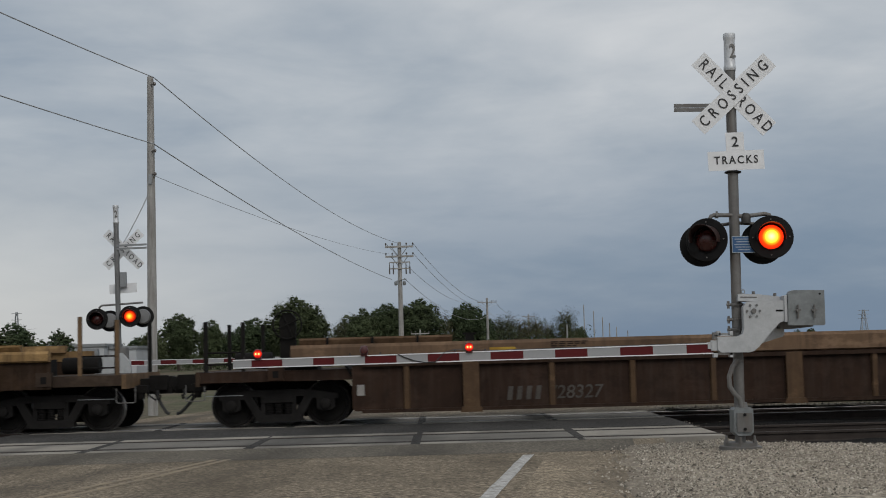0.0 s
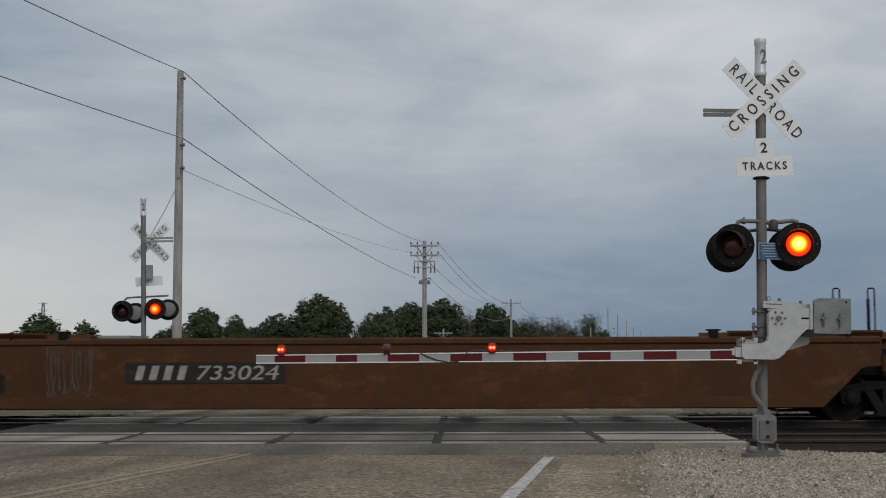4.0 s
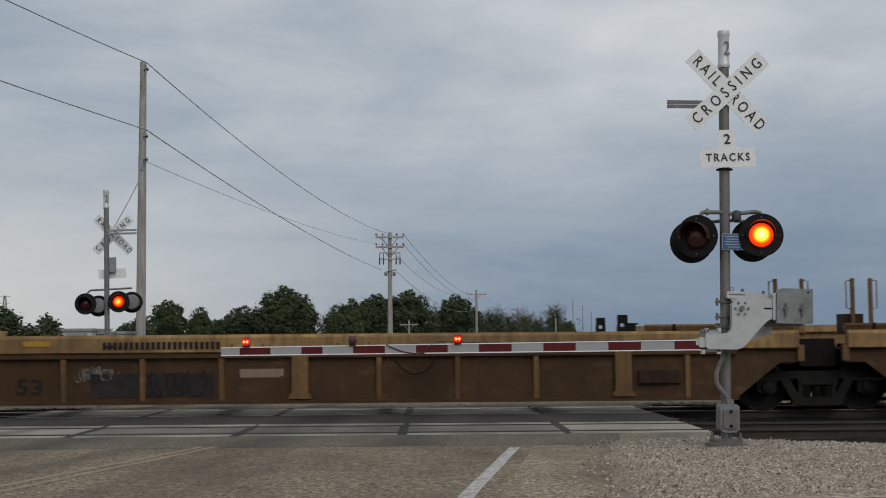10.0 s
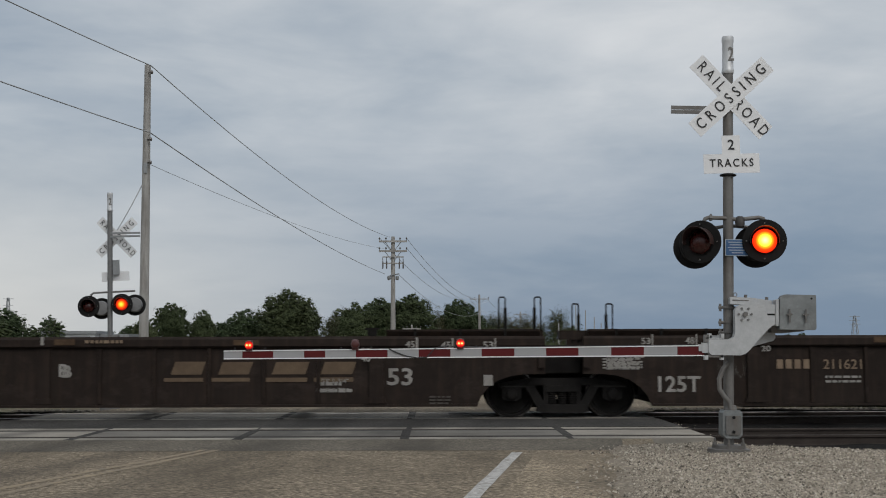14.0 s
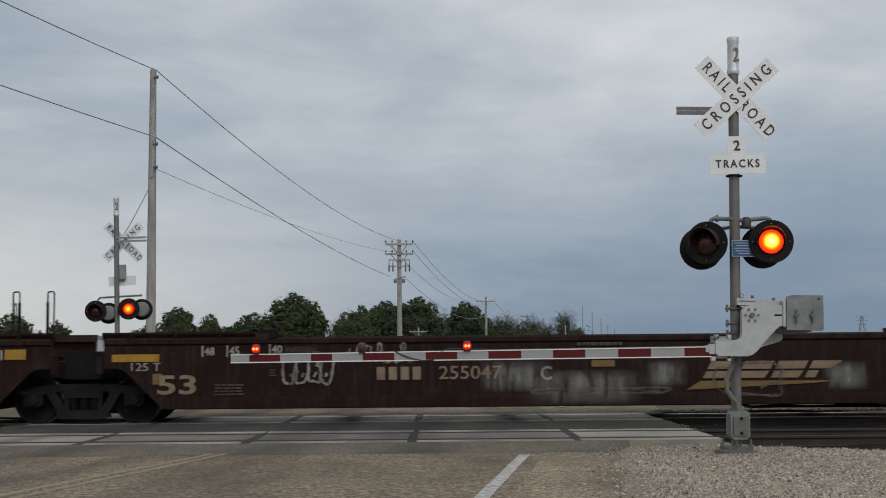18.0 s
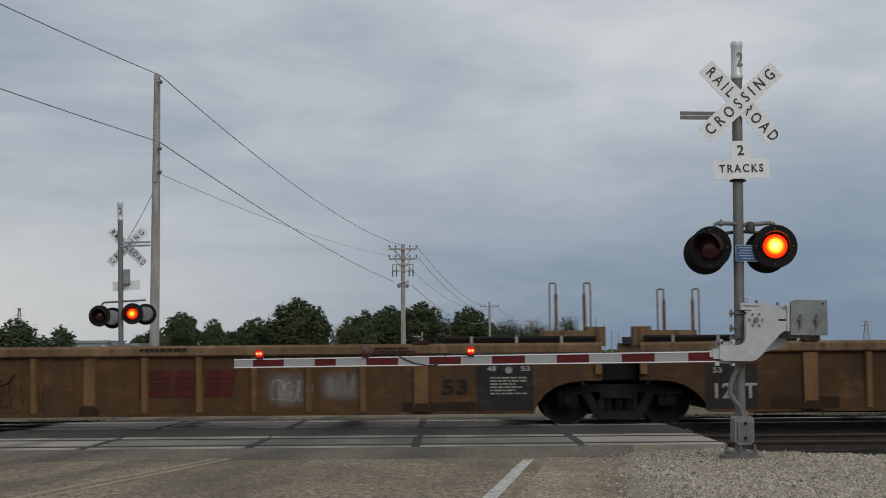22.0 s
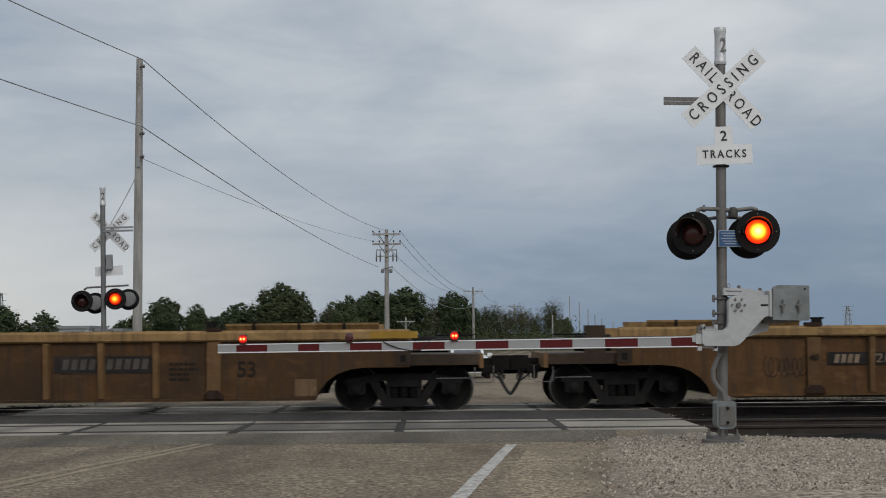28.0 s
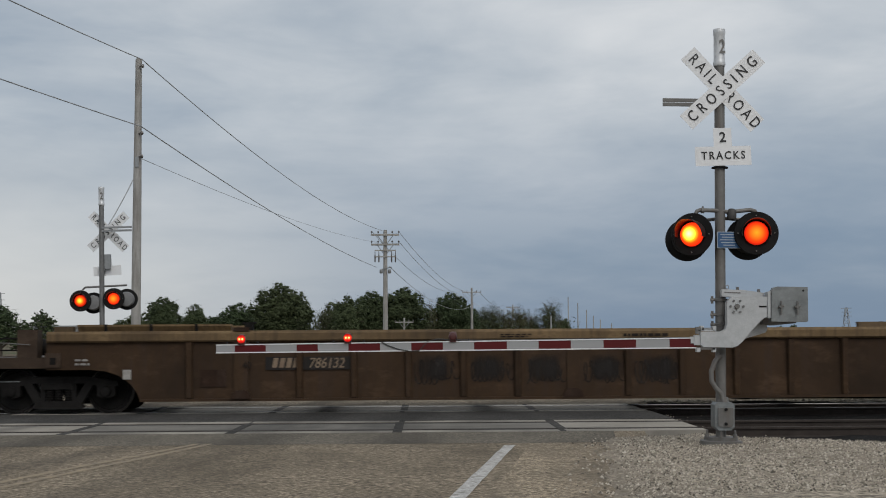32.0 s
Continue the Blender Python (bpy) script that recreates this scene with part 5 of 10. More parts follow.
def tree(kind, direction, y, top, wide=1.0, turn=0.0):
    """A tree in the direction x/y whose top stands at the slope top above eye level."""
    tm, cm, mat, h = TREE_KINDS[kind]
    height = EYE_Z + top * y + 0.7
    s = height / h
    t = thing("tree", LABELS[kind], "tree", "trees at the field's edge", at=pose(direction * y, y, -0.7, 0, 0, turn) @ Matrix.Diagonal((s * wide, s * wide, s, 1)))
    part("trunk", tm, M["bark"], t)
    part("crown", cm, mat, t)
    return t


tree(5, -.352, 150, .026, 1.5, 10)
tree(2, -.340, 165, .030, 1.3, 40)
tree(5, -.322, 150, .018, 1.8, 90)
tree(5, -.309, 155, .027, 1.0, 200)
tree(5, -.303, 150, .024, 1.2, 20)
tree(4, -.243, 170, .016, 1.0, 60)
tree(1, -.232, 170, .022, 1.0, 200)
tree(0, -.2115, 175, .034, .95, 15)
tree(1, -.186, 180, .028, .9, 80)
tree(4, -.168, 190, .020, 1.0, 140)
tree(2, -.153, 185, .029, 1.2, 260)
tree(4, -.139, 190, .024, .9, 30)
tree(0, -.1165, 180, .0445, 1.12, 100)
tree(0, -.103, 185, .034, .8, 220)
tree(3, -.083, 195, .026, 1.0, 10)
tree(2, -.073, 200, .029, 1.1, 70)
tree(1, -.063, 190, .034, 1.0, 120)
tree(0, -.043, 195, .0375, 1.0, 180)
tree(1, -.0335, 200, .033, .8, 320)
tree(0, -.018, 195, .0405, 1.05, 240)
tree(3, -.002, 200, .027, 1.1, 75)
tree(3, .006, 205, .030, 1.2, 130)
tree(0, .0195, 205, .0365, .95, 20)
tree(4, .031, 210, .027, .9, 170)
tree(3, .044, 215, .026, 1.3, 60)
tree(3, .053, 215, .028, 1.2, 290)
tree(3, .063, 218, .024, 1.3, 10)
tree(3, .075, 220, .026, 1.2, 100)
tree(3, .086, 222, .020, 1.3, 220)
tree(3, .0985, 220, .031, 1.15, 45)
tree(4, .1105, 225, .015, .7, 130)
tree(3, .105, 225, .018, 1.0, 300)
tree(1, .2845, 260, .008, 1.0, 10)
tree(4, .296, 265, .009, .9, 80)
tree(1, .273, 262, .006, 1.2, 50)


def understory():
    """Low brush and leaves under the row of trees, joined."""
    rnd = random.Random(21)
    verts, faces = [], []
    for i in range(1500):
        d = rnd.uniform(-0.255, 0.118)
        y = rnd.uniform(175, 232)
        hh = rnd.uniform(1.4, 6.2) * (0.75 + 0.5 * noise.noise((d * 60, 0, 7)))
        for _ in range(24):
            p = Vector((d * y + rnd.gauss(0, 1.0), y + rnd.gauss(0, 0.8), -0.7 + hh * rnd.random()))
            n = Vector((rnd.gauss(0, 1), rnd.gauss(0, 1), rnd.gauss(0.3, 1))).normalized()
            t = n.orthogonal().normalized()
            bt = n.cross(t)
            s = rnd.uniform(0.09, 0.22)
            k = len(verts)
            verts += [p - t * s, p + bt * s * 0.5, p + t * s, p - bt * s * 0.5]
            faces += [(k, k + 1, k + 2), (k, k + 2, k + 3)]
    me = bpy.data.meshes.new("brush")
    me.from_pydata([tuple(v) for v in verts], [], faces)
    tagged(part("far_brush", me, M["leaf_dark"]), "tangled olive brush below the distant trees", "brush", kind="stuff")
    verts, faces = [], []
    for i in range(2600):
        x = rnd.uniform(-1300, 1300)
        y = rnd.uniform(900, 1100)
        hh = 6.5 * (0.5 + noise.noise((x * 0.012, 0, 3)))
        if hh < 0.6:
            continue
        for _ in range(5):
            p = Vector((x + rnd.gauss(0, 5), y, -1 + hh * rnd.random()))
            s = rnd.uniform(1.5, 3.5)
            k = len(verts)
            verts += [p + Vector((-s, 0, 0)), p + Vector((0, 0, -s * 0.6)), p + Vector((s, 0, 0)), p + Vector((0, 0.3, s * 0.6))]
            faces += [(k, k + 1, k + 2), (k, k + 2, k + 3)]
    me = bpy.data.meshes.new("woods")
    me.from_pydata([tuple(v) for v in verts], [], faces)
    tagged(part("far_woods", me, M["leaf_mid"]), "low dark line of woods on the horizon", "woods", kind="stuff")


understory()


def marker_stake(x, y, h=0.95):
    s = thing("marker_stake", "thin yellow marker stake in the gravel", "stake", at=pose(x, y, -0.15, 0, 6, 0))
    bm = B()
    rod(bm, (0, 0, 0), (0, 0, h), 0.025, seg=6)
    part("rod", bm, M["paint_yellow"], s)


marker_stake(-8.6, 29.0, 0.7)


def white_car(x, y, z):
    """A pale car facing the crossing, nose towards the viewer (-y)."""
    car = thing("car", "white car waiting on the road beyond the tracks", "car", at=pose(x, y, z))
    bm = B()
    side = [(-2.25, 0.30), (-2.28, 0.62), (-2.15, 0.78), (-1.10, 0.95), (-0.95, 0.97), (1.55, 1.02), (2.10, 0.98), (2.22, 0.60), (2.18, 0.30)]
    prism(bm, side, -0.90, 0.90, "yz")
    part("body", bm, M["car_white"], car, bevel=0.05)
    bm = B()
    cab = [(-1.05, 0.93), (-0.25, 1.40), (0.0, 1.45), (0.95, 1.44), (1.75, 1.0)]
    prism(bm, cab, -0.74, 0.74, "yz")
    part("cabin", bm, M["car_white"], car, "white roof and pillars", bevel=0.04)
    bm = B()
    v = [bm.verts.new(p) for p in ((-0.66, -1.02, 0.985), (0.66, -1.02, 0.985), (0.58, -0.335, 1.385), (-0.58, -0.335, 1.385))]
    bm.faces.new(v)
    part("windscreen", bm, M["car_glass"], car, "pale windscreen reflecting the sky")
    for s in (-1, 1):
        bm = B()
        box(bm, s * 1.02 - 0.11, s * 1.02 + 0.11, -0.78, -0.66, 0.98, 1.14)
        part("wing_mirror", bm, M["car_white"], car, bevel=0.03)
        bm = B()
        box(bm, s * 0.68 - 0.18, s * 0.68 + 0.18, -2.29, -2.2, 0.60, 0.74)
        part("headlight", bm, M["galv"], car, bevel=0.02)
        for yy in (-1.4, 1.35):
            bm = B()
            lathe(bm, (s * 0.82, yy, 0.32), [(-0.1, 0.28), (-0.08, 0.32), (0.08, 0.32), (0.1, 0.28)], "x", 20)
            wheel = part("wheel", bm, M["rubber"], car, smooth=40)
            bm = B()
            lathe(bm, (s * 0.82, yy, 0.32), [(-0.104, 0.19), (0.104, 0.19)], "x", 16)
            part("rim", bm, M["galv"], wheel)
    bm = B()
    box(bm, -0.55, 0.55, -2.30, -2.24, 0.40, 0.60)
    part("grille", bm, M["lamp_black"], car)
    bm = B()
    box(bm, -0.66, 0.66, -1.10, -1.0, 0.965, 0.99)
    part("wiper_cowl", bm, M["lamp_black"], car)
    return car


M["car_white"] = material("car_white", (0.72, 0.74, 0.76), (0.62, 0.64, 0.66), 0.3, bump=0)
M["car_glass"] = material("windscreen_glass", (0.10, 0.11, 0.12), (0.07, 0.08, 0.09), 0.05, bump=0, spec=0.9)
white_car(1.78, 57.2, road_z(57.2) - 0.02)


# ---- the freight train: empty well cars running to the left on the far track ----
def travel(t):
    """Metres that the train has gone at t seconds."""
    return 17.4326 * t + 0.011706 * t * t + 4.565e-5 * t ** 3


def paint(name, col, dark, dirt, rough=0.62, streak=(0.045, 0.03, 0.022), amount=0.7, stops=(0.5, 0.68), sa=0.7):
    return material(name, col, dark, rough, scale=0.9, fine=14, amount=amount, bump=0.08, bump_scale=30, streak=streak, streak_amount=sa, blotch=(dark, tuple(min(1.5 * c + 0.006, 0.5) for c in col)), dirt=dirt, dirt_stops=stops, spec=0.12)


M["tan"] = paint("tan_car_paint", (0.097, 0.0505, 0.02), (0.058, 0.0315, 0.014), (0.04, 0.0235, 0.013))
M["tan_light"] = paint("tan_chord_paint", (0.19, 0.122, 0.066), (0.12, 0.075, 0.042), (0.072, 0.046, 0.029))
M["yellow"] = paint("yellow_chord_paint", (0.3, 0.19, 0.082), (0.19, 0.116, 0.052), (0.1, 0.062, 0.034), sa=0.5)
M["tan_brown"] = paint("tan_brown_car_paint", (0.098, 0.049, 0.019), (0.055, 0.031, 0.0155), (0.036, 0.0235, 0.015), amount=0.8, stops=(0.46, 0.66), sa=0.8)
M["brown_warm"] = paint("warm_brown_car_paint", (0.08, 0.0415, 0.0185), (0.047, 0.026, 0.013), (0.033, 0.02, 0.0115), amount=0.8, sa=0.75)
M["tan_gold"] = paint("tan_gold_car_paint", (0.118, 0.06, 0.0235), (0.074, 0.039, 0.017), (0.046, 0.0275, 0.0145), amount=0.8, stops=(0.5, 0.7), sa=0.7)
M["tan_pink"] = paint("faded_tan_chord_paint", (0.185, 0.118, 0.072), (0.12, 0.075, 0.046), (0.075, 0.048, 0.032), sa=0.5)
M["brown_worn"] = paint("worn_brown_car_paint", (0.060, 0.0345, 0.0185), (0.036, 0.0220, 0.0130), (0.026, 0.0165, 0.0105), amount=0.8, sa=0.6)
M["rib_brown"] = paint("rib_brown_paint", (0.092, 0.057, 0.034), (0.056, 0.036, 0.022), (0.032, 0.021, 0.015), sa=0.4)
M["tan_post"] = paint("tan_post_paint", (0.112, 0.068, 0.038), (0.070, 0.042, 0.024), (0.042, 0.027, 0.018), sa=0.4)
M["chord_dun"] = paint("dun_chord_paint", (0.178, 0.12, 0.062), (0.112, 0.075, 0.041), (0.06, 0.041, 0.025), sa=0.5)
M["panel_tan"] = paint("tan_panel_paint", (0.305, 0.195, 0.098), (0.215, 0.135, 0.068), (0.135, 0.085, 0.046), amount=0.5, stops=(0.56, 0.76), sa=0.3)
M["deck_grime"] = paint("grimy_deck_paint", (0.056, 0.038, 0.026), (0.033, 0.023, 0.017), (0.024, 0.018, 0.014), sa=0.5)
M["tan_rib"] = paint("tan_rib_paint", (0.1849, 0.1056, 0.0459), (0.1204, 0.0680, 0.0318), (0.0602, 0.0352, 0.0192), sa=0.3)
M["brown"] = paint("brown_car_paint", (0.0365, 0.0194, 0.0119), (0.0200, 0.0113, 0.0079), (0.0589, 0.0313, 0.0159), stops=(0.56, 0.75))
M["brown_mid"] = paint("mid_brown_car_paint", (0.035, 0.0188, 0.0092), (0.0205, 0.0118, 0.0066), (0.0295, 0.0158, 0.0078))
M["orange"] = paint("orange_brown_paint", (0.0893, 0.0352, 0.0124), (0.0551, 0.0231, 0.0098), (0.0501, 0.0243, 0.0119))
M["dark_brown"] = paint("dark_brown_paint", (0.0235, 0.0165, 0.0132), (0.0155, 0.0112, 0.0093), (0.028, 0.021, 0.017), stops=(0.56, 0.78), sa=0.35)
M["oxide"] = paint("oxide_brown_paint", (0.0188, 0.0082, 0.0066), (0.0122, 0.0058, 0.0049), (0.0150, 0.0096, 0.0079), stops=(0.58, 0.8), sa=0.35)
M["rust"] = paint("rusty_brown_paint", (0.0635, 0.0251, 0.0094), (0.0333, 0.0146, 0.0071), (0.0302, 0.0157, 0.0086))
M["under"] = material("underframe", (0.0105, 0.009, 0.008), (0.005, 0.0045, 0.004), 0.85, spec=0.2, scale=3, fine=25, amount=0.8, bump=0.2)
M["bogie_iron"] = material("bogie_iron", (0.0125, 0.0108, 0.0096), (0.006, 0.0053, 0.005), 0.8, spec=0.25, scale=4, fine=25, amount=0.8, bump=0.25)
M["wheel_iron"] = material("wheel_iron", (0.013, 0.0112, 0.0098), (0.0065, 0.0058, 0.0053), 0.75, 0.0, spec=0.25, scale=4, fine=25, amount=0.8, bump=0.1)
M["tread"] = material("wheel_tread", (0.20, 0.19, 0.18), (0.12, 0.115, 0.11), 0.35, 0.85, bump=0)
M["label_pale"] = material("pale_yellow_label", (0.30, 0.25, 0.10), (0.18, 0.15, 0.07), 0.7, scale=6, fine=30, bump=0, spec=0.12)
M["letter_faint"] = material("stencil_faint", (0.10, 0.09, 0.08), (0.05, 0.043, 0.037), 0.7, scale=3, fine=25, amount=0.8, bump=0, spec=0.12)
M["letter_white"] = material("stencil_white", (0.36, 0.345, 0.32), (0.17, 0.158, 0.145), 0.7, scale=3, fine=25, amount=0.8, bump=0, spec=0.12)
M["letter_black"] = material("stencil_black", (0.016, 0.013, 0.012), (0.028, 0.02, 0.015), 0.7, scale=3, fine=25, amount=0.8, bump=0, spec=0.12)
M["letter_cream"] = material("stencil_cream", (0.27, 0.205, 0.14), (0.15, 0.105, 0.075), 0.7, scale=3, fine=25, amount=0.8, bump=0, spec=0.12)
M["letter_tan"] = material("stencil_tan", (0.150, 0.108, 0.070), (0.085, 0.060, 0.042), 0.7, scale=3, fine=25, amount=0.8, bump=0, spec=0.12)
M["letter_gold"] = material("stencil_gold", (0.22, 0.135, 0.055), (0.12, 0.075, 0.035), 0.7, scale=3, fine=25, amount=0.8, bump=0, spec=0.12)
M["panel_black"] = paint("black_panel_paint", (0.026, 0.024, 0.023), (0.018, 0.016, 0.015), (0.045, 0.035, 0.028), stops=(0.55, 0.75), sa=0.3)
M["patch_dull"] = paint("dull_yellow_patch", (0.20, 0.125, 0.035), (0.13, 0.08, 0.026), (0.075, 0.05, 0.022), sa=0.5)
M["patch_yellow"] = paint("yellow_patch", (0.38, 0.225, 0.035), (0.26, 0.155, 0.03), (0.22, 0.13, 0.04), stops=(0.6, 0.8), sa=0.2)
M["spray_white"] = faded("spray_white", (0.34, 0.335, 0.32), (0.22, 0.215, 0.20), 0.25, 0.95)
M["spray_black"] = faded("spray_black", (0.014, 0.012, 0.012), (0.022, 0.017, 0.014), 0.45, 0.98)
M["spray_grey"] = faded("spray_grey", (0.16, 0.15, 0.135), (0.09, 0.08, 0.068), 0.15, 0.85)
M["spray_pale"] = faded("spray_pale", (0.24, 0.23, 0.20), (0.15, 0.14, 0.115), 0.35, 0.95)
M["spray_green"] = faded("spray_dull_green", (0.115, 0.108, 0.07), (0.07, 0.064, 0.042), 0.15, 0.9)
M["letter_red"] = faded("stencil_red", (0.10, 0.013, 0.013), (0.065, 0.016, 0.014), 0.45, 0.98)
M["wash_white"] = faded("washed_white_paint", (0.30, 0.295, 0.285), (0.20, 0.195, 0.185), 0.0, 0.62, edges=True)
M["wash_grey"] = faded("washed_grey_paint", (0.15, 0.142, 0.125), (0.10, 0.092, 0.078), 0.05, 0.7, edges=True)
M["wash_green"] = faded("washed_green_paint", (0.105, 0.10, 0.068), (0.07, 0.065, 0.045), 0.05, 0.8, edges=True)
M["wash_rust"] = faded("grimy_rust_wash", (0.042, 0.027, 0.019), (0.026, 0.018, 0.013), 0.0, 0.55, edges=True)
M["wash_black"] = faded("washed_black_paint", (0.016, 0.0145, 0.0135), (0.026, 0.02, 0.017), 0.35, 0.95, edges=True)

WHEEL_R = 0.42
CACHE = {}
WHEELS = []     # (wheelset, car start, place on the car, x in the bogie, size)
CARS = []       # (car, its place in the train)


def wheelset_mesh():
    if "wheel" not in CACHE:
        bm = B()
        rod(bm, (0, -0.98, 0), (0, 0.98, 0), 0.075, seg=10)
        for s in (-1, 1):
            pr = [(0.68, 0.10), (0.685, WHEEL_R + 0.028), (0.712, WHEEL_R + 0.028), (0.722, WHEEL_R), (0.815, WHEEL_R - 0.006), (0.82, WHEEL_R - 0.06), (0.775, WHEEL_R - 0.075), (0.755, 0.17), (0.83, 0.13), (0.835, 0.06)]
            lathe(bm, (0, 0, 0), [(s * d, r) for d, r in pr], "y", 32)
            for k in range(3):
                a = k * 2.094
                rod(bm, (0.26 * math.cos(a), s * 0.74, 0.26 * math.sin(a)), (0.26 * math.cos(a), s * 0.775, 0.26 * math.sin(a)), 0.035, seg=8)
        me = done(bm, 35)
        me.materials.append(M["wheel_iron"])
        me.materials.append(M["tread"])
        for p in me.polygons:
            rr = math.hypot(p.center.x, p.center.z)
            if rr > WHEEL_R - 0.012 and abs(p.center.y) < 0.818:
                p.material_index = 1
        CACHE["wheel"] = me
    return CACHE["wheel"]


def frame_mesh():
    """A cast side frame with its window, spring nest opening and journal ends."""
    if "frame" not in CACHE:
        bm = B()
        top = [(-1.12, 0.52), (-1.12, 0.60), (-0.95, 0.63), (-0.55, 0.70), (0.55, 0.70), (0.95, 0.63), (1.12, 0.60), (1.12, 0.52), (0.80, 0.50), (0.52, 0.57), (-0.52, 0.57), (-0.80, 0.50)]
        prism(bm, top, -1.10, -0.95)
        prism(bm, [(-0.66, 0.56), (-0.50, 0.58), (-0.30, 0.24), (-0.42, 0.14)], -1.10, -0.95)
        prism(bm, [(0.66, 0.56), (0.50, 0.58), (0.30, 0.24), (0.42, 0.14)], -1.10, -0.95)
        prism(bm, [(-0.47, 0.12), (-0.40, 0.24), (0.40, 0.24), (0.47, 0.12), (0.36, 0.09), (-0.36, 0.09)], -1.12, -0.93)
        prism(bm, [(-0.33, 0.575), (-0.25, 0.575), (-0.25, 0.235), (-0.33, 0.235)], -1.095, -0.955)
        prism(bm, [(0.25, 0.575), (0.33, 0.575), (0.33, 0.235), (0.25, 0.235)], -1.095, -0.955)
        prism(bm, [(-0.30, 0.46), (0.30, 0.46), (0.26, 0.57), (-0.26, 0.57)], -1.13, -0.90)
        for x in (-0.89, 0.89):
            prism(bm, [(x - 0.17, 0.34), (x - 0.17, 0.55), (x + 0.17, 0.55), (x + 0.17, 0.34), (x + 0.08, 0.30), (x - 0.08, 0.30)], -1.09, -0.96)
        CACHE["frame"] = done(bm, bevel=0.012)
        bm = B()
        for i, x in enumerate((-0.18, 0.0, 0.18)):
            prof = []
            for k in range(7):
                z = 0.245 + k * 0.032
                prof += [(z, 0.075), (z + 0.014, 0.088), (z + 0.020, 0.07)]
            lathe(bm, (x, -1.03, 0), prof, "z", 12)
        CACHE["springs"] = done(bm)
        bm = B()
        lathe(bm, (0, -1.06, WHEEL_R), [(-0.10, 0.07), (-0.085, 0.095), (0.0, 0.105)], "y", 14)
        CACHE["caps"] = done(bm, 40)
        bm = B()
        box(bm, -0.24, 0.24, -0.95, 0.95, 0.40, 0.66)
        lathe(bm, (0, 0, 0.66), [(0, 0.24), (0.10, 0.22)], "z", 16)
        CACHE["bolster"] = done(bm)
        bm = B()
        box(bm, -0.05, 0.05, -0.85, 0.85, 0.30, 0.42)
        CACHE["brake"] = done(bm)
    return CACHE["frame"]


def bogie(car, s0, x, size=1.0):
    fm = frame_mesh()
    b = part("bogie", CACHE["bolster"], M["bogie_iron"], car, "dark iron four-wheel bogie", at=pose(x, 0, 0) @ Matrix.Diagonal((size, 1, size, 1)))
    for r in (0, 180):
        part("side_frame", fm, M["bogie_iron"], b, at=pose(0, 0, 0, 0, 0, r))
        part("spring_nest", CACHE["springs"], M["bogie_iron"], b, at=pose(0, 0, 0, 0, 0, r))
        for cx in (-0.89, 0.89):
            part("bearing_cap", CACHE["caps"], M["bogie_iron"], b, at=pose(cx, 0, 0, 0, 0, r))
    for cx in (-0.40, 0.40):
        part("brake_beam", CACHE["brake"], M["under"], b, at=pose(cx, 0, 0))
    for wx in (-0.89, 0.89):
        w = part("wheelset", wheelset_mesh(), M["wheel_iron"], b, at=pose(wx, 0, WHEEL_R))
        WHEELS.append((w, s0, x, wx, size))
    return b


def arch_outline(kind, length, end_a, end_b):
    """Side plate outline of a well between bogie centres at 0 and length."""
    def end(e):
        if kind == "rib":
            x = 0.35 if e == "joint" else -0.12
            return [(1.62, 0.25), (1.55, 0.42), (1.42, 0.58), (1.22, 0.72), (0.98, 0.80), (0.70, 0.83), (x, 0.83), (x, 1.34)]
        if kind == "smooth":
            x = 0.48 if e == "joint" else 0.30
            return [(1.58, 0.29), (1.50, 0.36), (0.86, 1.00), (0.72, 1.04), (x, 1.04), (x, 1.58)]
        if kind == "deep":
            x = 0.40 if e == "joint" else 0.15
            return [(1.62, 0.27), (0.80, 0.92), (x, 0.92), (x, 1.20)]
        x = 1.42
        return [(x + 0.05, 0.27), (x, 0.33), (x, 1.20)]
    a = end(end_a)
    b = [(length - x, z) for x, z in end(end_b)]
    return a[::-1] + b


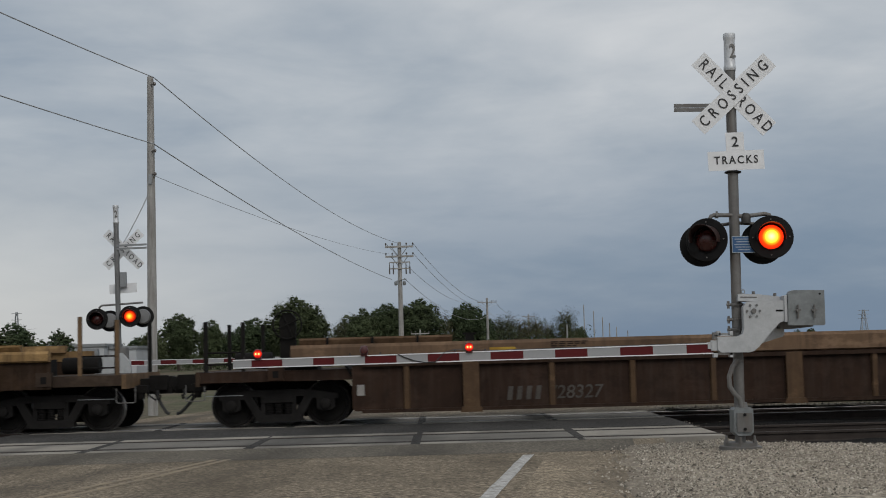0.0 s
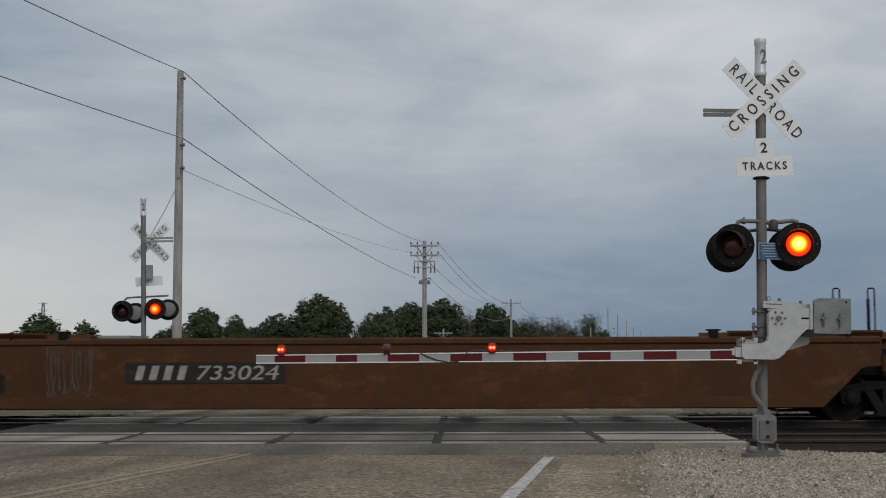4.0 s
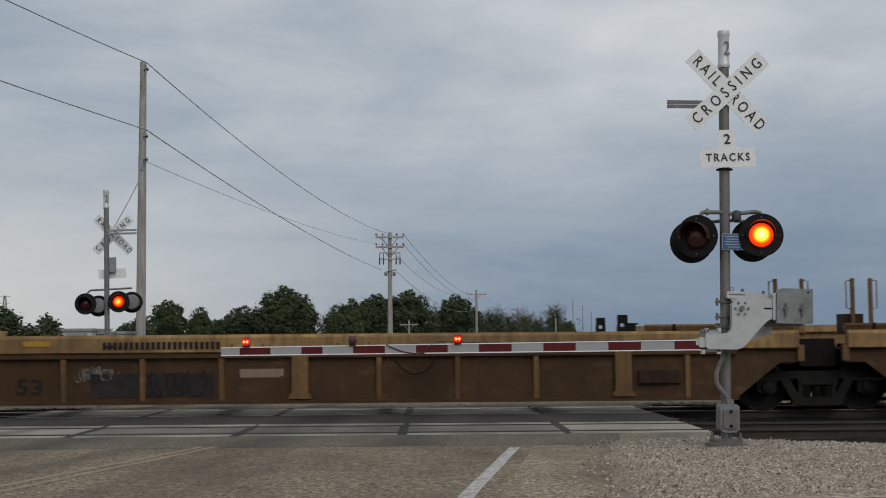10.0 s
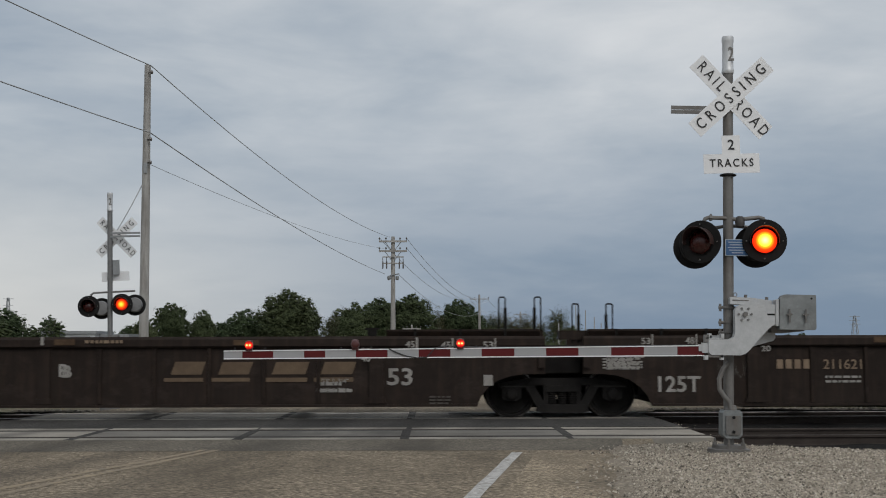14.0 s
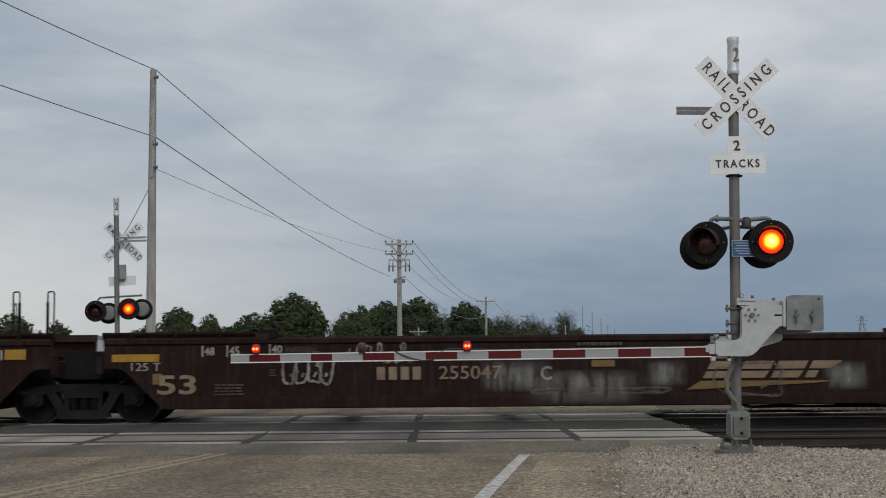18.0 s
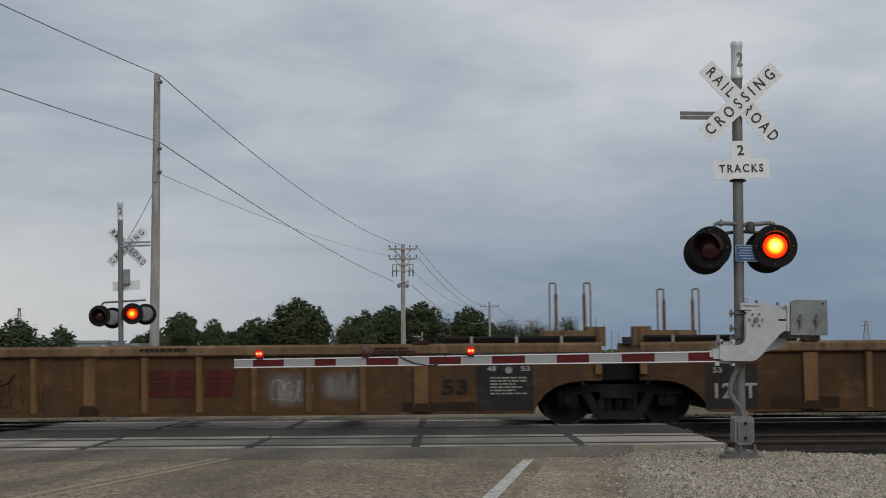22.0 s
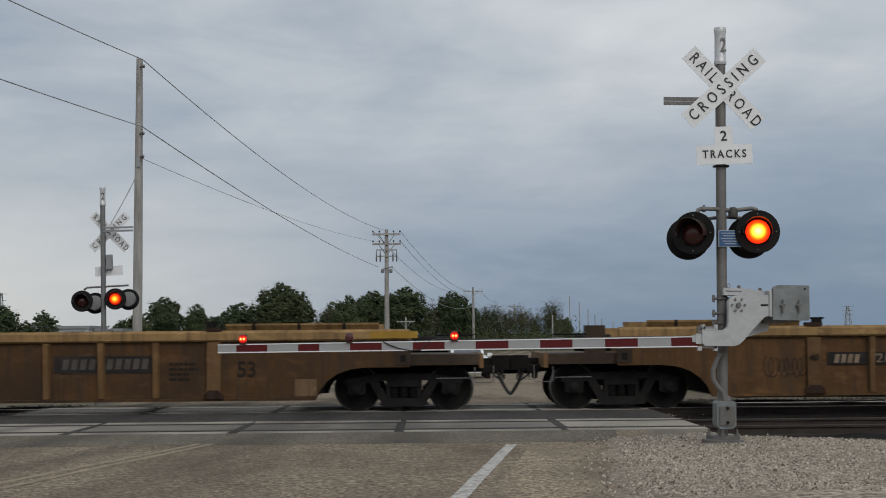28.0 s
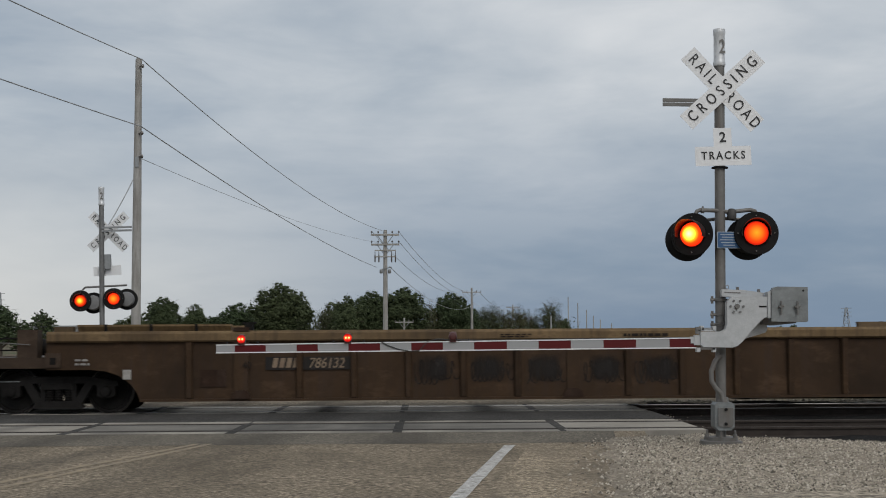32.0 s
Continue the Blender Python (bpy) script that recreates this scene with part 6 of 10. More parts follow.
def well_unit(car, x0, length, kind, mats, end_a, end_b, seed, ribs=None, posts=(), black_guides=False):
    """One well: side plates, top chords, ribs, floor, bulkheads and end decks, between bogies at x0 and x0 + length."""
    side, chord, trim = (M[k] for k in mats)
    rnd = random.Random(seed)
    L = length
    out = arch_outline(kind, L, end_a, end_b)
    bm = B()
    prism(bm, out, -1.47, -1.43)
    prism(bm, out, 1.43, 1.47)
    body = part("well_body", bm, side, car, "weathered steel well between the bogies", at=pose(x0, 0, 0))
    bm = B()
    for y in (-1.425, 1.125):
        box(bm, 1.7, L - 1.7, y, y + 0.30, 0.27, 0.33)
    part("floor_ledge", bm, M["under"], body, "ledges along the open bottom of the well")
    for k in range(6):
        bm = B()
        xx = 1.9 + (L - 3.8) * k / 5
        box(bm, xx - 0.2, xx + 0.2, -1.12, 1.12, 0.27, 0.36)
        part("cross_bearer", bm, M["under"], body)
    for xx in (1.75, L - 1.75):
        bm = B()
        s = -0.55 if xx < L / 2 else 0.55
        prism(bm, [(xx, 0.34), (xx + 0.05, 0.34), (xx + 0.05 + s, 1.25), (xx + s, 1.25)], -1.42, 1.42)
        part("bulkhead", bm, M["under"], body)
    za = 0.36 if end_a == "joint" else (-0.10 if kind == "rib" else 0.2)
    zb = 0.36 if end_b == "joint" else (-0.10 if kind == "rib" else 0.2)
    if kind == "rib":
        c0, c1 = 1.335, 1.54
        for s in (-1, 1):
            bm = B()
            prism(bm, [(s * 1.40, c0), (s * 1.53, c0), (s * 1.56, c0 + 0.03), (s * 1.56, c1 - 0.05), (s * 1.52, c1), (s * 1.40, c1)], za, L - zb, "yz")
            part("top_chord", bm, chord, body, "long top chord along the well")
        for s in (-1, 1):
            bm = B()
            box(bm, 1.62, L - 1.62, min(s * 1.475, s * 1.53), max(s * 1.475, s * 1.53), 0.235, 0.285)
            part("bottom_flange", bm, side, body)
    elif kind == "smooth":
        c1 = 1.58
        for s in (-1, 1):
            bm = B()
            prism(bm, [(s * 1.40, 1.46), (s * 1.475, 1.46), (s * 1.505, 1.49), (s * 1.505, 1.565), (s * 1.48, 1.60), (s * 1.40, 1.60)], za + 0.15, L - zb - 0.15, "yz")
            part("top_chord", bm, chord, body, "long top chord along the well")
            bm = B()
            prism(bm, [(s * 1.40, 0.27), (s * 1.475, 0.29), (s * 1.478, 0.42), (s * 1.475, 0.50), (s * 1.42, 0.50), (s * 1.40, 0.30)], 1.60, L - 1.60, "yz")
            part("bottom_edge", bm, side, body)
    else:
        c1 = 1.52
        for s in (-1, 1):
            bm = B()
            prism(bm, [(s * 1.38, 1.175), (s * 1.55, 1.175), (s * 1.585, 1.20), (s * 1.585, 1.46), (s * 1.54, 1.52), (s * 1.38, 1.52)], za + 0.1, L - zb - 0.1, "yz")
            part("top_chord", bm, chord, body, "deep yellow top chord along the well")
            bm = B()
            box(bm, 1.6, L - 1.6, min(s * 1.475, s * 1.555), max(s * 1.475, s * 1.555), 0.235, 0.30)
            part("bottom_flange", bm, side, body)
            bm = B()
            box(bm, 1.62, L - 1.62, min(s * 1.475, s * 1.56), max(s * 1.475, s * 1.56), 1.09, 1.165)
            part("upper_stringer", bm, side, body)
    # raised guide plates near both ends
    for a, b, e in ((0.45, 3.3, end_a), (L - 3.3, L - 0.45, end_b)):
        for s in (-1, 1):
            bm = B()
            prism(bm, [(s * 1.30, c1 - 0.02), (s * 1.42, c1 - 0.02), (s * 1.50, c1 + 0.09), (s * 1.50, c1 + 0.125), (s * 1.34, c1 + 0.125)], a, b, "yz")
            black = black_guides and e == "joint"
            g = part("guide_plate", bm, M["panel_black"] if black else chord if kind != "smooth" else side, body, "raised container guide plate")
            for k in range(3):
                bm = B()
                xx = a + (b - a) * (k + 0.6) / 3.4
                box(bm, xx, xx + 0.05, min(s * 1.44, s * 1.515), max(s * 1.44, s * 1.515), c1 + 0.0, c1 + 0.13)
                part("guide_lug", bm, M["letter_white"] if black else M["under"], g)
        xx = b + 0.25 if a < L / 2 else a - 0.35
        bm = B()
        box(bm, xx, xx + 0.16, -1.52, -1.36, c1 + 0.003, c1 + 0.14)
        box(bm, xx - 0.05, xx + 0.21, -1.50, -1.38, c1 + 0.125, c1 + 0.155)
        part("lock_lug", bm, M["under"], body, "dark container lock on the chord", bevel=0.01)
    # ribs on both sides
    if ribs:
        xs, w, z0, z1, dep = ribs
        key = ("rib", w, z0, z1, dep)
        if key not in CACHE:
            bm = B()
            b0 = 1.475
            v = [(-w / 2, -b0, z0), (w / 2, -b0, z0), (w / 2, -b0, z1), (-w / 2, -b0, z1),
                 (-w * 0.32, -b0 - dep * 0.45, z0), (w * 0.32, -b0 - dep * 0.45, z0), (w * 0.36, -b0 - dep, z1), (-w * 0.36, -b0 - dep, z1)]
            vs = [bm.verts.new(p) for p in v]
            for f in ((4, 5, 6, 7), (0, 4, 7, 3), (5, 1, 2, 6), (0, 1, 5, 4), (7, 6, 2, 3)):
                bm.faces.new([vs[i] for i in f])
            CACHE[key] = done(bm)
            CACHE[key].materials.append(None)
        for x in xs:
            for r, xx in ((0, x), (180, x)):
                ob = new("rib", CACHE[key])
                ob.parent = body
                ob.matrix_basis = pose(xx, 0, 0, 0, 0, r)
                ob.material_slots[0].link = "OBJECT"
                ob.material_slots[0].material = trim
    for xx, w, z0, z1, dep in posts:
        bm = B()
        prism(bm, [(xx - w / 2, z0), (xx + w / 2, z0), (xx + w / 2, z1), (xx - w / 2, z1)], -1.48 - dep, -1.476)
        prism(bm, [(xx - w * 0.7, z0 - 0.04), (xx + w * 0.7, z0 - 0.04), (xx + w * 0.6, z0 + 0.06), (xx - w * 0.6, z0 + 0.06)], -1.50 - dep, -1.474)
        post = part("side_post", bm, trim, body, "wide side post", bevel=0.008)
        if kind == "rib" and trim is not M["dark_brown"]:
            bm = B()
            prism(bm, [(xx - 0.19, z0 - 0.06), (xx + 0.19, z0 - 0.06), (xx + 0.17, z0 + 0.03), (xx + 0.09, z0 + 0.10), (xx - 0.09, z0 + 0.10), (xx - 0.17, z0 + 0.03)], -1.53 - dep, -1.50 - dep)
            part("post_foot", bm, M["brown"], post)
            if abs(xx - L / 2) > 1:
                bm = B()
                box(bm, xx - 0.15, xx + 0.15, -1.56, -1.40, 1.53, 1.60)
                part("post_cap", bm, M["brown"], post)
    return body


def end_deck(car, x, sgn, code, mats, wheel=False, seed=0):
    """The platform over a coupler-end bogie; sgn points outwards."""
    side, chord, trim = (M[k] for k in mats)
    rnd = random.Random(seed)

    def bx(bm, a, b, *r):
        box(bm, x + min(sgn * a, sgn * b), x + max(sgn * a, sgn * b), *r)
    bm = B()
    bx(bm, -1.52, 1.42, -1.38, 1.38, 0.86, 1.06)
    deck = part("end_deck", bm, side if code in "AFGI" else M["deck_grime"], car, "steel end platform above the bogie", bevel=0.015)
    bm = B()
    bx(bm, -0.6, 1.95, -0.32, 0.32, 0.70, 0.96)
    part("draft_sill", bm, M["under"], deck, bevel=0.02)
    bm = B()
    bx(bm, 1.42, 1.50, -1.40, 1.40, 0.80, 1.07)
    part("end_beam", bm, trim, deck, bevel=0.01)
    bm = B()
    bx(bm, 1.90, 2.10, -0.16, 0.16, 0.72, 1.00)
    prism(bm, [(x + sgn * 2.0, 0.70), (x + sgn * 2.18, 0.74), (x + sgn * 2.18, 0.97), (x + sgn * 2.0, 1.0)], -0.20, 0.10)
    coupler = part("coupler", bm, M["bogie_iron"], deck, bevel=0.02)
    bm = B()
    bx(bm, 1.62, 2.12, -0.30, 0.30, 0.66, 0.80)
    bx(bm, 1.70, 2.05, -0.40, -0.25, 0.74, 1.02)
    part("draft_casting", bm, M["under"], coupler, bevel=0.03)
    bm = B()
    tube(bm, [(x + sgn * a, -0.5, z) for a, z in ((1.45, 0.86), (1.60, 0.80), (1.85, 0.70), (1.95, 0.62), (1.92, 0.55))], 0.014, 6)
    part("uncoupling_lever", bm, M["under"], coupler)
    for k in range(3):
        bm = B()
        xx = x + sgn * (1.55 + 0.16 * k)
        rod(bm, (xx, -0.6, 0.86), (xx, -0.6, 0.64 - 0.05 * (k % 2)), 0.012, seg=6)
        part("hanger", bm, M["under"], coupler)
    bm = B()
    wide = 0.16 if code in "CDAB" else 0.0
    tube(bm, [(x + sgn * (a - wide * (2.08 - a) / 0.28), -0.35, z) for a, z in ((1.80, 0.78), (1.83, 0.66), (1.90, 0.50), (1.98, 0.36), (2.03, 0.29), (2.08, 0.27))], 0.032, 8)
    part("air_hose", bm, M["rubber"], deck, "black rubber air hose")
    bm = B()
    tube(bm, [(x + sgn * a, -0.55, z) for a, z in ((1.62, 0.80), (1.66, 0.72), (1.76, 0.62), (1.86, 0.55), (1.90, 0.60), (1.90, 0.74))], 0.020, 6)
    part("hose_loop", bm, M["rubber"], deck, "short black hose loop")
    bm = B()
    bx(bm, 1.50, 1.74, -0.72, -0.5, 0.70, 0.84)
    bx(bm, 1.56, 1.66, -0.70, -0.55, 0.58, 0.72)
    part("angle_cock", bm, M["under"], deck, bevel=0.02)
    bm = B()
    tube(bm, [(x + sgn * a, -1.42, z) for a, z in ((1.33, 0.82), (1.33, 0.56), (1.35, 0.54), (1.66, 0.54), (1.68, 0.56), (1.68, 0.84))], 0.010, 6)
    part("step_iron", bm, M["mast"], deck, "thin bent step iron")
    bm = B()
    rod(bm, (x + sgn * 0.62, -1.45, 0.62), (x + sgn * 1.30, -1.45, 0.62), 0.006, seg=6)
    part("grab_iron", bm, M["galv"], deck)
    for a in ((0.62, 1.32) if code not in "CJKL" else ()):
        h = 2.08 + rnd.uniform(-0.1, 0.12)
        bm = B()
        box(bm, x + sgn * a - 0.035, x + sgn * a + 0.035, -1.34, -1.27, 1.06, h)
        part("end_post", bm, trim if code in "UH" else M["under"], deck, "upright post on the end platform", bevel=0.008)
        bm = B()
        box(bm, x + sgn * a - 0.035, x + sgn * a + 0.035, 1.27, 1.34, 1.06, h)
        part("end_post", bm, M["under"], deck, "upright post on the end platform", bevel=0.008)
    bm = B()
    y = -1.30
    rod(bm, (x + sgn * 0.62, y, 1.42), (x + sgn * 1.32, y, 1.42), 0.016, seg=6)
    rod(bm, (x + sgn * 0.62, y, 1.20), (x + sgn * 1.32, y, 1.20), 0.016, seg=6)
    part("handrail", bm, M["under"], deck)
    bm = B()
    bx(bm, -0.75, -0.15, -1.1, -0.2, 1.06, 1.38)
    part("brake_cylinder_box", bm, M["under"], deck, bevel=0.02)
    bm = B()
    rod(bm, (x + sgn * 0.15, -0.75, 1.25), (x + sgn * 0.85, -0.75, 1.25), 0.16, seg=14)
    part("air_reservoir", bm, M["under"], deck, smooth=40)
    bm = B()
    bx(bm, -0.15, 0.14, -1.50, -1.37, 0.88, 1.14)
    pad = part("jacking_pad", bm, M["deck_grime"] if code not in "ABFGI" else side, deck, bevel=0.012)
    bm = B()
    bx(bm, -0.06, 0.05, -1.504, -1.50, 0.93, 1.06)
    part("pocket", bm, M["under"], pad, "dark square pocket")
    if code in "KL":
        bm = B()
        bx(bm, 0.33, 0.70, -1.36, -1.05, 1.06, 1.58)
        part("end_box", bm, M["deck_grime"], deck, "grimy box on the end platform", bevel=0.02)
        bm = B()
        bx(bm, -0.37, -0.02, -1.50, -1.30, 1.535, 1.63)
        part("chord_block", bm, chord, deck, bevel=0.015)
        bm = B()
        rod(bm, (x + sgn * 0.45, -1.40, 1.30), (x + sgn * 1.30, -1.40, 1.36), 0.010, seg=6)
        part("grab_iron", bm, M["mast"], deck)
    if code == "K" and sgn > 0:     # hand brake with its wheel turned to the coupler
        bm = B()
        bx(bm, 1.43, 1.70, -0.95, -0.55, 1.06, 1.80)
        part("brake_housing", bm, M["under"], deck, bevel=0.04)
        bm = B()
        ring = [(x + 1.80, -0.75 + 0.27 * math.cos(math.pi * i / 10), 1.70 + 0.27 * math.sin(math.pi * i / 10)) for i in range(21)]
        tube(bm, ring, 0.020, 6)
        for i in range(4):
            a = i * math.pi / 2 + 0.4
            rod(bm, (x + 1.78, -0.75, 1.70), (x + 1.80, -0.75 + 0.27 * math.cos(a), 1.70 + 0.27 * math.sin(a)), 0.012, seg=5)
        rod(bm, (x + 1.68, -0.75, 1.70), (x + 1.80, -0.75, 1.70), 0.03, seg=8)
        part("hand_brake_wheel", bm, M["under"], deck, "dark hand brake wheel")
        bm = B()
        tube(bm, [(x + 1.33, -0.9, 1.06), (x + 1.33, -0.9, 1.81), (x + 1.43, -0.9, 1.82), (x + 1.45, -0.9, 1.74)], 0.016, 6)
        part("rail_loop", bm, M["under"], deck)
    if wheel:
        bm = B()
        cx, cz = x - sgn * 0.2, 1.92
        n = 20
        ring = [(cx + 0.27 * math.cos(2 * math.pi * i / n), -1.2, cz + 0.27 * math.sin(2 * math.pi * i / n)) for i in range(n + 1)]
        tube(bm, ring, 0.016, 6)
        for i in range(4):
            a = i * math.pi / 2 + 0.4
            rod(bm, (cx, -1.2, cz), (cx + 0.27 * math.cos(a), -1.2, cz + 0.27 * math.sin(a)), 0.012, seg=5)
        part("hand_brake_wheel", bm, M["under"], deck, "dark hand brake wheel")
        bm = B()
        prism(bm, [(cx - 0.15, 1.06), (cx + 0.15, 1.06), (cx + 0.15, 2.05), (cx + 0.08, 2.14), (cx - 0.08, 2.14), (cx - 0.15, 2.05)], -1.16, -1.02)
        part("brake_housing", bm, M["under"], deck, bevel=0.015)
    return deck


# where the handholds and end boxes stand over the shared bogies
HOOPS = {"K": (-1.11, -0.57, 0.06, 0.52), "F": (-1.08, -0.53, 0.30, 0.82), "D": (-0.80, -0.30, 0.66, 1.00)}
BOX_ENDS = {"K": ((-1.02, -0.38), (-0.08, 0.54)), "F": ((-1.02, -0.38), (-0.08, 0.54)), "D": ((-1.20, -0.28), (0.53, 1.45))}


def joint_gear(car, x, mats, tall=0, boxes=True, seed=0, low=False, code=""):
    """What stands over a shared bogie: side boxes, hoops and the dark articulation between two wells."""
    side, chord, trim = (M[k] for k in mats)
    rnd = random.Random(seed)
    bm = B()
    box(bm, x - 0.9, x + 0.9, -0.55, 0.55, 0.72, 1.05)
    j = part("articulation", bm, M["under"], car, "dark articulated joint between two wells", bevel=0.02)
    bm = B()
    box(bm, x - 0.34, x + 0.34, -1.15, 1.15, 0.84, 1.36)
    part("joint_block", bm, M["under"], j, bevel=0.03)
    # these sills are dark boxes added so the gap beside the bogie reads black
    bm = B()
    box(bm, x - 1.38, x + 1.38, -0.92, 0.92, 0.86, 1.17)
    part("end_sill", bm, M["under"], j, bevel=0.02)
    bm = B()
    box(bm, x - 1.55, x - 0.30, -0.35, 0.35, 0.40, 0.86)
    box(bm, x + 0.30, x + 1.55, -0.35, 0.35, 0.40, 0.86)
    part("centre_sill", bm, M["under"], j)
    if low:     # low gear where the wells stop short of the bogie
        for s in (-1, 1):
            bm = B()
            box(bm, x + s * 0.85 - 0.55, x + s * 0.85 + 0.55, -1.30, -0.95, 1.18, 1.40)
            part("end_box", bm, M["under"], j, bevel=0.02)
            bm = B()
            rod(bm, (x + s * 0.2, -1.2, 1.52), (x + s * 1.5, -1.2, 1.52), 0.014, seg=6)
            for k in range(3):
                rod(bm, (x + s * (0.25 + 0.55 * k), -1.2, 1.2), (x + s * (0.25 + 0.55 * k), -1.2, 1.52), 0.014, seg=6)
            part("handrail", bm, M["under"], j)
    for s in (-1, 1):
        if boxes and not low:
            bm = B()
            a, b = BOX_ENDS.get(code, ((-1.45, -0.50), (0.50, 1.45)))[s > 0]
            box(bm, x + a, x + b, -1.36, -1.0, 1.47, {"K": 1.64, "F": 1.64, "D": 1.59}.get(code, 1.76))
            part("end_box", bm, chord, j, "boxy end guide", bevel=0.02)
            if code == "D":
                bm = B()
                box(bm, x + (-1.05 if s < 0 else 0.50), x + (-0.25 if s < 0 else 0.88), -1.2, -0.8, 1.45, 1.82)
                part("gear_box", bm, M["brown"], j, "dark box behind the end guide", bevel=0.02)
            if code not in "KFD":
                bm = B()
                a, b = (x + s * 0.26, x + s * 0.60)
                box(bm, min(a, b), max(a, b), -1.37, -1.05, 1.47, 1.835)
                part("guide_horn", bm, chord, j, bevel=0.02)
        bm = B()
        box(bm, x + s * 0.42 - 0.06, x + s * 0.42 + 0.06, -1.55, -1.44, 0.95, 1.25)
        part("jacking_pad", bm, trim, j, bevel=0.01)
        bm = B()
        rod(bm, (x + s * 0.55, -1.47, 0.60), (x + s * 1.15, -1.47, 0.60), 0.009, seg=6)
        part("grab_iron", bm, M["under"], j)
    for k in range(tall):
        xx = x + HOOPS.get(code, (-1.17, -0.64, 0.86, 1.40))[k]
        h = (2.49, 2.49, 2.49 if code == "D" else 2.36, 2.49 if code == "D" else 2.36)[k] + {"H": 0.17, "F": -0.22}.get(code, 0.0)
        bm = B()
        d = 0.12 if k % 2 == 0 else -0.12
        if code in "JKD":    # a stout dark post with a bent bar along its upper half
            box(bm, xx - 0.033, xx + 0.033, -1.31, -1.25, 1.4, h)
            tube(bm, [(xx, -1.28, h - 0.03), (xx - d, -1.28, h - 0.05), (xx - d, -1.28, h - 0.56), (xx, -1.28, h - 0.58)], 0.012, 6)
        else:
            rod(bm, (xx, -1.28, 1.4), (xx, -1.28, h - 0.20), 0.03, seg=6)
            tube(bm, [(xx, -1.28, h - 0.3), (xx, -1.28, h - 0.02), (xx - d * 0.15, -1.28, h), (xx - d * 0.85, -1.28, h), (xx - d, -1.28, h - 0.02), (xx - d, -1.28, 1.4)], 0.015, 6)
        part("grab_hoop", bm, trim if code in "HD" else M["under"], j, "tall hooped handhold")
    return j


# place of every bogie along the train, car by car (a step of about 4 m is a coupling)
CONSIST = [
    ("U", "rib", ("brown_mid", "yellow", "tan_light"), [-26.7, -7.42], "brown and yellow steel well car, heavily weathered"),
    ("A", "open", ("brown", "tan_pink", "tan_post"), [-3.12, 16.15, 35.35, 54.72], "three-part well car with yellow chord and dark brown sides"),
    ("B", "smooth", ("orange", "orange", "rust"), [58.75, 78.1, 97.45, 116.66], "smooth orange-brown three-part well car covered in graffiti"),
    ("C", "rib", ("brown_mid", "chord_dun", "rib_brown"), [120.92, 139.94], "ribbed brown well car with yellow patches and grey graffiti"),
    ("D", "deep", ("brown_warm", "yellow", "tan_rib"), [144.05, 163.37, 182.85, 202.25], "three-part well car with yellow chord and brown ribbed sides"),
    ("E", "rib", ("brown_mid", "chord_dun", "rib_brown"), [206.3, 225.45], "dull dark brown ribbed well car"),
    ("F", "rib", ("dark_brown", "dark_brown", "dark_brown"), [229.6, 248.9, 268.3, 287.7], "dark brown ribbed three-part well car with white stencils"),
    ("G", "smooth", ("oxide", "oxide", "oxide"), [291.9, 311.1, 330.45, 349.75], "smooth oxide-brown three-part well car with cream emblem"),
    ("H", "rib", ("tan", "tan_light", "tan_rib"), [354.0, 373.2, 392.95, 412.3], "tan ribbed three-part well car with faded stencils"),
    ("I", "smooth", ("rust", "rust", "rust"), [416.4, 435.5], "smooth rusty brown well car covered in pale graffiti"),
    ("J", "rib", ("tan_brown", "yellow", "tan_rib"), [439.65, 459.1, 478.5, 497.83], "tan ribbed three-part well car, dusty and streaked"),
    ("K", "rib", ("tan_gold", "yellow", "tan_rib"), [501.95, 521.35, 540.92, 560.3], "tan ribbed three-part well car with black end panels"),
    ("L", "rib", ("brown_worn", "chord_dun", "brown_worn"), [564.4, 583.7], "brown ribbed well car with dark scribbles"),
]
BODIES = {}
STOPS = {("A", 0): (6.0,), ("A", 2): (-6.0,), ("D", 1): (6.0,)}


def container_stop(body, x):
    """A pair of upright dark stops with a square hole, one on each chord."""
    for y in (-1.50, 1.50):
        bm = B()
        box(bm, x - 0.10, x + 0.10, y - 0.03, y + 0.03, 1.48, 1.60)
        box(bm, x - 0.09, x + 0.10, y - 0.03, y + 0.03, 1.67, 1.83)
        box(bm, x - 0.095, x - 0.04, y - 0.03, y + 0.03, 1.60, 1.67)
        box(bm, x + 0.04, x + 0.10, y - 0.03, y + 0.03, 1.60, 1.67)
        part("container_stop", bm, M["under"], body, "dark upright stop with a square hole")



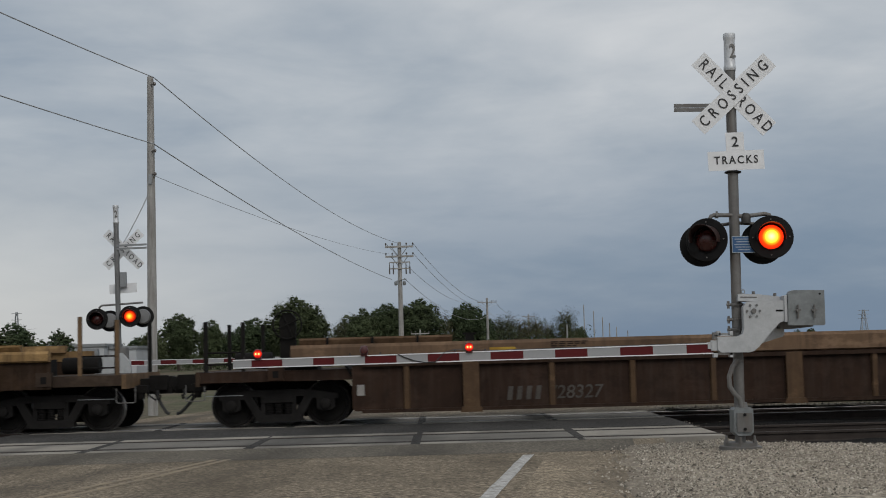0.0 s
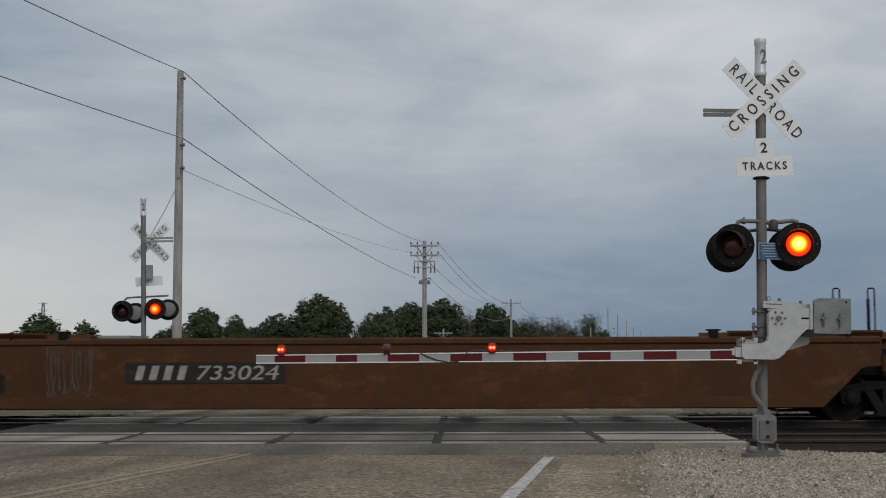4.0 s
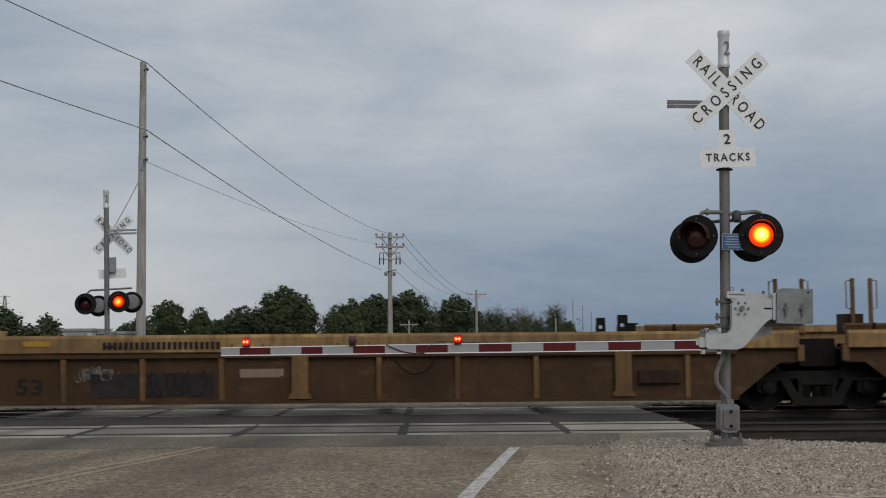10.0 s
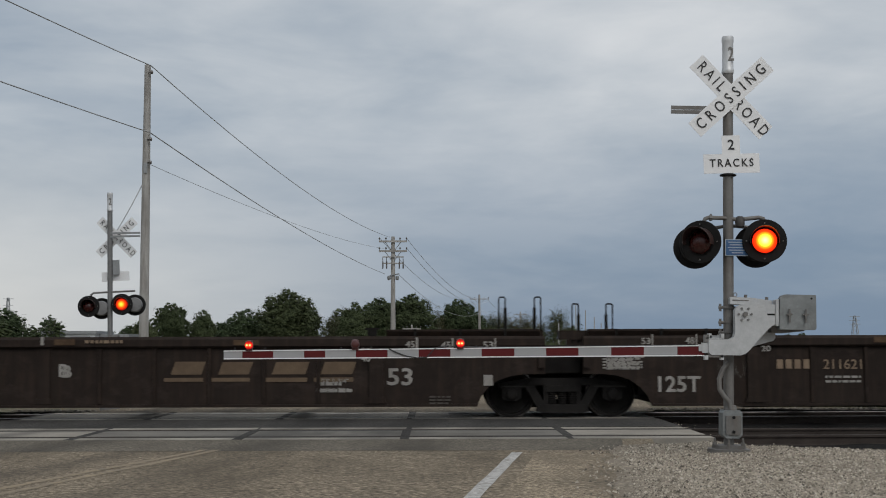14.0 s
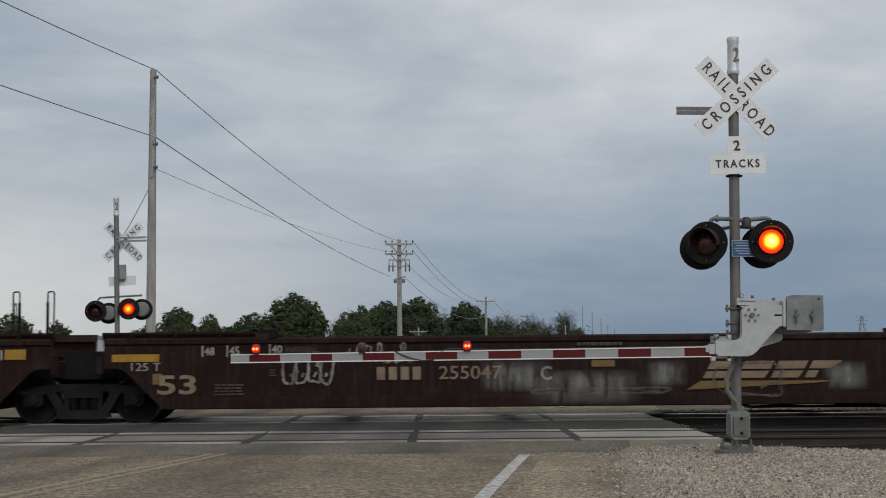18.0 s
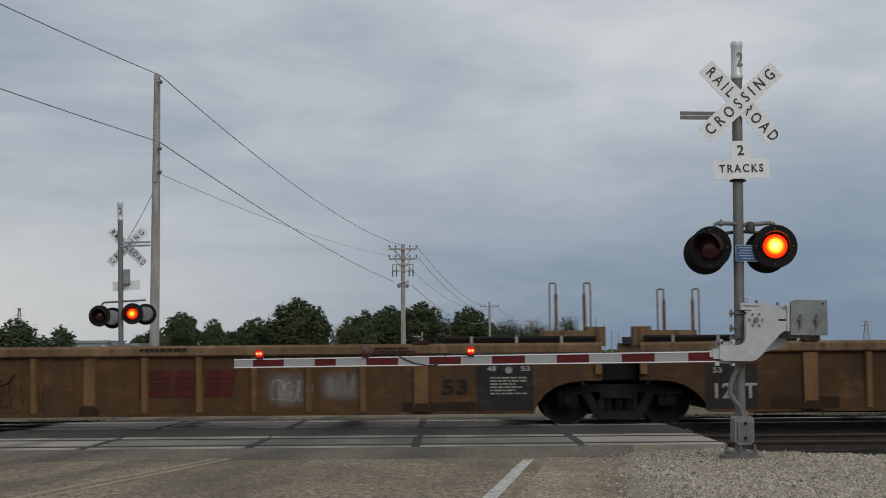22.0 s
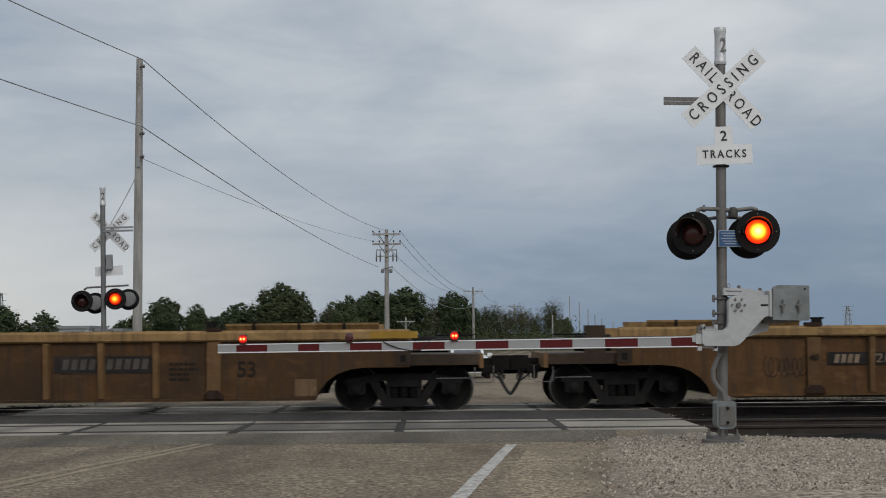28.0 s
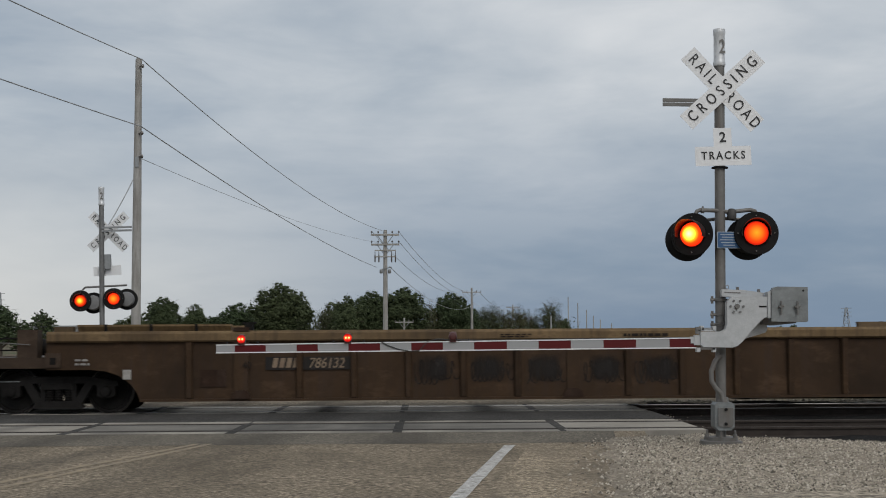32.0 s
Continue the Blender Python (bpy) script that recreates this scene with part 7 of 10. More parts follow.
def build_train():
    for code, kind, mats, trucks, label in CONSIST:
        s0 = trucks[0]
        car = thing("well_car", label, "freight car", "cars of the freight train", at=pose(s0, FAR_Y, 0))
        CARS.append((car, s0))
        n = len(trucks) - 1
        for i, s in enumerate(trucks):
            bogie(car, s0, s - s0, 1.0 if i in (0, n) else 1.07)
            sd = int(s * 10)
            if i == 0 or i == n:
                end_deck(car, s - s0, -1 if i == 0 else 1, code, mats, wheel=(code in "ADG" and i == (n if code == "G" else 0)) or (code == "B" and i == 0), seed=sd)
            else:
                joint_gear(car, s - s0, mats, 4 if code in "HKJFD" else 2, code in "HKJDAF", sd, code == "A", code)
        for i in range(n):
            ea = "coupler" if i == 0 else "joint"
            eb = "coupler" if i == n - 1 else "joint"
            L = trucks[i + 1] - trucks[i]
            ribs, posts = None, []
            mid = L / 2
            if kind == "rib":
                xs = [mid + s * d for d in ((1.03, 2.04, 3.06, 4.07, 5.08, 7.12) if code in "CEL" else (1.03, 2.04, 3.06, 4.07, 5.08)) for s in (-1, 1)]
                ribs = (xs, 0.135, 0.30, 1.325, 0.12) if code != "F" else (xs, 0.08, 0.30, 1.325, 0.05)
                posts = [(mid + s * 6.16, 0.26, 0.34, 1.325, 0.06) for s in (-1, 1)] + [(mid, 0.22, 0.34, 1.325, 0.02)]
            elif kind in ("deep", "open"):
                k = 1.46 if kind == "deep" else 1.50
                ribs = ([mid + s * d for d in (k, 2 * k, 3 * k, 7.2) for s in (-1, 1)], 0.12, 0.30, 1.08, 0.08)
                posts = [(mid + s, 0.30, 0.36 if kind == "deep" else 0.25, 1.16, 0.085) for s in (-6.0, 0.0, 6.0)]
            BODIES[code, i] = well_unit(car, trucks[i] - s0, L, kind, mats, ea, eb, int(s0 * 7 + i), ribs, posts, code in "HJK")
            for d in STOPS.get((code, i), ()):
                container_stop(BODIES[code, i], mid + d)


build_train()


# ---- painting helpers: all lie a few millimetres proud of the side plate ----
SIDE_Y = {"rib": -1.476, "smooth": -1.482, "deep": -1.476, "open": -1.476}
KIND = {c[0]: c[1] for c in CONSIST}
LAYER = {}


def lift(code, i, extra=0.0):
    """Each further layer on a well lies half a millimetre further out."""
    n = LAYER.get((code, i), 0)
    LAYER[code, i] = n + 1
    return SIDE_Y[KIND[code]] - extra - 0.0005 * n


def flat(bm, pts, y, d=0.002):
    prism(bm, pts, y - d, y)


def patch(code, i, x0, x1, z0, z1, mat, name="paint_patch", out=0.0):
    bm = B()
    if name == "box":
        box(bm, x0, x1, SIDE_Y[KIND[code]] - out, SIDE_Y[KIND[code]], z0, z1)
        return part("side_box", bm, M[mat], BODIES[code, i], "small steel box on the side", bevel=0.02)
    up = 0.11 if KIND[code] in ("deep", "open") and z0 > 1.16 else out
    flat(bm, [(x0, z0), (x1, z0), (x1, z1), (x0, z1)], lift(code, i, up))
    return part(name, bm, M[mat], BODIES[code, i])


def stencil(code, i, x0, x1, z0, z1, words, mat, slant=0.0, out=0.0, bold=None):
    me = text_mesh(words, 1.0, M[mat], bold or (0.006 if len(words) > 4 else 0.020), 0.001)
    xs = [v.co.x for v in me.vertices]
    ys = [v.co.y for v in me.vertices]
    w, h = max(xs) - min(xs), max(ys) - min(ys)
    cx, cy = (max(xs) + min(xs)) / 2, (max(ys) + min(ys)) / 2
    sx, sy = (x1 - x0) / w, (z1 - z0) / h
    for v in me.vertices:
        v.co = ((v.co.x - cx) * sx + slant * (v.co.y - cy) * sy, (v.co.y - cy) * sy, v.co.z)
    up = 0.0 if out else 0.058 if KIND[code] in ("deep", "open") and len(words) == 1 else (0.058 if words in ("40", "20") and KIND[code] == "rib" else 0.0)
    part("lettering", me, M[mat], BODIES[code, i], at=facing((x0 + x1) / 2, lift(code, i, out + up + 0.03 * (up > 0)) - 0.0026, (z0 + z1) / 2))


def number_bars(code, i, x0, x1, z0, z1, mat, n, back, slant, digits=""):
    """A line of writing as plain bars, on a dark panel where it has one; a number that can be read follows its mark."""
    if back:
        patch(code, i, x0 - 0.12, x1 + 0.12, z0 - 0.06, z1 + 0.06, back, "number_panel")
    up = 0.11 if KIND[code] in ("deep", "open") and z0 > 1.16 else 0.0
    y = lift(code, i, up)
    step = (x1 - x0) / (n if not digits else 10.5)
    s = slant * (z1 - z0)
    for k in range(4 if digits else n):
        wide = 0.24 if digits else 0.16
        a, b = x0 + k * step + step * wide, x0 + (k + 1) * step - step * wide
        bm = B()
        flat(bm, [(a, z0), (b, z0), (b + s, z1), (a + s, z1)], y)
        part("number_bar", bm, M["letter_faint" if digits and mat == "letter_white" and not back else mat], BODIES[code, i])
    if digits:
        stencil(code, i, x0 + step * 4.7, x1, z0, z1, digits, mat, slant)


def small_print(code, i, x0, x1, z0, z1, mat, n, out=0.0):
    y = lift(code, i, out)
    rnd = random.Random(int(x0 * 100) + n)
    step = (z1 - z0) / n
    bm = B()
    for k in range(n):
        b = x1 - (x1 - x0) * rnd.choice((0, 0, 0.12, 0.3))
        z = z0 + k * step
        x = x0
        while x < b - 0.02:
            w = min(rnd.uniform(0.04, 0.14), b - x)
            flat(bm, [(x, z + step * 0.22), (x + w, z + step * 0.22), (x + w, z + step * 0.72), (x, z + step * 0.72)], y)
            x += w + 0.025
    tagged(part("small_print", bm, M[mat], BODIES[code, i]), kind="stuff")


def block_mark(code, i, x0, x1, z0, z1, mat, n=3):
    """A company mark as plain slanted blocks, each cut into bands as the worn paint is."""
    y = lift(code, i)
    w = (x1 - x0) / n
    h = z1 - z0
    for k in range(n):
        bm = B()
        a, b = x0 + k * w + w * 0.05, x0 + (k + 1) * w - w * 0.05
        s = 0.16 * h if n > 1 else 0.35 * h
        cuts = (0.0, 0.28, 0.33, 0.45, 0.50, 0.62, 0.67, 1.0) if n > 1 else (0.0, 1.0)
        for q in range(0, len(cuts), 2):
            u, v = cuts[q], cuts[q + 1]
            flat(bm, [(a + s * u, z0 + h * u), (b + s * u, z0 + h * u), (b + s * v, z0 + h * v), (a + s * v, z0 + h * v)], y)
        part("mark_block", bm, M[mat], BODIES[code, i])


def emblem(code, i, x0, x1, z0, z1):
    """A large slanted emblem: four plain blocks above a long wedge."""
    y = lift(code, i)
    h = z1 - z0
    zt, zb = z1, z0 + 0.40 * h
    s = 0.55 * (zt - zb)
    first = x0 + 0.10 * (x1 - x0)
    w = (x1 - s - first) / 4
    for k in range(4):
        a, b = first + k * w, first + k * w + w * 0.86
        bm = B()
        m = (zt - zb) * 0.5
        slot = 0.26 * (b - a)
        lo = [(a, zb), (b - 0.05 * w, zb), (b + s * 0.42, zb + m * 0.84), (a + s * 0.42, zb + m * 0.84)]
        hi = [(a + s * 0.52, zb + m * 1.06), (b + s * 0.52 - (slot if k == 3 else 0), zb + m * 1.06), (b + s, zt), (a + s, zt)]
        flat(bm, lo if k != 3 else [(a, zb), (a + slot * 1.4, zb), (a + slot * 1.4 + s * 0.42, zb + m * 0.84), (a + s * 0.42, zb + m * 0.84)], y)
        flat(bm, hi, y)
        part("emblem_block", bm, M["letter_cream"], BODIES[code, i])
    bm = B()
    flat(bm, [(x0, z0), (x0 + 0.30, z0 + 0.02 * h), (x1 - 0.22 * (x1 - x0), z0 + 0.20 * h), (x1 - 0.06 * (x1 - x0), z0 + 0.29 * h), (x0 + 0.26, z0 + 0.31 * h)], y)
    part("emblem_wedge", bm, M["letter_gold"], BODIES[code, i])


def ribbon(bm, ctl, w, y, s, lim):
    """A sprayed line of width w along a smooth curve through ctl."""
    pts = []
    for a in range(len(ctl) - 1):
        p0, p1, p2, p3 = ctl[max(a - 1, 0)], ctl[a], ctl[a + 1], ctl[min(a + 2, len(ctl) - 1)]
        for q in range(5):
            t = q / 5
            p = 0.5 * ((2 * p1) + (p2 - p0) * t + (2 * p0 - 5 * p1 + 4 * p2 - p3) * t * t + (3 * p1 - p0 - 3 * p2 + p3) * t ** 3)
            p.x, p.z = min(max(p.x, lim[0]), lim[1]), min(max(p.z, lim[2]), lim[3])
            pts.append(p)
    pts.append(ctl[-1])
    prev = None
    for a in range(len(pts)):
        d = pts[min(a + 1, len(pts) - 1)] - pts[max(a - 1, 0)]
        if d.length < 1e-5:
            continue
        d.normalize()
        nrm = Vector((-d.z, 0, d.x)) * w * 0.5 * (0.85 + 0.25 * math.sin(a * (0.9 if w < 0.1 else 0.35) + s))
        l, r = bm.verts.new((pts[a].x + nrm.x, y, pts[a].z + nrm.z)), bm.verts.new((pts[a].x - nrm.x, y, pts[a].z - nrm.z))
        if prev:
            bm.faces.new((prev[0], prev[1], r, l))
        prev = (l, r)


def graffiti(code, i, x0, x1, z0, z1, mat, n, w, seed, fill):
    """Sprayed strokes: ribbons along smooth random curves within the given space."""
    rnd = random.Random(seed)
    if fill:        # a soft-edged field of worn paint behind the strokes
        bm = B()
        mx, mz = (x1 - x0) * 0.12, (z1 - z0) * 0.08
        flat(bm, [(x0 - mx, max(0.28, z0 - mz)), (x1 + mx, max(0.28, z0 - mz)), (x1 + mx, z1 + mz * 0.5), (x0 - mx, z1 + mz * 0.5)], lift(code, i), 0.001)
        part("spray_field", bm, M[fill.replace("spray", "wash")], BODIES[code, i])
        if fill == mat:
            mat = "spray_white" if fill != "spray_white" else "spray_grey"
    bubbles = n < 5 and w > 0.02
    if fill:
        n = max(2, n // 2)
    elif n >= 5:        # loose handwriting
        n, w = max(3, int(n * 0.7)), w * 0.8
    for s in range(n):
        y = lift(code, i)
        cell = (x1 - x0) / n
        cx = x0 + (s + 0.5) * cell
        hh = z1 - z0
        loops = []
        if w > 0.1:                 # one fat ring
            ring = []
            for a in range(10):
                an = 2 * math.pi * a / 9
                rr = 1.0 + 0.10 * math.sin(2 * an + seed)
                ring.append(Vector((cx + cell * 0.36 * rr * math.cos(an), 0, (z0 + z1) / 2 + hh * 0.28 * rr * math.sin(an))))
            loops.append(ring)
        elif fill or bubbles:    # bubble letters: a rounded block outline each, with a short stroke inside
            ring = []
            hw, lean = cell * 0.50, rnd.uniform(-0.12, 0.18)
            for a in range(15):
                an = 2 * math.pi * (a % 14) / 14
                rr = 0.94 + 0.10 * math.sin(3 * an + 2 * s + seed) + 0.05 * math.sin(5 * an + s)
                u = math.copysign(abs(math.cos(an)) ** 0.55, math.cos(an)) * rr
                v = math.copysign(abs(math.sin(an)) ** 0.55, math.sin(an)) * rr
                ring.append(Vector((cx + hw * u + lean * hh * v * 0.5, 0, (z0 + z1) / 2 + hh * 0.44 * v)))
            loops.append(ring)
            for q in range(rnd.choice((1, 2, 2))):
                xa = cx + hw * rnd.uniform(-0.4, 0.3)
                za = z0 + hh * (0.28 + 0.34 * q)
                loops.append([Vector((xa, 0, za)), Vector((xa + hw * 0.25, 0, za + hh * 0.10)), Vector((xa + hw * rnd.uniform(0.2, 0.6), 0, za + hh * rnd.uniform(-0.05, 0.16)))])
        else:                       # handwriting: up and down strokes that move on
            turns, start, amp = rnd.choice((1.2, 1.6, 2.1)), rnd.uniform(0, 6.28), rnd.uniform(0.30, 0.48)
            line = []
            m = int(turns * 8) + 2
            for a in range(m):
                th = start + 6.283 * turns * a / (m - 1)
                line.append(Vector((x0 + cell * (s + 0.1 + 0.8 * a / (m - 1) + 0.24 * math.cos(th)), 0, (z0 + z1) / 2 + hh * (amp * math.sin(th) + rnd.uniform(-0.06, 0.06)))))
            loops.append(line)
        bm = B()
        for ctl in loops:
            ribbon(bm, ctl, w, y, s, (x0 - 0.1, x1 + 0.1, z0, z1))
        part("spray_stroke", bm, M[mat], BODIES[code, i])


def stroke(code, i, pts, w, mat, lim, s=0.0):
    """One sprayed line through (x, z) points."""
    bm = B()
    ribbon(bm, [Vector((x, 0, z)) for x, z in pts], w, lift(code, i), s, lim)
    part("spray_stroke", bm, M[mat], BODIES[code, i])


def wild_letters(code, i, x0, x1, z0, z1, n, seed, line="spray_pale", body="spray_green", w=0.035):
    """A large piece of angular letters: broad bent limbs, each with a pale outline, leaning over one another."""
    rnd = random.Random(seed)
    cell, hh = (x1 - x0) / n, z1 - z0
    lim = (x0 - 0.1, x1 + 0.1, z0, z1)
    for k in range(n):
        c = x0 + (k + 0.5) * cell
        lean = rnd.uniform(-0.25, 0.25) * cell
        for q in range(3):
            za, zb = z0 + hh * rnd.uniform(0.02, 0.2), z0 + hh * rnd.uniform(0.75, 0.98)
            if q == 2:
                za, zb = z0 + hh * rnd.uniform(0.3, 0.5), z0 + hh * rnd.uniform(0.45, 0.8)
            xa, xb = c + lean + cell * rnd.uniform(-0.45, 0.05), c - lean + cell * rnd.uniform(-0.1, 0.55)
            mid = ((xa + xb) / 2 + cell * rnd.uniform(-0.25, 0.25), (za + zb) / 2 + hh * rnd.uniform(-0.12, 0.12))
            broad = hh * rnd.uniform(0.12, 0.19)
            stroke(code, i, ((xa, za), mid, (xb, zb)), broad, body, lim, k)
            d = broad * 0.5
            stroke(code, i, ((xa - d, za), (mid[0] - d, mid[1] + 0.02), (xb - d, zb), (xb + d * 0.6, zb - 0.02)), w, line, lim, k)
            stroke(code, i, ((xb + d, zb - 0.03), (mid[0] + d, mid[1] - 0.02), (xa + d, za), (xa - d * 0.7, za)), w, line if q != 1 else "spray_black", lim, k)


def boxed_tag(code, i, x0, x1, z0, z1):
    """Leaning pale frames, one inside the other, with short bars in them."""
    w, h = x1 - x0, z1 - z0
    lim = (x0 - 0.1, x1 + 0.1, z0, z1)
    for m, mat in ((0.0, "spray_pale"), (0.12, "spray_black"), (0.22, "spray_pale")):
        pts = ((x0 + w * (0.15 + m), z1 - h * m * 0.8), (x1 - w * m, z1 - h * (0.06 + m * 0.8)), (x1 - w * (0.14 + m), z0 + h * (0.06 + m * 0.6)), (x0 + w * m, z0 + h * m * 0.6))
        for a, b in zip(pts, pts[1:] + pts[:1]):
            stroke(code, i, (a, b), 0.035, mat, lim)
    for f in (0.38, 0.56):
        stroke(code, i, ((x0 + w * 0.28, z0 + h * f), (x1 - w * 0.30, z0 + h * (f - 0.02))), 0.05, "spray_pale", lim)


def sprayed_face(code, i, x0, x1, z0, z1):
    """A black disc ringed in white, with crossed eyes and a bowed mouth, and a few hairs above."""
    cx, cz, rx, rz = (x0 + x1) / 2, (z0 + z1) / 2, (x1 - x0) / 2, (z1 - z0) / 2
    lim = (x0 - 0.4, x1 + 0.4, 0.28, 1.60)
    bm = B()
    flat(bm, [(cx + rx * 0.94 * math.cos(a * 0.2618), max(0.28, cz + rz * math.sin(a * 0.2618))) for a in range(24)], lift(code, i), 0.001)
    part("spray_field", bm, M["spray_black"], BODIES[code, i])
    for s in (-1, 1):
        stroke(code, i, ((cx + s * rx * 0.96, cz - rz * 0.9), (cx + s * rx, cz - rz * 0.3), (cx + s * rx * 0.98, cz + rz * 0.3), (cx + s * rx * 0.8, cz + rz)), 0.022, "spray_white", lim)
        stroke(code, i, ((cx + s * rx * 0.15, cz + rz * 0.1), (cx + s * rx * 0.85, cz + rz * 0.85)), 0.018, "spray_white", lim)
        stroke(code, i, ((cx + s * rx * 0.2, cz + rz * 0.75), (cx + s * rx * 0.95, cz + rz * 0.2)), 0.018, "spray_white", lim)
    stroke(code, i, ((cx, cz + rz * 0.95), (cx + rx * 0.02, cz + rz * 0.35), (cx - rx * 0.25, cz + rz * 0.2)), 0.020, "spray_white", lim)
    stroke(code, i, ((cx - rx * 0.95, cz - rz * 0.5), (cx - rx * 0.4, cz - rz * 0.15), (cx + rx * 0.3, cz - rz * 0.12), (cx + rx * 1.05, cz - rz * 0.45)), 0.022, "spray_white", lim)
    for k in range(3):
        xx = cx + rx * (-0.3 + 0.5 * k)
        stroke(code, i, ((xx - 0.12, cz + rz * 1.05), (xx, cz + rz * 1.35), (xx + 0.14, cz + rz * 1.05)), 0.018, "spray_grey", lim)


def sprayed_block(code, i, x0, x1, z0, z1):
    """A black rounded block with white arched lines and two rows of scrawl."""
    lim = (x0 - 0.2, x1 + 0.2, 0.28, 1.60)
    w, h = x1 - x0, z1 - z0
    bm = B()
    flat(bm, [(x0, z0), (x1 - w * 0.05, z0), (x1, z0 + h * 0.5), (x1 - w * 0.02, z1 - h * 0.1), (x1 - w * 0.2, z1), (x0 + w * 0.1, z1 - h * 0.03), (x0 + w * 0.04, z1 - h * 0.2)], lift(code, i), 0.001)
    part("spray_field", bm, M["spray_black"], BODIES[code, i])
    for a, b in ((0.66, 0.0), (0.86, -0.05), (1.06, -0.1)):
        stroke(code, i, ((x0 + w * (0.1 + b), z0 + h * (a - 0.12)), (x0 + w * 0.3, z0 + h * a), (x0 + w * 0.8, z0 + h * a), (x1 - w * b, z0 + h * (a - 0.14))), 0.02, "spray_white", lim)
    graffiti(code, i, x0 + w * 0.3, x0 + w * 0.65, z0 + h * 0.36, z0 + h * 0.58, "spray_white", 5, 0.022, 71, None)
    graffiti(code, i, x0 + w * 0.12, x0 + w * 0.92, z0 + h * 0.05, z0 + h * 0.32, "spray_white", 7, 0.022, 72, None)


def badge(code, i, x0, x1, z0, z1):
    """A small round emblem, plain and pale."""
    bm = B()
    cx, cz, r = (x0 + x1) / 2, (z0 + z1) / 2, (x1 - x0) / 2
    flat(bm, [(cx + r * math.cos(a * 0.3927), cz + r * math.sin(a * 0.3927)) for a in range(16)], lift(code, i))
    part("badge", bm, M["letter_white"], BODIES[code, i])


def hanging_chain(code, i, x0, x1, z0, z1):
    """A loose chain or hose looped under the chord."""
    bm = B()
    pts = [(x0 + (x1 - x0) * k / 10, -1.60, z1 - (z1 - z0) * (1 - (k / 5 - 1) ** 2)) for k in range(11)]
    tube(bm, pts, 0.016, 6)
    part("hanging_chain", bm, M["under"], BODIES[code, i], "dark chain looped along the side")


def wash(code, i, x0, x1, z0, z1, mat="wash_white"):
    """A cloud of thin paint that has run down the side."""
    bm = B()
    flat(bm, [(x0, z0), (x1, z0), (x1, z1), (x0, z1)], lift(code, i), 0.001)
    part("paint_wash", bm, M[mat], BODIES[code, i])


# ---- what is painted on the cars ----
def paint_car_a():
    number_bars("A", 0, 4.25, 6.08, 0.41, 0.66, "letter_faint", 9, None, 0.15, "728327")
    patch("A", 0, 1.51, 1.65, 0.56, 0.76, "letter_white", "label")
    small_print("A", 0, 15.96, 16.34, 0.46, 0.90, "letter_white", 7)
    patch("A", 0, 13.83, 15.32, 0.27, 0.44, "tan", "paint_patch")
    patch("A", 1, 6.68, 9.45, 0.30, 1.08, "panel_tan", "paint_patch")
    block_mark("A", 1, 7.68, 9.17, 0.49, 0.96, "letter_red")
    stencil("A", 1, 3.46, 3.67, 0.83, 1.00, "C", "letter_black")
    graffiti("A", 1, -6.78, -5.95, 1.27, 1.52, "spray_black", 4, 0.030, 4, None)
    patch("A", 1, 1.60, 2.43, 0.67, 0.93, "tan", "box", 0.080)
    patch("A", 1, 3.79, 5.40, 0.27, 0.51, "tan", "paint_patch")
    graffiti("A", 1, 5.68, 7.00, 1.34, 1.54, "spray_black", 5, 0.030, 5, None)
    stencil("A", 2, 3.76, 3.96, 0.73, 0.96, "A", "letter_black")
    stencil("A", 2, 5.48, 6.51, 0.34, 0.56, "728327", "letter_faint")
    patch("A", 2, 15.09, 15.36, 0.43, 0.68, "letter_cream", "label")
    patch("A", 2, 17.67, 17.80, 0.56, 0.72, "letter_white", "label")
    patch("A", 2, -3.32, -2.77, 0.80, 0.87, "under", "paint_patch")
    small_print("A", 0, 15.84, 16.18, 0.51, 0.95, "letter_white", 7)
    hanging_chain("A", 1, 11.31, 11.98, 0.74, 1.05)
    stencil("A", 1, 12.79, 13.92, 0.57, 0.93, "CREAK!", "spray_white")
    graffiti("A", 1, 12.78, 13.91, 0.44, 0.52, "spray_white", 4, 0.022, 3, None)
    patch("A", 1, 1.50, 2.30, 0.70, 0.92, "tan", "paint_patch")
    patch("A", 1, 16.06, 16.64, 0.64, 0.81, "letter_faint", "paint_patch")
    patch("A", 0, 15.40, 17.81, 0.32, 0.50, "tan", "paint_patch")
    patch("A", 0, 14.96, 15.38, 0.35, 0.49, "tan", "paint_patch")
    patch("A", 0, 3.99, 4.47, 1.24, 1.39, "patch_yellow", "chord_patch")
    small_print("A", 0, 5.13, 5.81, 1.33, 1.48, "letter_black", 4, 0.112)
    patch("A", 0, 17.12, 17.57, 1.21, 1.39, "patch_yellow", "chord_patch")
    small_print("A", 1, 4.94, 5.52, 1.30, 1.47, "letter_black", 4, 0.112)
    patch("A", 1, 4.00, 4.34, 1.25, 1.40, "patch_yellow", "chord_patch")
    patch("A", 1, 17.18, 17.62, 1.14, 1.30, "patch_yellow", "chord_patch")
    small_print("A", 1, 3.75, 4.27, 1.37, 1.49, "letter_black", 2, 0.112)
    patch("A", 2, 3.92, 4.39, 1.27, 1.42, "patch_yellow", "chord_patch")
    small_print("A", 2, 4.42, 5.64, 1.28, 1.47, "letter_black", 5, 0.112)


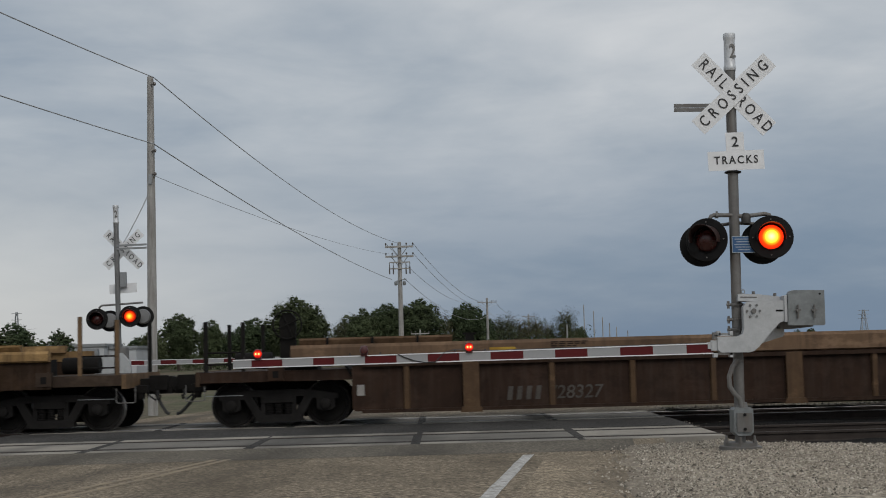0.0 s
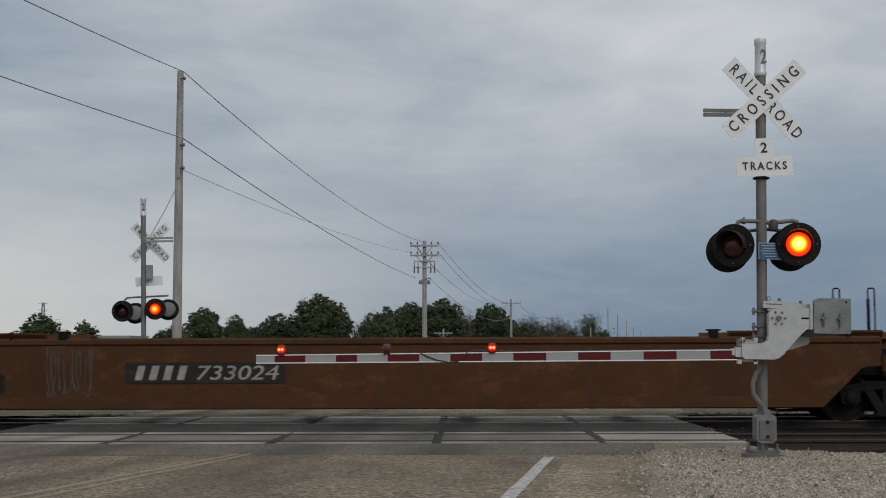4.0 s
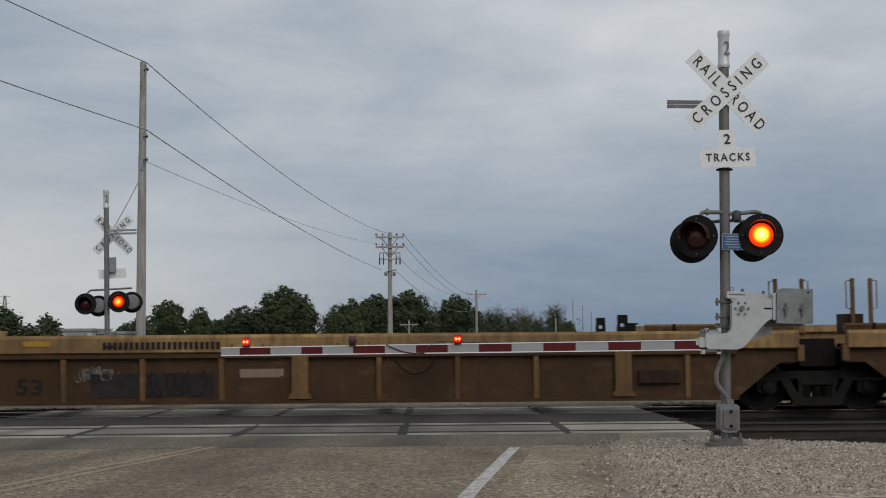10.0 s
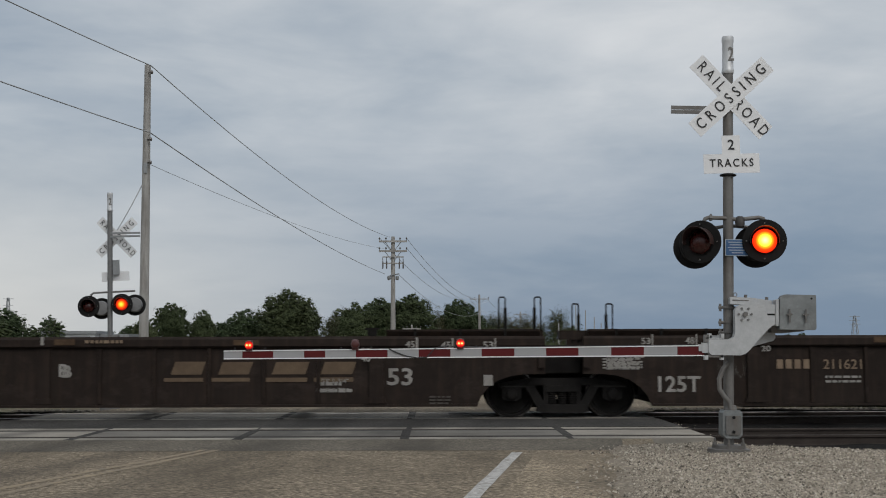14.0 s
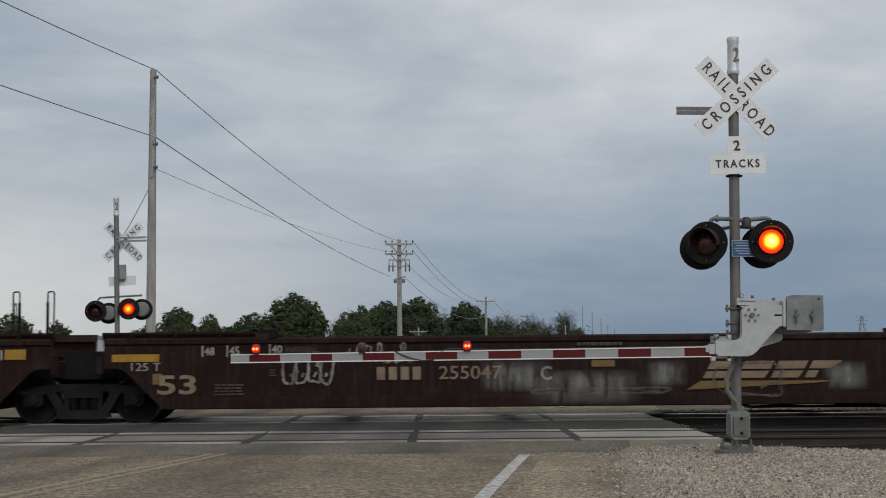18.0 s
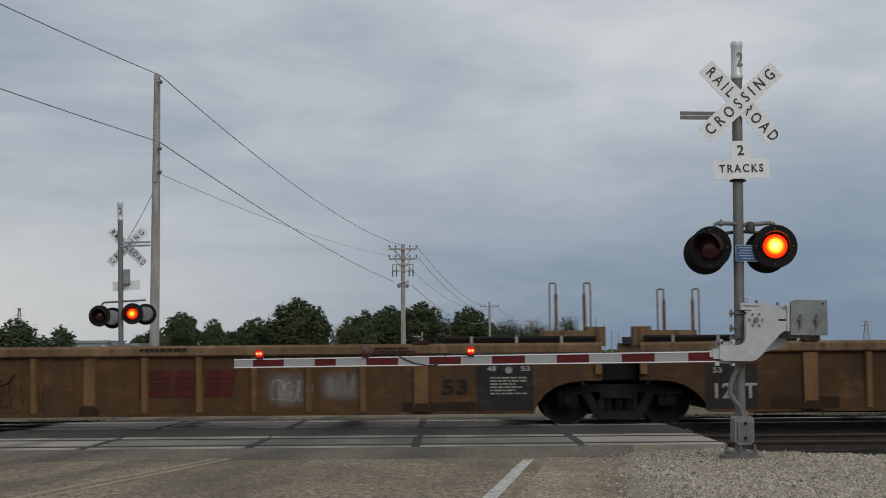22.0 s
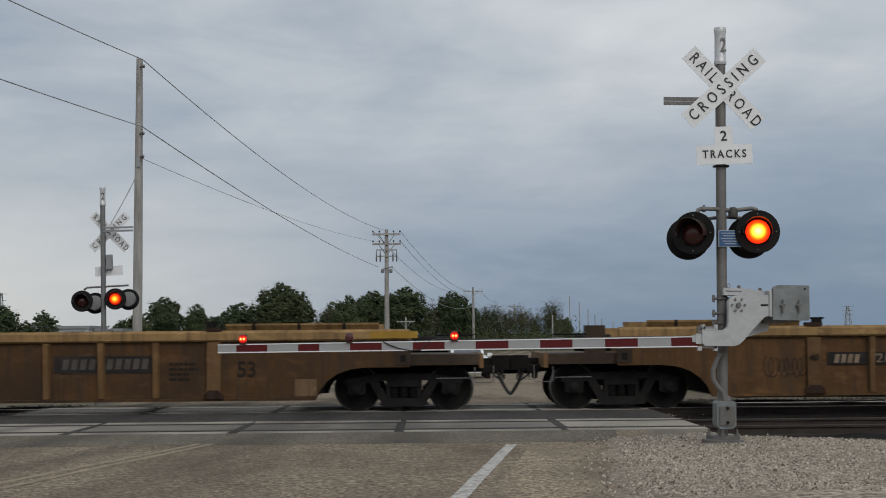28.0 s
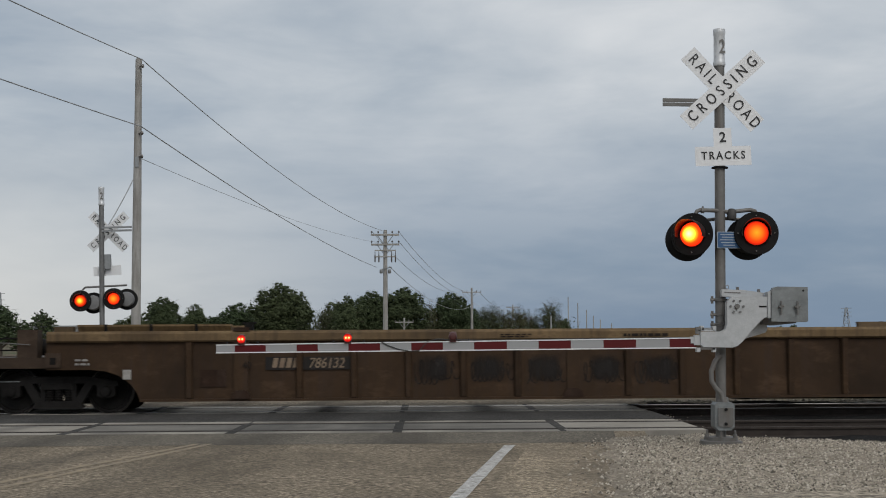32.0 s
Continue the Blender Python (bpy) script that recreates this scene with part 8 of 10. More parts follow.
def paint_car_b():
    stencil("B", 0, 1.87, 2.57, 0.56, 0.97, "53", "letter_black")
    patch("B", 0, 1.34, 1.50, 0.93, 1.11, "letter_white", "label")
    number_bars("B", 0, 4.93, 7.69, 0.82, 1.09, "letter_white", 10, 'panel_black', 0.25, "733024")
    patch("B", 0, -0.17, 0.34, 1.35, 1.52, "patch_yellow", "paint_patch")
    graffiti("B", 0, 3.31, 4.29, 0.37, 1.65, "spray_grey", 6, 0.030, 6, None)
    patch("B", 0, 9.52, 9.98, 1.15, 1.29, "tan_light", "paint_patch")
    patch("B", 1, 9.70, 10.94, 0.61, 1.12, "panel_black", "paint_patch")
    block_mark("B", 1, 9.72, 10.75, 0.67, 1.05, "letter_white")
    graffiti("B", 1, 10.94, 12.34, 0.27, 1.44, "spray_black", 4, 0.060, 7, None)
    patch("B", 1, 11.26, 11.74, 1.17, 1.28, "tan_light", "paint_patch")
    graffiti("B", 1, 13.10, 14.43, 0.70, 1.54, "spray_white", 6, 0.035, 8, None)
    graffiti("B", 1, 13.27, 15.12, 0.29, 1.28, "spray_black", 5, 0.030, 9, 'spray_black')
    graffiti("B", 1, 14.79, 15.53, 1.33, 1.54, "spray_white", 4, 0.020, 10, None)
    patch("B", 1, 17.95, 18.41, 1.36, 1.50, "patch_yellow", "paint_patch")
    graffiti("B", 1, 16.22, 17.74, 0.94, 1.17, "spray_white", 4, 0.025, 11, None)
    patch("B", 2, 0.55, 1.51, 1.08, 1.58, "panel_black", "paint_patch")
    patch("B", 2, 0.66, 1.50, 1.48, 1.54, "patch_yellow", "stripe")
    stencil("B", 2, 0.70, 1.28, 1.21, 1.43, "125 T", "letter_white")
    stencil("B", 2, 1.87, 2.58, 0.57, 0.95, "53", "letter_black")
    patch("B", 2, 1.34, 1.52, 0.90, 1.10, "letter_white", "label")
    number_bars("B", 2, 11.80, 14.55, 0.81, 1.08, "letter_white", 10, 'panel_black', 0.25, "733024")
    patch("B", 2, 3.08, 3.62, 1.15, 1.31, "tan_light", "paint_patch")
    graffiti("B", 2, 15.16, 16.21, 0.81, 1.18, "spray_grey", 5, 0.020, 18, None)
    small_print("B", 2, 17.36, 17.80, 0.63, 0.84, "letter_white", 2)
    patch("B", 2, 18.94, 19.47, 1.36, 1.52, "patch_yellow", "paint_patch")
    patch("B", 2, 19.01, 19.17, 0.93, 1.15, "letter_white", "label")
    patch("B", 2, 9.38, 9.91, 1.17, 1.30, "tan_light", "paint_patch")
    graffiti("B", 2, 17.24, 18.68, 1.06, 1.52, "spray_white", 5, 0.015, 19, None)
    patch("B", 2, 18.93, 19.39, 1.31, 1.54, "patch_yellow", "paint_patch")
    sprayed_face("B", 2, 4.26, 5.44, 0.27, 1.23)
    sprayed_block("B", 2, 5.55, 6.51, 0.32, 1.17)
    graffiti("B", 2, 7.12, 8.95, 0.42, 1.56, "spray_white", 4, 0.045, 14, 'spray_black')
    graffiti("B", 2, 10.24, 10.75, 0.27, 1.22, "spray_black", 2, 0.060, 15, None)
    graffiti("B", 2, 2.30, 3.57, 1.60, 1.81, "spray_grey", 6, 0.020, 319, None)
    graffiti("B", 2, 11.97, 12.91, 1.16, 1.63, "spray_grey", 3, 0.025, 320, None)
    small_print("B", 2, 3.73, 3.82, 0.88, 1.09, "spray_white", 3)
    wash("B", 2, 17.3, 19.0, 0.92, 1.44, "wash_rust")
    wash("B", 2, 16.4, 18.6, 0.92, 1.44, "wash_rust")


def paint_car_c():
    patch("C", 0, 1.53, 1.73, 0.50, 0.72, "letter_cream", "label")
    patch("C", 0, -0.10, 0.93, 0.75, 1.08, "tan_light", "paint_patch")
    patch("C", 0, 17.25, 17.46, 0.52, 0.74, "letter_cream", "label")
    patch("C", 0, 2.67, 3.15, 1.38, 1.48, "patch_yellow", "chord_patch", 0.090)
    patch("C", 0, 5.81, 6.29, 1.40, 1.51, "patch_yellow", "chord_patch", 0.090)
    patch("C", 0, 8.95, 9.36, 1.39, 1.51, "patch_yellow", "chord_patch", 0.090)
    patch("C", 0, 9.68, 10.13, 1.40, 1.51, "patch_yellow", "chord_patch", 0.090)
    patch("C", 0, 12.73, 13.18, 1.40, 1.51, "patch_yellow", "chord_patch", 0.090)
    wash("C", 0, 5.52, 6.36, 0.31, 1.23, "wash_grey")
    wash("C", 0, 6.55, 7.34, 0.31, 1.23, "wash_grey")
    wash("C", 0, 7.45, 8.39, 0.30, 1.22, "wash_grey")
    wash("C", 0, 8.47, 9.41, 0.30, 1.21, "wash_grey")
    wash("C", 0, 9.62, 10.49, 0.29, 1.23, "wash_grey")
    wild_letters("C", 0, 5.52, 10.49, 0.32, 1.24, 5, 20, "spray_white", "spray_black", 0.05)
    small_print("C", 0, 8.08, 8.76, 1.46, 1.56, "letter_black", 2, 0.090)
    small_print("C", 0, 10.21, 10.89, 1.43, 1.54, "letter_black", 1, 0.090)
    patch("C", 0, 17.29, 17.53, 0.51, 0.74, "tan", "paint_patch")


def paint_car_d():
    patch("D", 0, 7.18, 7.93, 0.75, 0.90, "letter_cream", "paint_patch")
    stencil("D", 0, 10.17, 10.67, 0.48, 0.81, "53", "letter_black")
    patch("D", 0, 7.05, 7.84, 0.74, 0.90, "letter_cream", "paint_patch")
    number_bars("D", 0, 5.84, 8.78, 1.19, 1.36, "letter_black", 26, None, 0.00)
    graffiti("D", 0, 9.10, 10.46, 1.11, 1.45, "spray_black", 6, 0.030, 24, None)
    graffiti("D", 0, 12.93, 13.55, 0.41, 0.94, "spray_grey", 3, 0.025, 25, None)
    patch("D", 0, 15.92, 16.70, 0.57, 0.81, "brown_mid", "box", 0.080)
    stencil("D", 1, 3.69, 3.85, 0.77, 0.95, "C", "letter_black")
    stencil("D", 1, 4.48, 4.97, 0.43, 0.72, "53", "letter_black")
    graffiti("D", 1, 5.69, 6.35, 0.70, 0.92, "spray_white", 4, 0.020, 26, None)
    patch("D", 1, 5.85, 8.15, 0.37, 0.81, "panel_black", "paint_patch")
    patch("D", 1, 8.99, 9.43, 0.74, 0.88, "letter_cream", "paint_patch")
    number_bars("D", 1, 6.08, 8.28, 1.25, 1.39, "letter_black", 22, None, 0.00)
    graffiti("D", 1, 5.59, 6.32, 0.62, 0.94, "spray_white", 5, 0.020, 27, None)
    patch("D", 1, 8.62, 9.36, 0.72, 0.88, "letter_cream", "paint_patch")
    graffiti("D", 1, 4.80, 5.64, 1.23, 1.42, "spray_grey", 5, 0.025, 28, None)
    patch("D", 1, 16.03, 16.82, 0.56, 0.80, "brown_mid", "box", 0.080)
    graffiti("D", 1, 6.79, 8.05, 0.35, 0.88, "spray_black", 5, 0.060, 29, None)
    stencil("D", 2, 3.67, 3.86, 0.82, 1.01, "A", "letter_black")
    patch("D", 2, 7.21, 7.96, 0.74, 0.88, "letter_cream", "paint_patch")
    stencil("D", 2, 10.28, 10.77, 0.43, 0.73, "53", "letter_black")
    small_print("D", 2, 15.10, 15.46, 0.48, 0.69, "letter_cream", 2)
    number_bars("D", 2, 6.05, 6.50, 1.27, 1.36, "letter_black", 6, None, 0.00)
    number_bars("D", 2, 7.29, 9.03, 1.27, 1.37, "letter_black", 20, None, 0.00)
    patch("D", 2, 2.79, 3.47, 0.61, 0.87, "brown_mid", "box", 0.080)
    hanging_chain("D", 1, 11.49, 12.26, 0.76, 1.04)
    small_print("D", 0, 14.89, 15.31, 1.21, 1.34, "letter_black", 3, 0.112)
    small_print("D", 1, 3.80, 4.22, 1.26, 1.40, "letter_black", 3, 0.112)
    small_print("D", 1, 6.10, 6.57, 1.26, 1.36, "letter_black", 1, 0.112)
    graffiti("D", 0, 12.92, 13.60, 0.38, 0.90, "spray_grey", 2, 0.030, 324, None)
    small_print("D", 2, 6.05, 6.63, 1.26, 1.33, "letter_black", 1, 0.112)
    patch("D", 2, 15.09, 15.46, 0.48, 0.68, "letter_faint", "paint_patch")
    patch("D", 1, 4.63, 5.13, 1.32, 1.42, "patch_yellow", "chord_patch")
    number_bars("D", 0, 4.42, 5.07, 0.44, 0.67, "letter_faint", 4, None, 0.20)
    stencil("D", 0, 5.47, 6.55, 0.42, 0.65, "729052", "letter_faint", 0.20)
    patch("D", 2, 4.07, 6.72, 0.35, 0.65, "panel_black", "number_panel")
    number_bars("D", 2, 4.46, 5.19, 0.39, 0.61, "letter_white", 4, None, 0.25)
    stencil("D", 2, 5.54, 6.61, 0.38, 0.60, "729052", "letter_white", 0.25)


def paint_car_e():
    stencil("E", 0, 3.38, 3.57, 1.08, 1.20, "20", "letter_cream")
    stencil("E", 0, 3.38, 3.57, 0.93, 1.05, "40", "letter_cream")
    patch("E", 0, 1.60, 1.82, 0.37, 1.05, "rib_brown", "paint_patch")
    block_mark("E", 0, 12.90, 14.48, 0.68, 1.02, "letter_faint")
    stencil("E", 0, 14.90, 15.45, 0.70, 1.02, "53", "letter_black")
    patch("E", 0, 16.09, 16.58, 0.47, 1.10, "rib_brown", "paint_patch")
    patch("E", 0, 16.82, 17.55, 0.59, 1.10, "rib_brown", "paint_patch")
    stencil("E", 0, 15.51, 15.71, 0.94, 1.17, "40", "letter_cream")
    patch("E", 0, 18.02, 18.81, 0.78, 1.08, "chord_dun", "paint_patch")
    patch("E", 0, 16.73, 17.61, 0.42, 1.28, "rib_brown", "paint_patch")
    patch("E", 0, 2.67, 3.28, 1.41, 1.51, "patch_dull", "chord_patch", 0.090)
    patch("E", 0, 9.00, 9.53, 1.41, 1.52, "patch_dull", "chord_patch", 0.090)
    patch("E", 0, 5.97, 6.42, 1.42, 1.53, "patch_dull", "chord_patch", 0.090)
    small_print("E", 0, 10.47, 11.21, 1.45, 1.55, "letter_black", 1, 0.090)
    patch("E", 0, 6.69, 7.04, 0.68, 1.05, "brown_worn", "paint_patch")
    graffiti("E", 0, 10.87, 11.39, 0.88, 1.01, "spray_grey", 4, 0.020, 410, None)
    number_bars("E", 0, 3.90, 4.42, 0.85, 1.02, "letter_faint", 4, None, 0.15)
    stencil("E", 0, 4.62, 5.41, 0.85, 1.04, "680046", "letter_faint", 0.15)


def paint_car_f():
    small_print("F", 0, 0.34, 1.07, 0.91, 1.16, "letter_white", 5)
    small_print("F", 0, 1.60, 2.17, 0.38, 0.87, "letter_white", 5)
    stencil("F", 0, 3.50, 3.69, 1.06, 1.20, "40", "letter_white")
    small_print("F", 0, 3.89, 5.39, 0.67, 0.84, "letter_white", 2)
    graffiti("F", 0, 5.74, 6.23, 0.50, 0.84, "spray_grey", 5, 0.020, 30, None)
    patch("F", 0, 6.85, 7.32, 0.64, 1.02, "rust", "paint_patch")
    patch("F", 0, 1.21, 1.38, 0.68, 0.88, "letter_cream", "label")
    patch("F", 0, 11.87, 12.59, 0.71, 0.78, "letter_tan", "underline")
    block_mark("F", 0, 11.96, 12.59, 0.84, 1.08, "letter_tan", 1)
    patch("F", 0, 12.75, 13.46, 0.71, 0.78, "letter_tan", "underline")
    block_mark("F", 0, 12.84, 13.47, 0.84, 1.07, "letter_tan", 1)
    patch("F", 0, 13.74, 14.52, 0.70, 0.78, "letter_tan", "underline")
    block_mark("F", 0, 13.83, 14.52, 0.84, 1.07, "letter_tan", 1)
    patch("F", 0, 14.65, 15.38, 0.70, 0.78, "letter_tan", "underline")
    block_mark("F", 0, 14.74, 15.39, 0.84, 1.07, "letter_tan", 1)
    stencil("F", 0, 9.99, 10.16, 0.79, 1.02, "B", "letter_white")
    graffiti("F", 0, 7.81, 8.33, 0.68, 1.03, "spray_grey", 5, 0.020, 31, None)
    small_print("F", 0, 14.77, 15.38, 0.48, 0.73, "letter_white", 2)
    stencil("F", 0, 16.01, 16.48, 0.63, 0.95, "53", "letter_white")
    patch("F", 0, 17.80, 17.97, 0.62, 0.82, "letter_white", "label")
    stencil("F", 0, 9.92, 10.11, 0.80, 1.04, "B", "letter_white")
    stencil("F", 1, 1.75, 2.54, 0.49, 0.79, "125T", "letter_white")
    small_print("F", 1, 0.79, 1.49, 0.90, 1.17, "letter_white", 5)
    stencil("F", 1, 3.66, 3.84, 1.24, 1.35, "20", "letter_white")
    patch("F", 1, 6.94, 7.39, 0.69, 1.03, "rust", "paint_patch")
    stencil("F", 1, 10.06, 10.25, 0.77, 1.01, "C", "letter_white")
    graffiti("F", 1, 2.82, 3.45, 0.76, 1.10, "spray_grey", 5, 0.020, 32, None)
    small_print("F", 1, 0.72, 1.46, 0.92, 1.19, "letter_white", 5)
    small_print("F", 1, 4.87, 5.53, 0.64, 0.81, "letter_white", 2)
    patch("F", 1, 12.09, 12.79, 0.73, 0.81, "letter_tan", "underline")
    block_mark("F", 1, 12.18, 12.79, 0.87, 1.09, "letter_tan", 1)
    patch("F", 1, 12.93, 13.65, 0.73, 0.81, "letter_tan", "underline")
    block_mark("F", 1, 13.03, 13.65, 0.87, 1.09, "letter_tan", 1)
    patch("F", 1, 13.91, 14.65, 0.73, 0.80, "letter_tan", "underline")
    block_mark("F", 1, 14.00, 14.66, 0.86, 1.09, "letter_tan", 1)
    patch("F", 2, 14.91, 15.41, 0.81, 0.89, "letter_tan", "underline")
    block_mark("F", 2, 15.01, 15.48, 0.91, 1.13, "letter_tan", 1)
    stencil("F", 2, 16.12, 16.61, 0.64, 0.99, "53", "letter_white")
    small_print("F", 2, 14.83, 15.42, 0.57, 0.82, "letter_white", 2)
    small_print("F", 2, 16.95, 17.33, 0.55, 0.82, "letter_gold", 2)
    patch("F", 2, 17.95, 18.11, 0.69, 0.87, "letter_white", "label")
    small_print("F", 2, 18.39, 19.12, 0.93, 1.15, "letter_white", 4)
    hanging_chain("F", 1, 8.05, 8.65, 0.85, 1.08)
    stencil("F", 0, 1.90, 2.07, 1.39, 1.51, "48", "letter_white", 0.0, 0.09)
    patch("F", 0, 2.09, 2.12, 1.35, 1.57, "letter_white", "tick_mark", 0.090)
    stencil("F", 0, 2.44, 2.63, 1.40, 1.52, "45", "letter_white", 0.0, 0.09)
    patch("F", 0, 2.65, 2.68, 1.36, 1.58, "letter_white", "tick_mark", 0.090)
    stencil("F", 0, 16.35, 16.52, 1.33, 1.45, "45", "letter_white", 0.0, 0.09)
    patch("F", 0, 16.54, 16.58, 1.29, 1.52, "letter_white", "tick_mark", 0.090)
    stencil("F", 0, 17.01, 17.19, 1.31, 1.44, "45", "letter_white", 0.0, 0.09)
    patch("F", 0, 17.21, 17.24, 1.28, 1.50, "letter_white", "tick_mark", 0.090)
    stencil("F", 0, 17.79, 17.98, 1.31, 1.44, "53", "letter_white", 0.0, 0.09)
    patch("F", 0, 18.00, 18.03, 1.28, 1.50, "letter_white", "tick_mark", 0.090)
    stencil("F", 1, 1.43, 1.60, 1.38, 1.50, "53", "letter_white", 0.0, 0.09)
    patch("F", 1, 1.62, 1.65, 1.34, 1.57, "letter_white", "tick_mark", 0.090)
    stencil("F", 1, 2.25, 2.42, 1.38, 1.51, "48", "letter_white", 0.0, 0.09)
    patch("F", 1, 2.44, 2.47, 1.35, 1.57, "letter_white", "tick_mark", 0.090)
    stencil("F", 1, 2.67, 2.84, 1.37, 1.50, "45", "letter_white", 0.0, 0.09)
    patch("F", 1, 2.86, 2.89, 1.34, 1.56, "letter_white", "tick_mark", 0.090)
    patch("F", 0, 5.61, 6.06, 1.42, 1.52, "rib_brown", "chord_patch", 0.090)
    patch("F", 0, 9.60, 9.66, 1.39, 1.55, "letter_white", "tick_mark", 0.090)
    patch("F", 0, 9.85, 10.23, 1.39, 1.50, "rib_brown", "chord_patch", 0.090)
    patch("F", 0, 13.16, 13.64, 1.38, 1.48, "rib_brown", "chord_patch", 0.090)
    small_print("F", 0, 10.42, 11.21, 1.40, 1.51, "letter_cream", 1, 0.090)
    patch("F", 1, 5.76, 6.18, 1.40, 1.51, "rib_brown", "chord_patch", 0.090)
    patch("F", 1, 9.13, 9.60, 1.42, 1.54, "rib_brown", "chord_patch", 0.090)
    small_print("F", 1, 10.63, 11.43, 1.42, 1.53, "letter_cream", 1, 0.090)
    small_print("F", 1, 0.81, 1.46, 0.92, 1.19, "letter_white", 4)
    small_print("F", 1, 10.81, 11.49, 0.86, 0.93, "letter_faint", 1)
    number_bars("F", 0, 3.76, 4.42, 0.94, 1.11, "letter_cream", 4, None, 0.00)
    stencil("F", 0, 4.65, 5.38, 0.94, 1.11, "211621", "letter_cream", 0.00)
    number_bars("F", 1, 3.94, 4.60, 0.92, 1.09, "letter_cream", 4, None, 0.00)
    stencil("F", 1, 4.83, 5.55, 0.91, 1.09, "211621", "letter_cream", 0.00)
    stencil("F", 0, 15.53, 15.70, 1.23, 1.33, "20", "letter_white")
    stencil("F", 0, 15.53, 15.70, 1.07, 1.20, "40", "letter_white")
    stencil("F", 0, 14.70, 15.29, 0.67, 0.76, "L 53' 1-3/4\"", "letter_white")
    stencil("F", 0, 14.70, 15.28, 0.50, 0.59, "IW 8' 9-7/8\"", "letter_white")
    small_print("F", 0, 16.79, 17.24, 0.27, 0.45, "letter_faint", 3)


def paint_car_g():
    patch("G", 0, 1.30, 1.48, 0.92, 1.12, "letter_gold", "label")
    patch("G", 1, 1.39, 1.57, 0.74, 0.94, "letter_gold", "label")
    patch("G", 2, 1.37, 1.55, 0.95, 1.15, "letter_gold", "label")
    stencil("G", 1, 0.99, 1.54, 0.99, 1.14, "125 T", "letter_white")
    stencil("G", 2, 1.03, 1.56, 1.22, 1.37, "125 T", "letter_white")
    patch("G", 1, 0.63, 1.51, 1.16, 1.30, "patch_yellow", "paint_patch")
    patch("G", 2, 0.63, 1.56, 1.40, 1.50, "patch_yellow", "paint_patch")
    patch("G", 2, -1.56, -1.15, 1.27, 1.49, "patch_yellow", "paint_patch")
    wash("G", 1, 7.43, 8.85, 0.52, 1.16, "wash_white")
    wash("G", 1, 8.32, 10.52, 0.28, 0.97, "wash_white")
    wash("G", 1, 10.42, 11.37, 0.60, 1.12, "wash_white")
    wash("G", 1, 13.78, 14.73, 0.51, 1.09, "wash_white")
    stencil("G", 0, 1.33, 2.05, 0.54, 0.91, "53", "letter_cream")
    stencil("G", 0, 2.19, 2.38, 1.27, 1.41, "48", "letter_white")
    stencil("G", 0, 2.67, 2.85, 1.26, 1.42, "45", "letter_white")
    stencil("G", 0, 3.43, 3.64, 1.29, 1.43, "40", "letter_white")
    stencil("G", 0, 3.44, 3.62, 1.14, 1.27, "20", "letter_white")
    patch("G", 0, 2.14, 2.17, 1.24, 1.44, "letter_white", "tick_mark")
    patch("G", 0, 2.61, 2.64, 1.23, 1.44, "letter_white", "tick_mark")
    patch("G", 0, 3.38, 3.41, 1.26, 1.45, "letter_white", "tick_mark")
    patch("G", 0, 2.85, 3.32, 1.15, 1.26, "letter_gold", "paint_patch")
    small_print("G", 0, 3.72, 4.10, 1.18, 1.43, "letter_faint", 6)
    small_print("G", 0, 3.37, 3.53, 0.87, 1.02, "letter_faint", 3)
    number_bars("G", 0, 5.37, 6.26, 0.80, 1.03, "letter_cream", 4, None, 0.0)
    stencil("G", 0, 6.55, 7.73, 0.79, 1.04, "255047", "letter_cream")
    stencil("G", 0, 8.44, 8.66, 0.78, 1.03, "A", "letter_white")
    patch("G", 0, 9.37, 9.81, 1.01, 1.13, "letter_gold", "paint_patch")
    emblem("G", 0, 11.09, 14.09, 0.58, 1.09)
    patch("G", 0, 15.85, 16.30, 1.11, 1.23, "letter_gold", "paint_patch")
    stencil("G", 0, 16.29, 16.48, 1.25, 1.39, "45", "letter_white")
    patch("G", 0, 16.50, 16.53, 1.21, 1.41, "letter_white", "tick_mark")
    stencil("G", 0, 16.76, 16.95, 1.24, 1.39, "48", "letter_white")
    patch("G", 0, 16.97, 17.00, 1.21, 1.41, "letter_white", "tick_mark")
    stencil("G", 0, 17.53, 17.74, 1.24, 1.38, "53", "letter_white")
    patch("G", 0, 17.76, 17.80, 1.21, 1.40, "letter_white", "tick_mark")
    small_print("G", 0, 16.49, 17.27, 0.76, 1.14, "letter_faint", 6)
    small_print("G", 0, 16.48, 17.13, 0.50, 0.64, "letter_faint", 3)
    patch("G", 0, 17.84, 18.23, 1.22, 1.41, "patch_yellow", "paint_patch")
    small_print("G", 0, 2.23, 2.94, 0.51, 0.62, "letter_faint", 4)
    small_print("G", 0, 9.13, 9.83, 1.36, 1.48, "letter_faint", 1, 0.030)
    stencil("G", 1, 1.48, 2.20, 0.55, 0.91, "53", "letter_cream")
    stencil("G", 1, 2.35, 2.54, 1.27, 1.42, "48", "letter_white")
    stencil("G", 1, 2.81, 3.00, 1.27, 1.43, "45", "letter_white")
    stencil("G", 1, 3.60, 3.80, 1.30, 1.45, "40", "letter_white")
    stencil("G", 1, 3.61, 3.78, 1.15, 1.28, "20", "letter_white")
    patch("G", 1, 2.30, 2.33, 1.24, 1.45, "letter_white", "tick_mark")
    patch("G", 1, 2.76, 2.79, 1.24, 1.45, "letter_white", "tick_mark")
    patch("G", 1, 3.55, 3.58, 1.27, 1.47, "letter_white", "tick_mark")
    patch("G", 1, 3.02, 3.47, 1.15, 1.26, "letter_gold", "paint_patch")
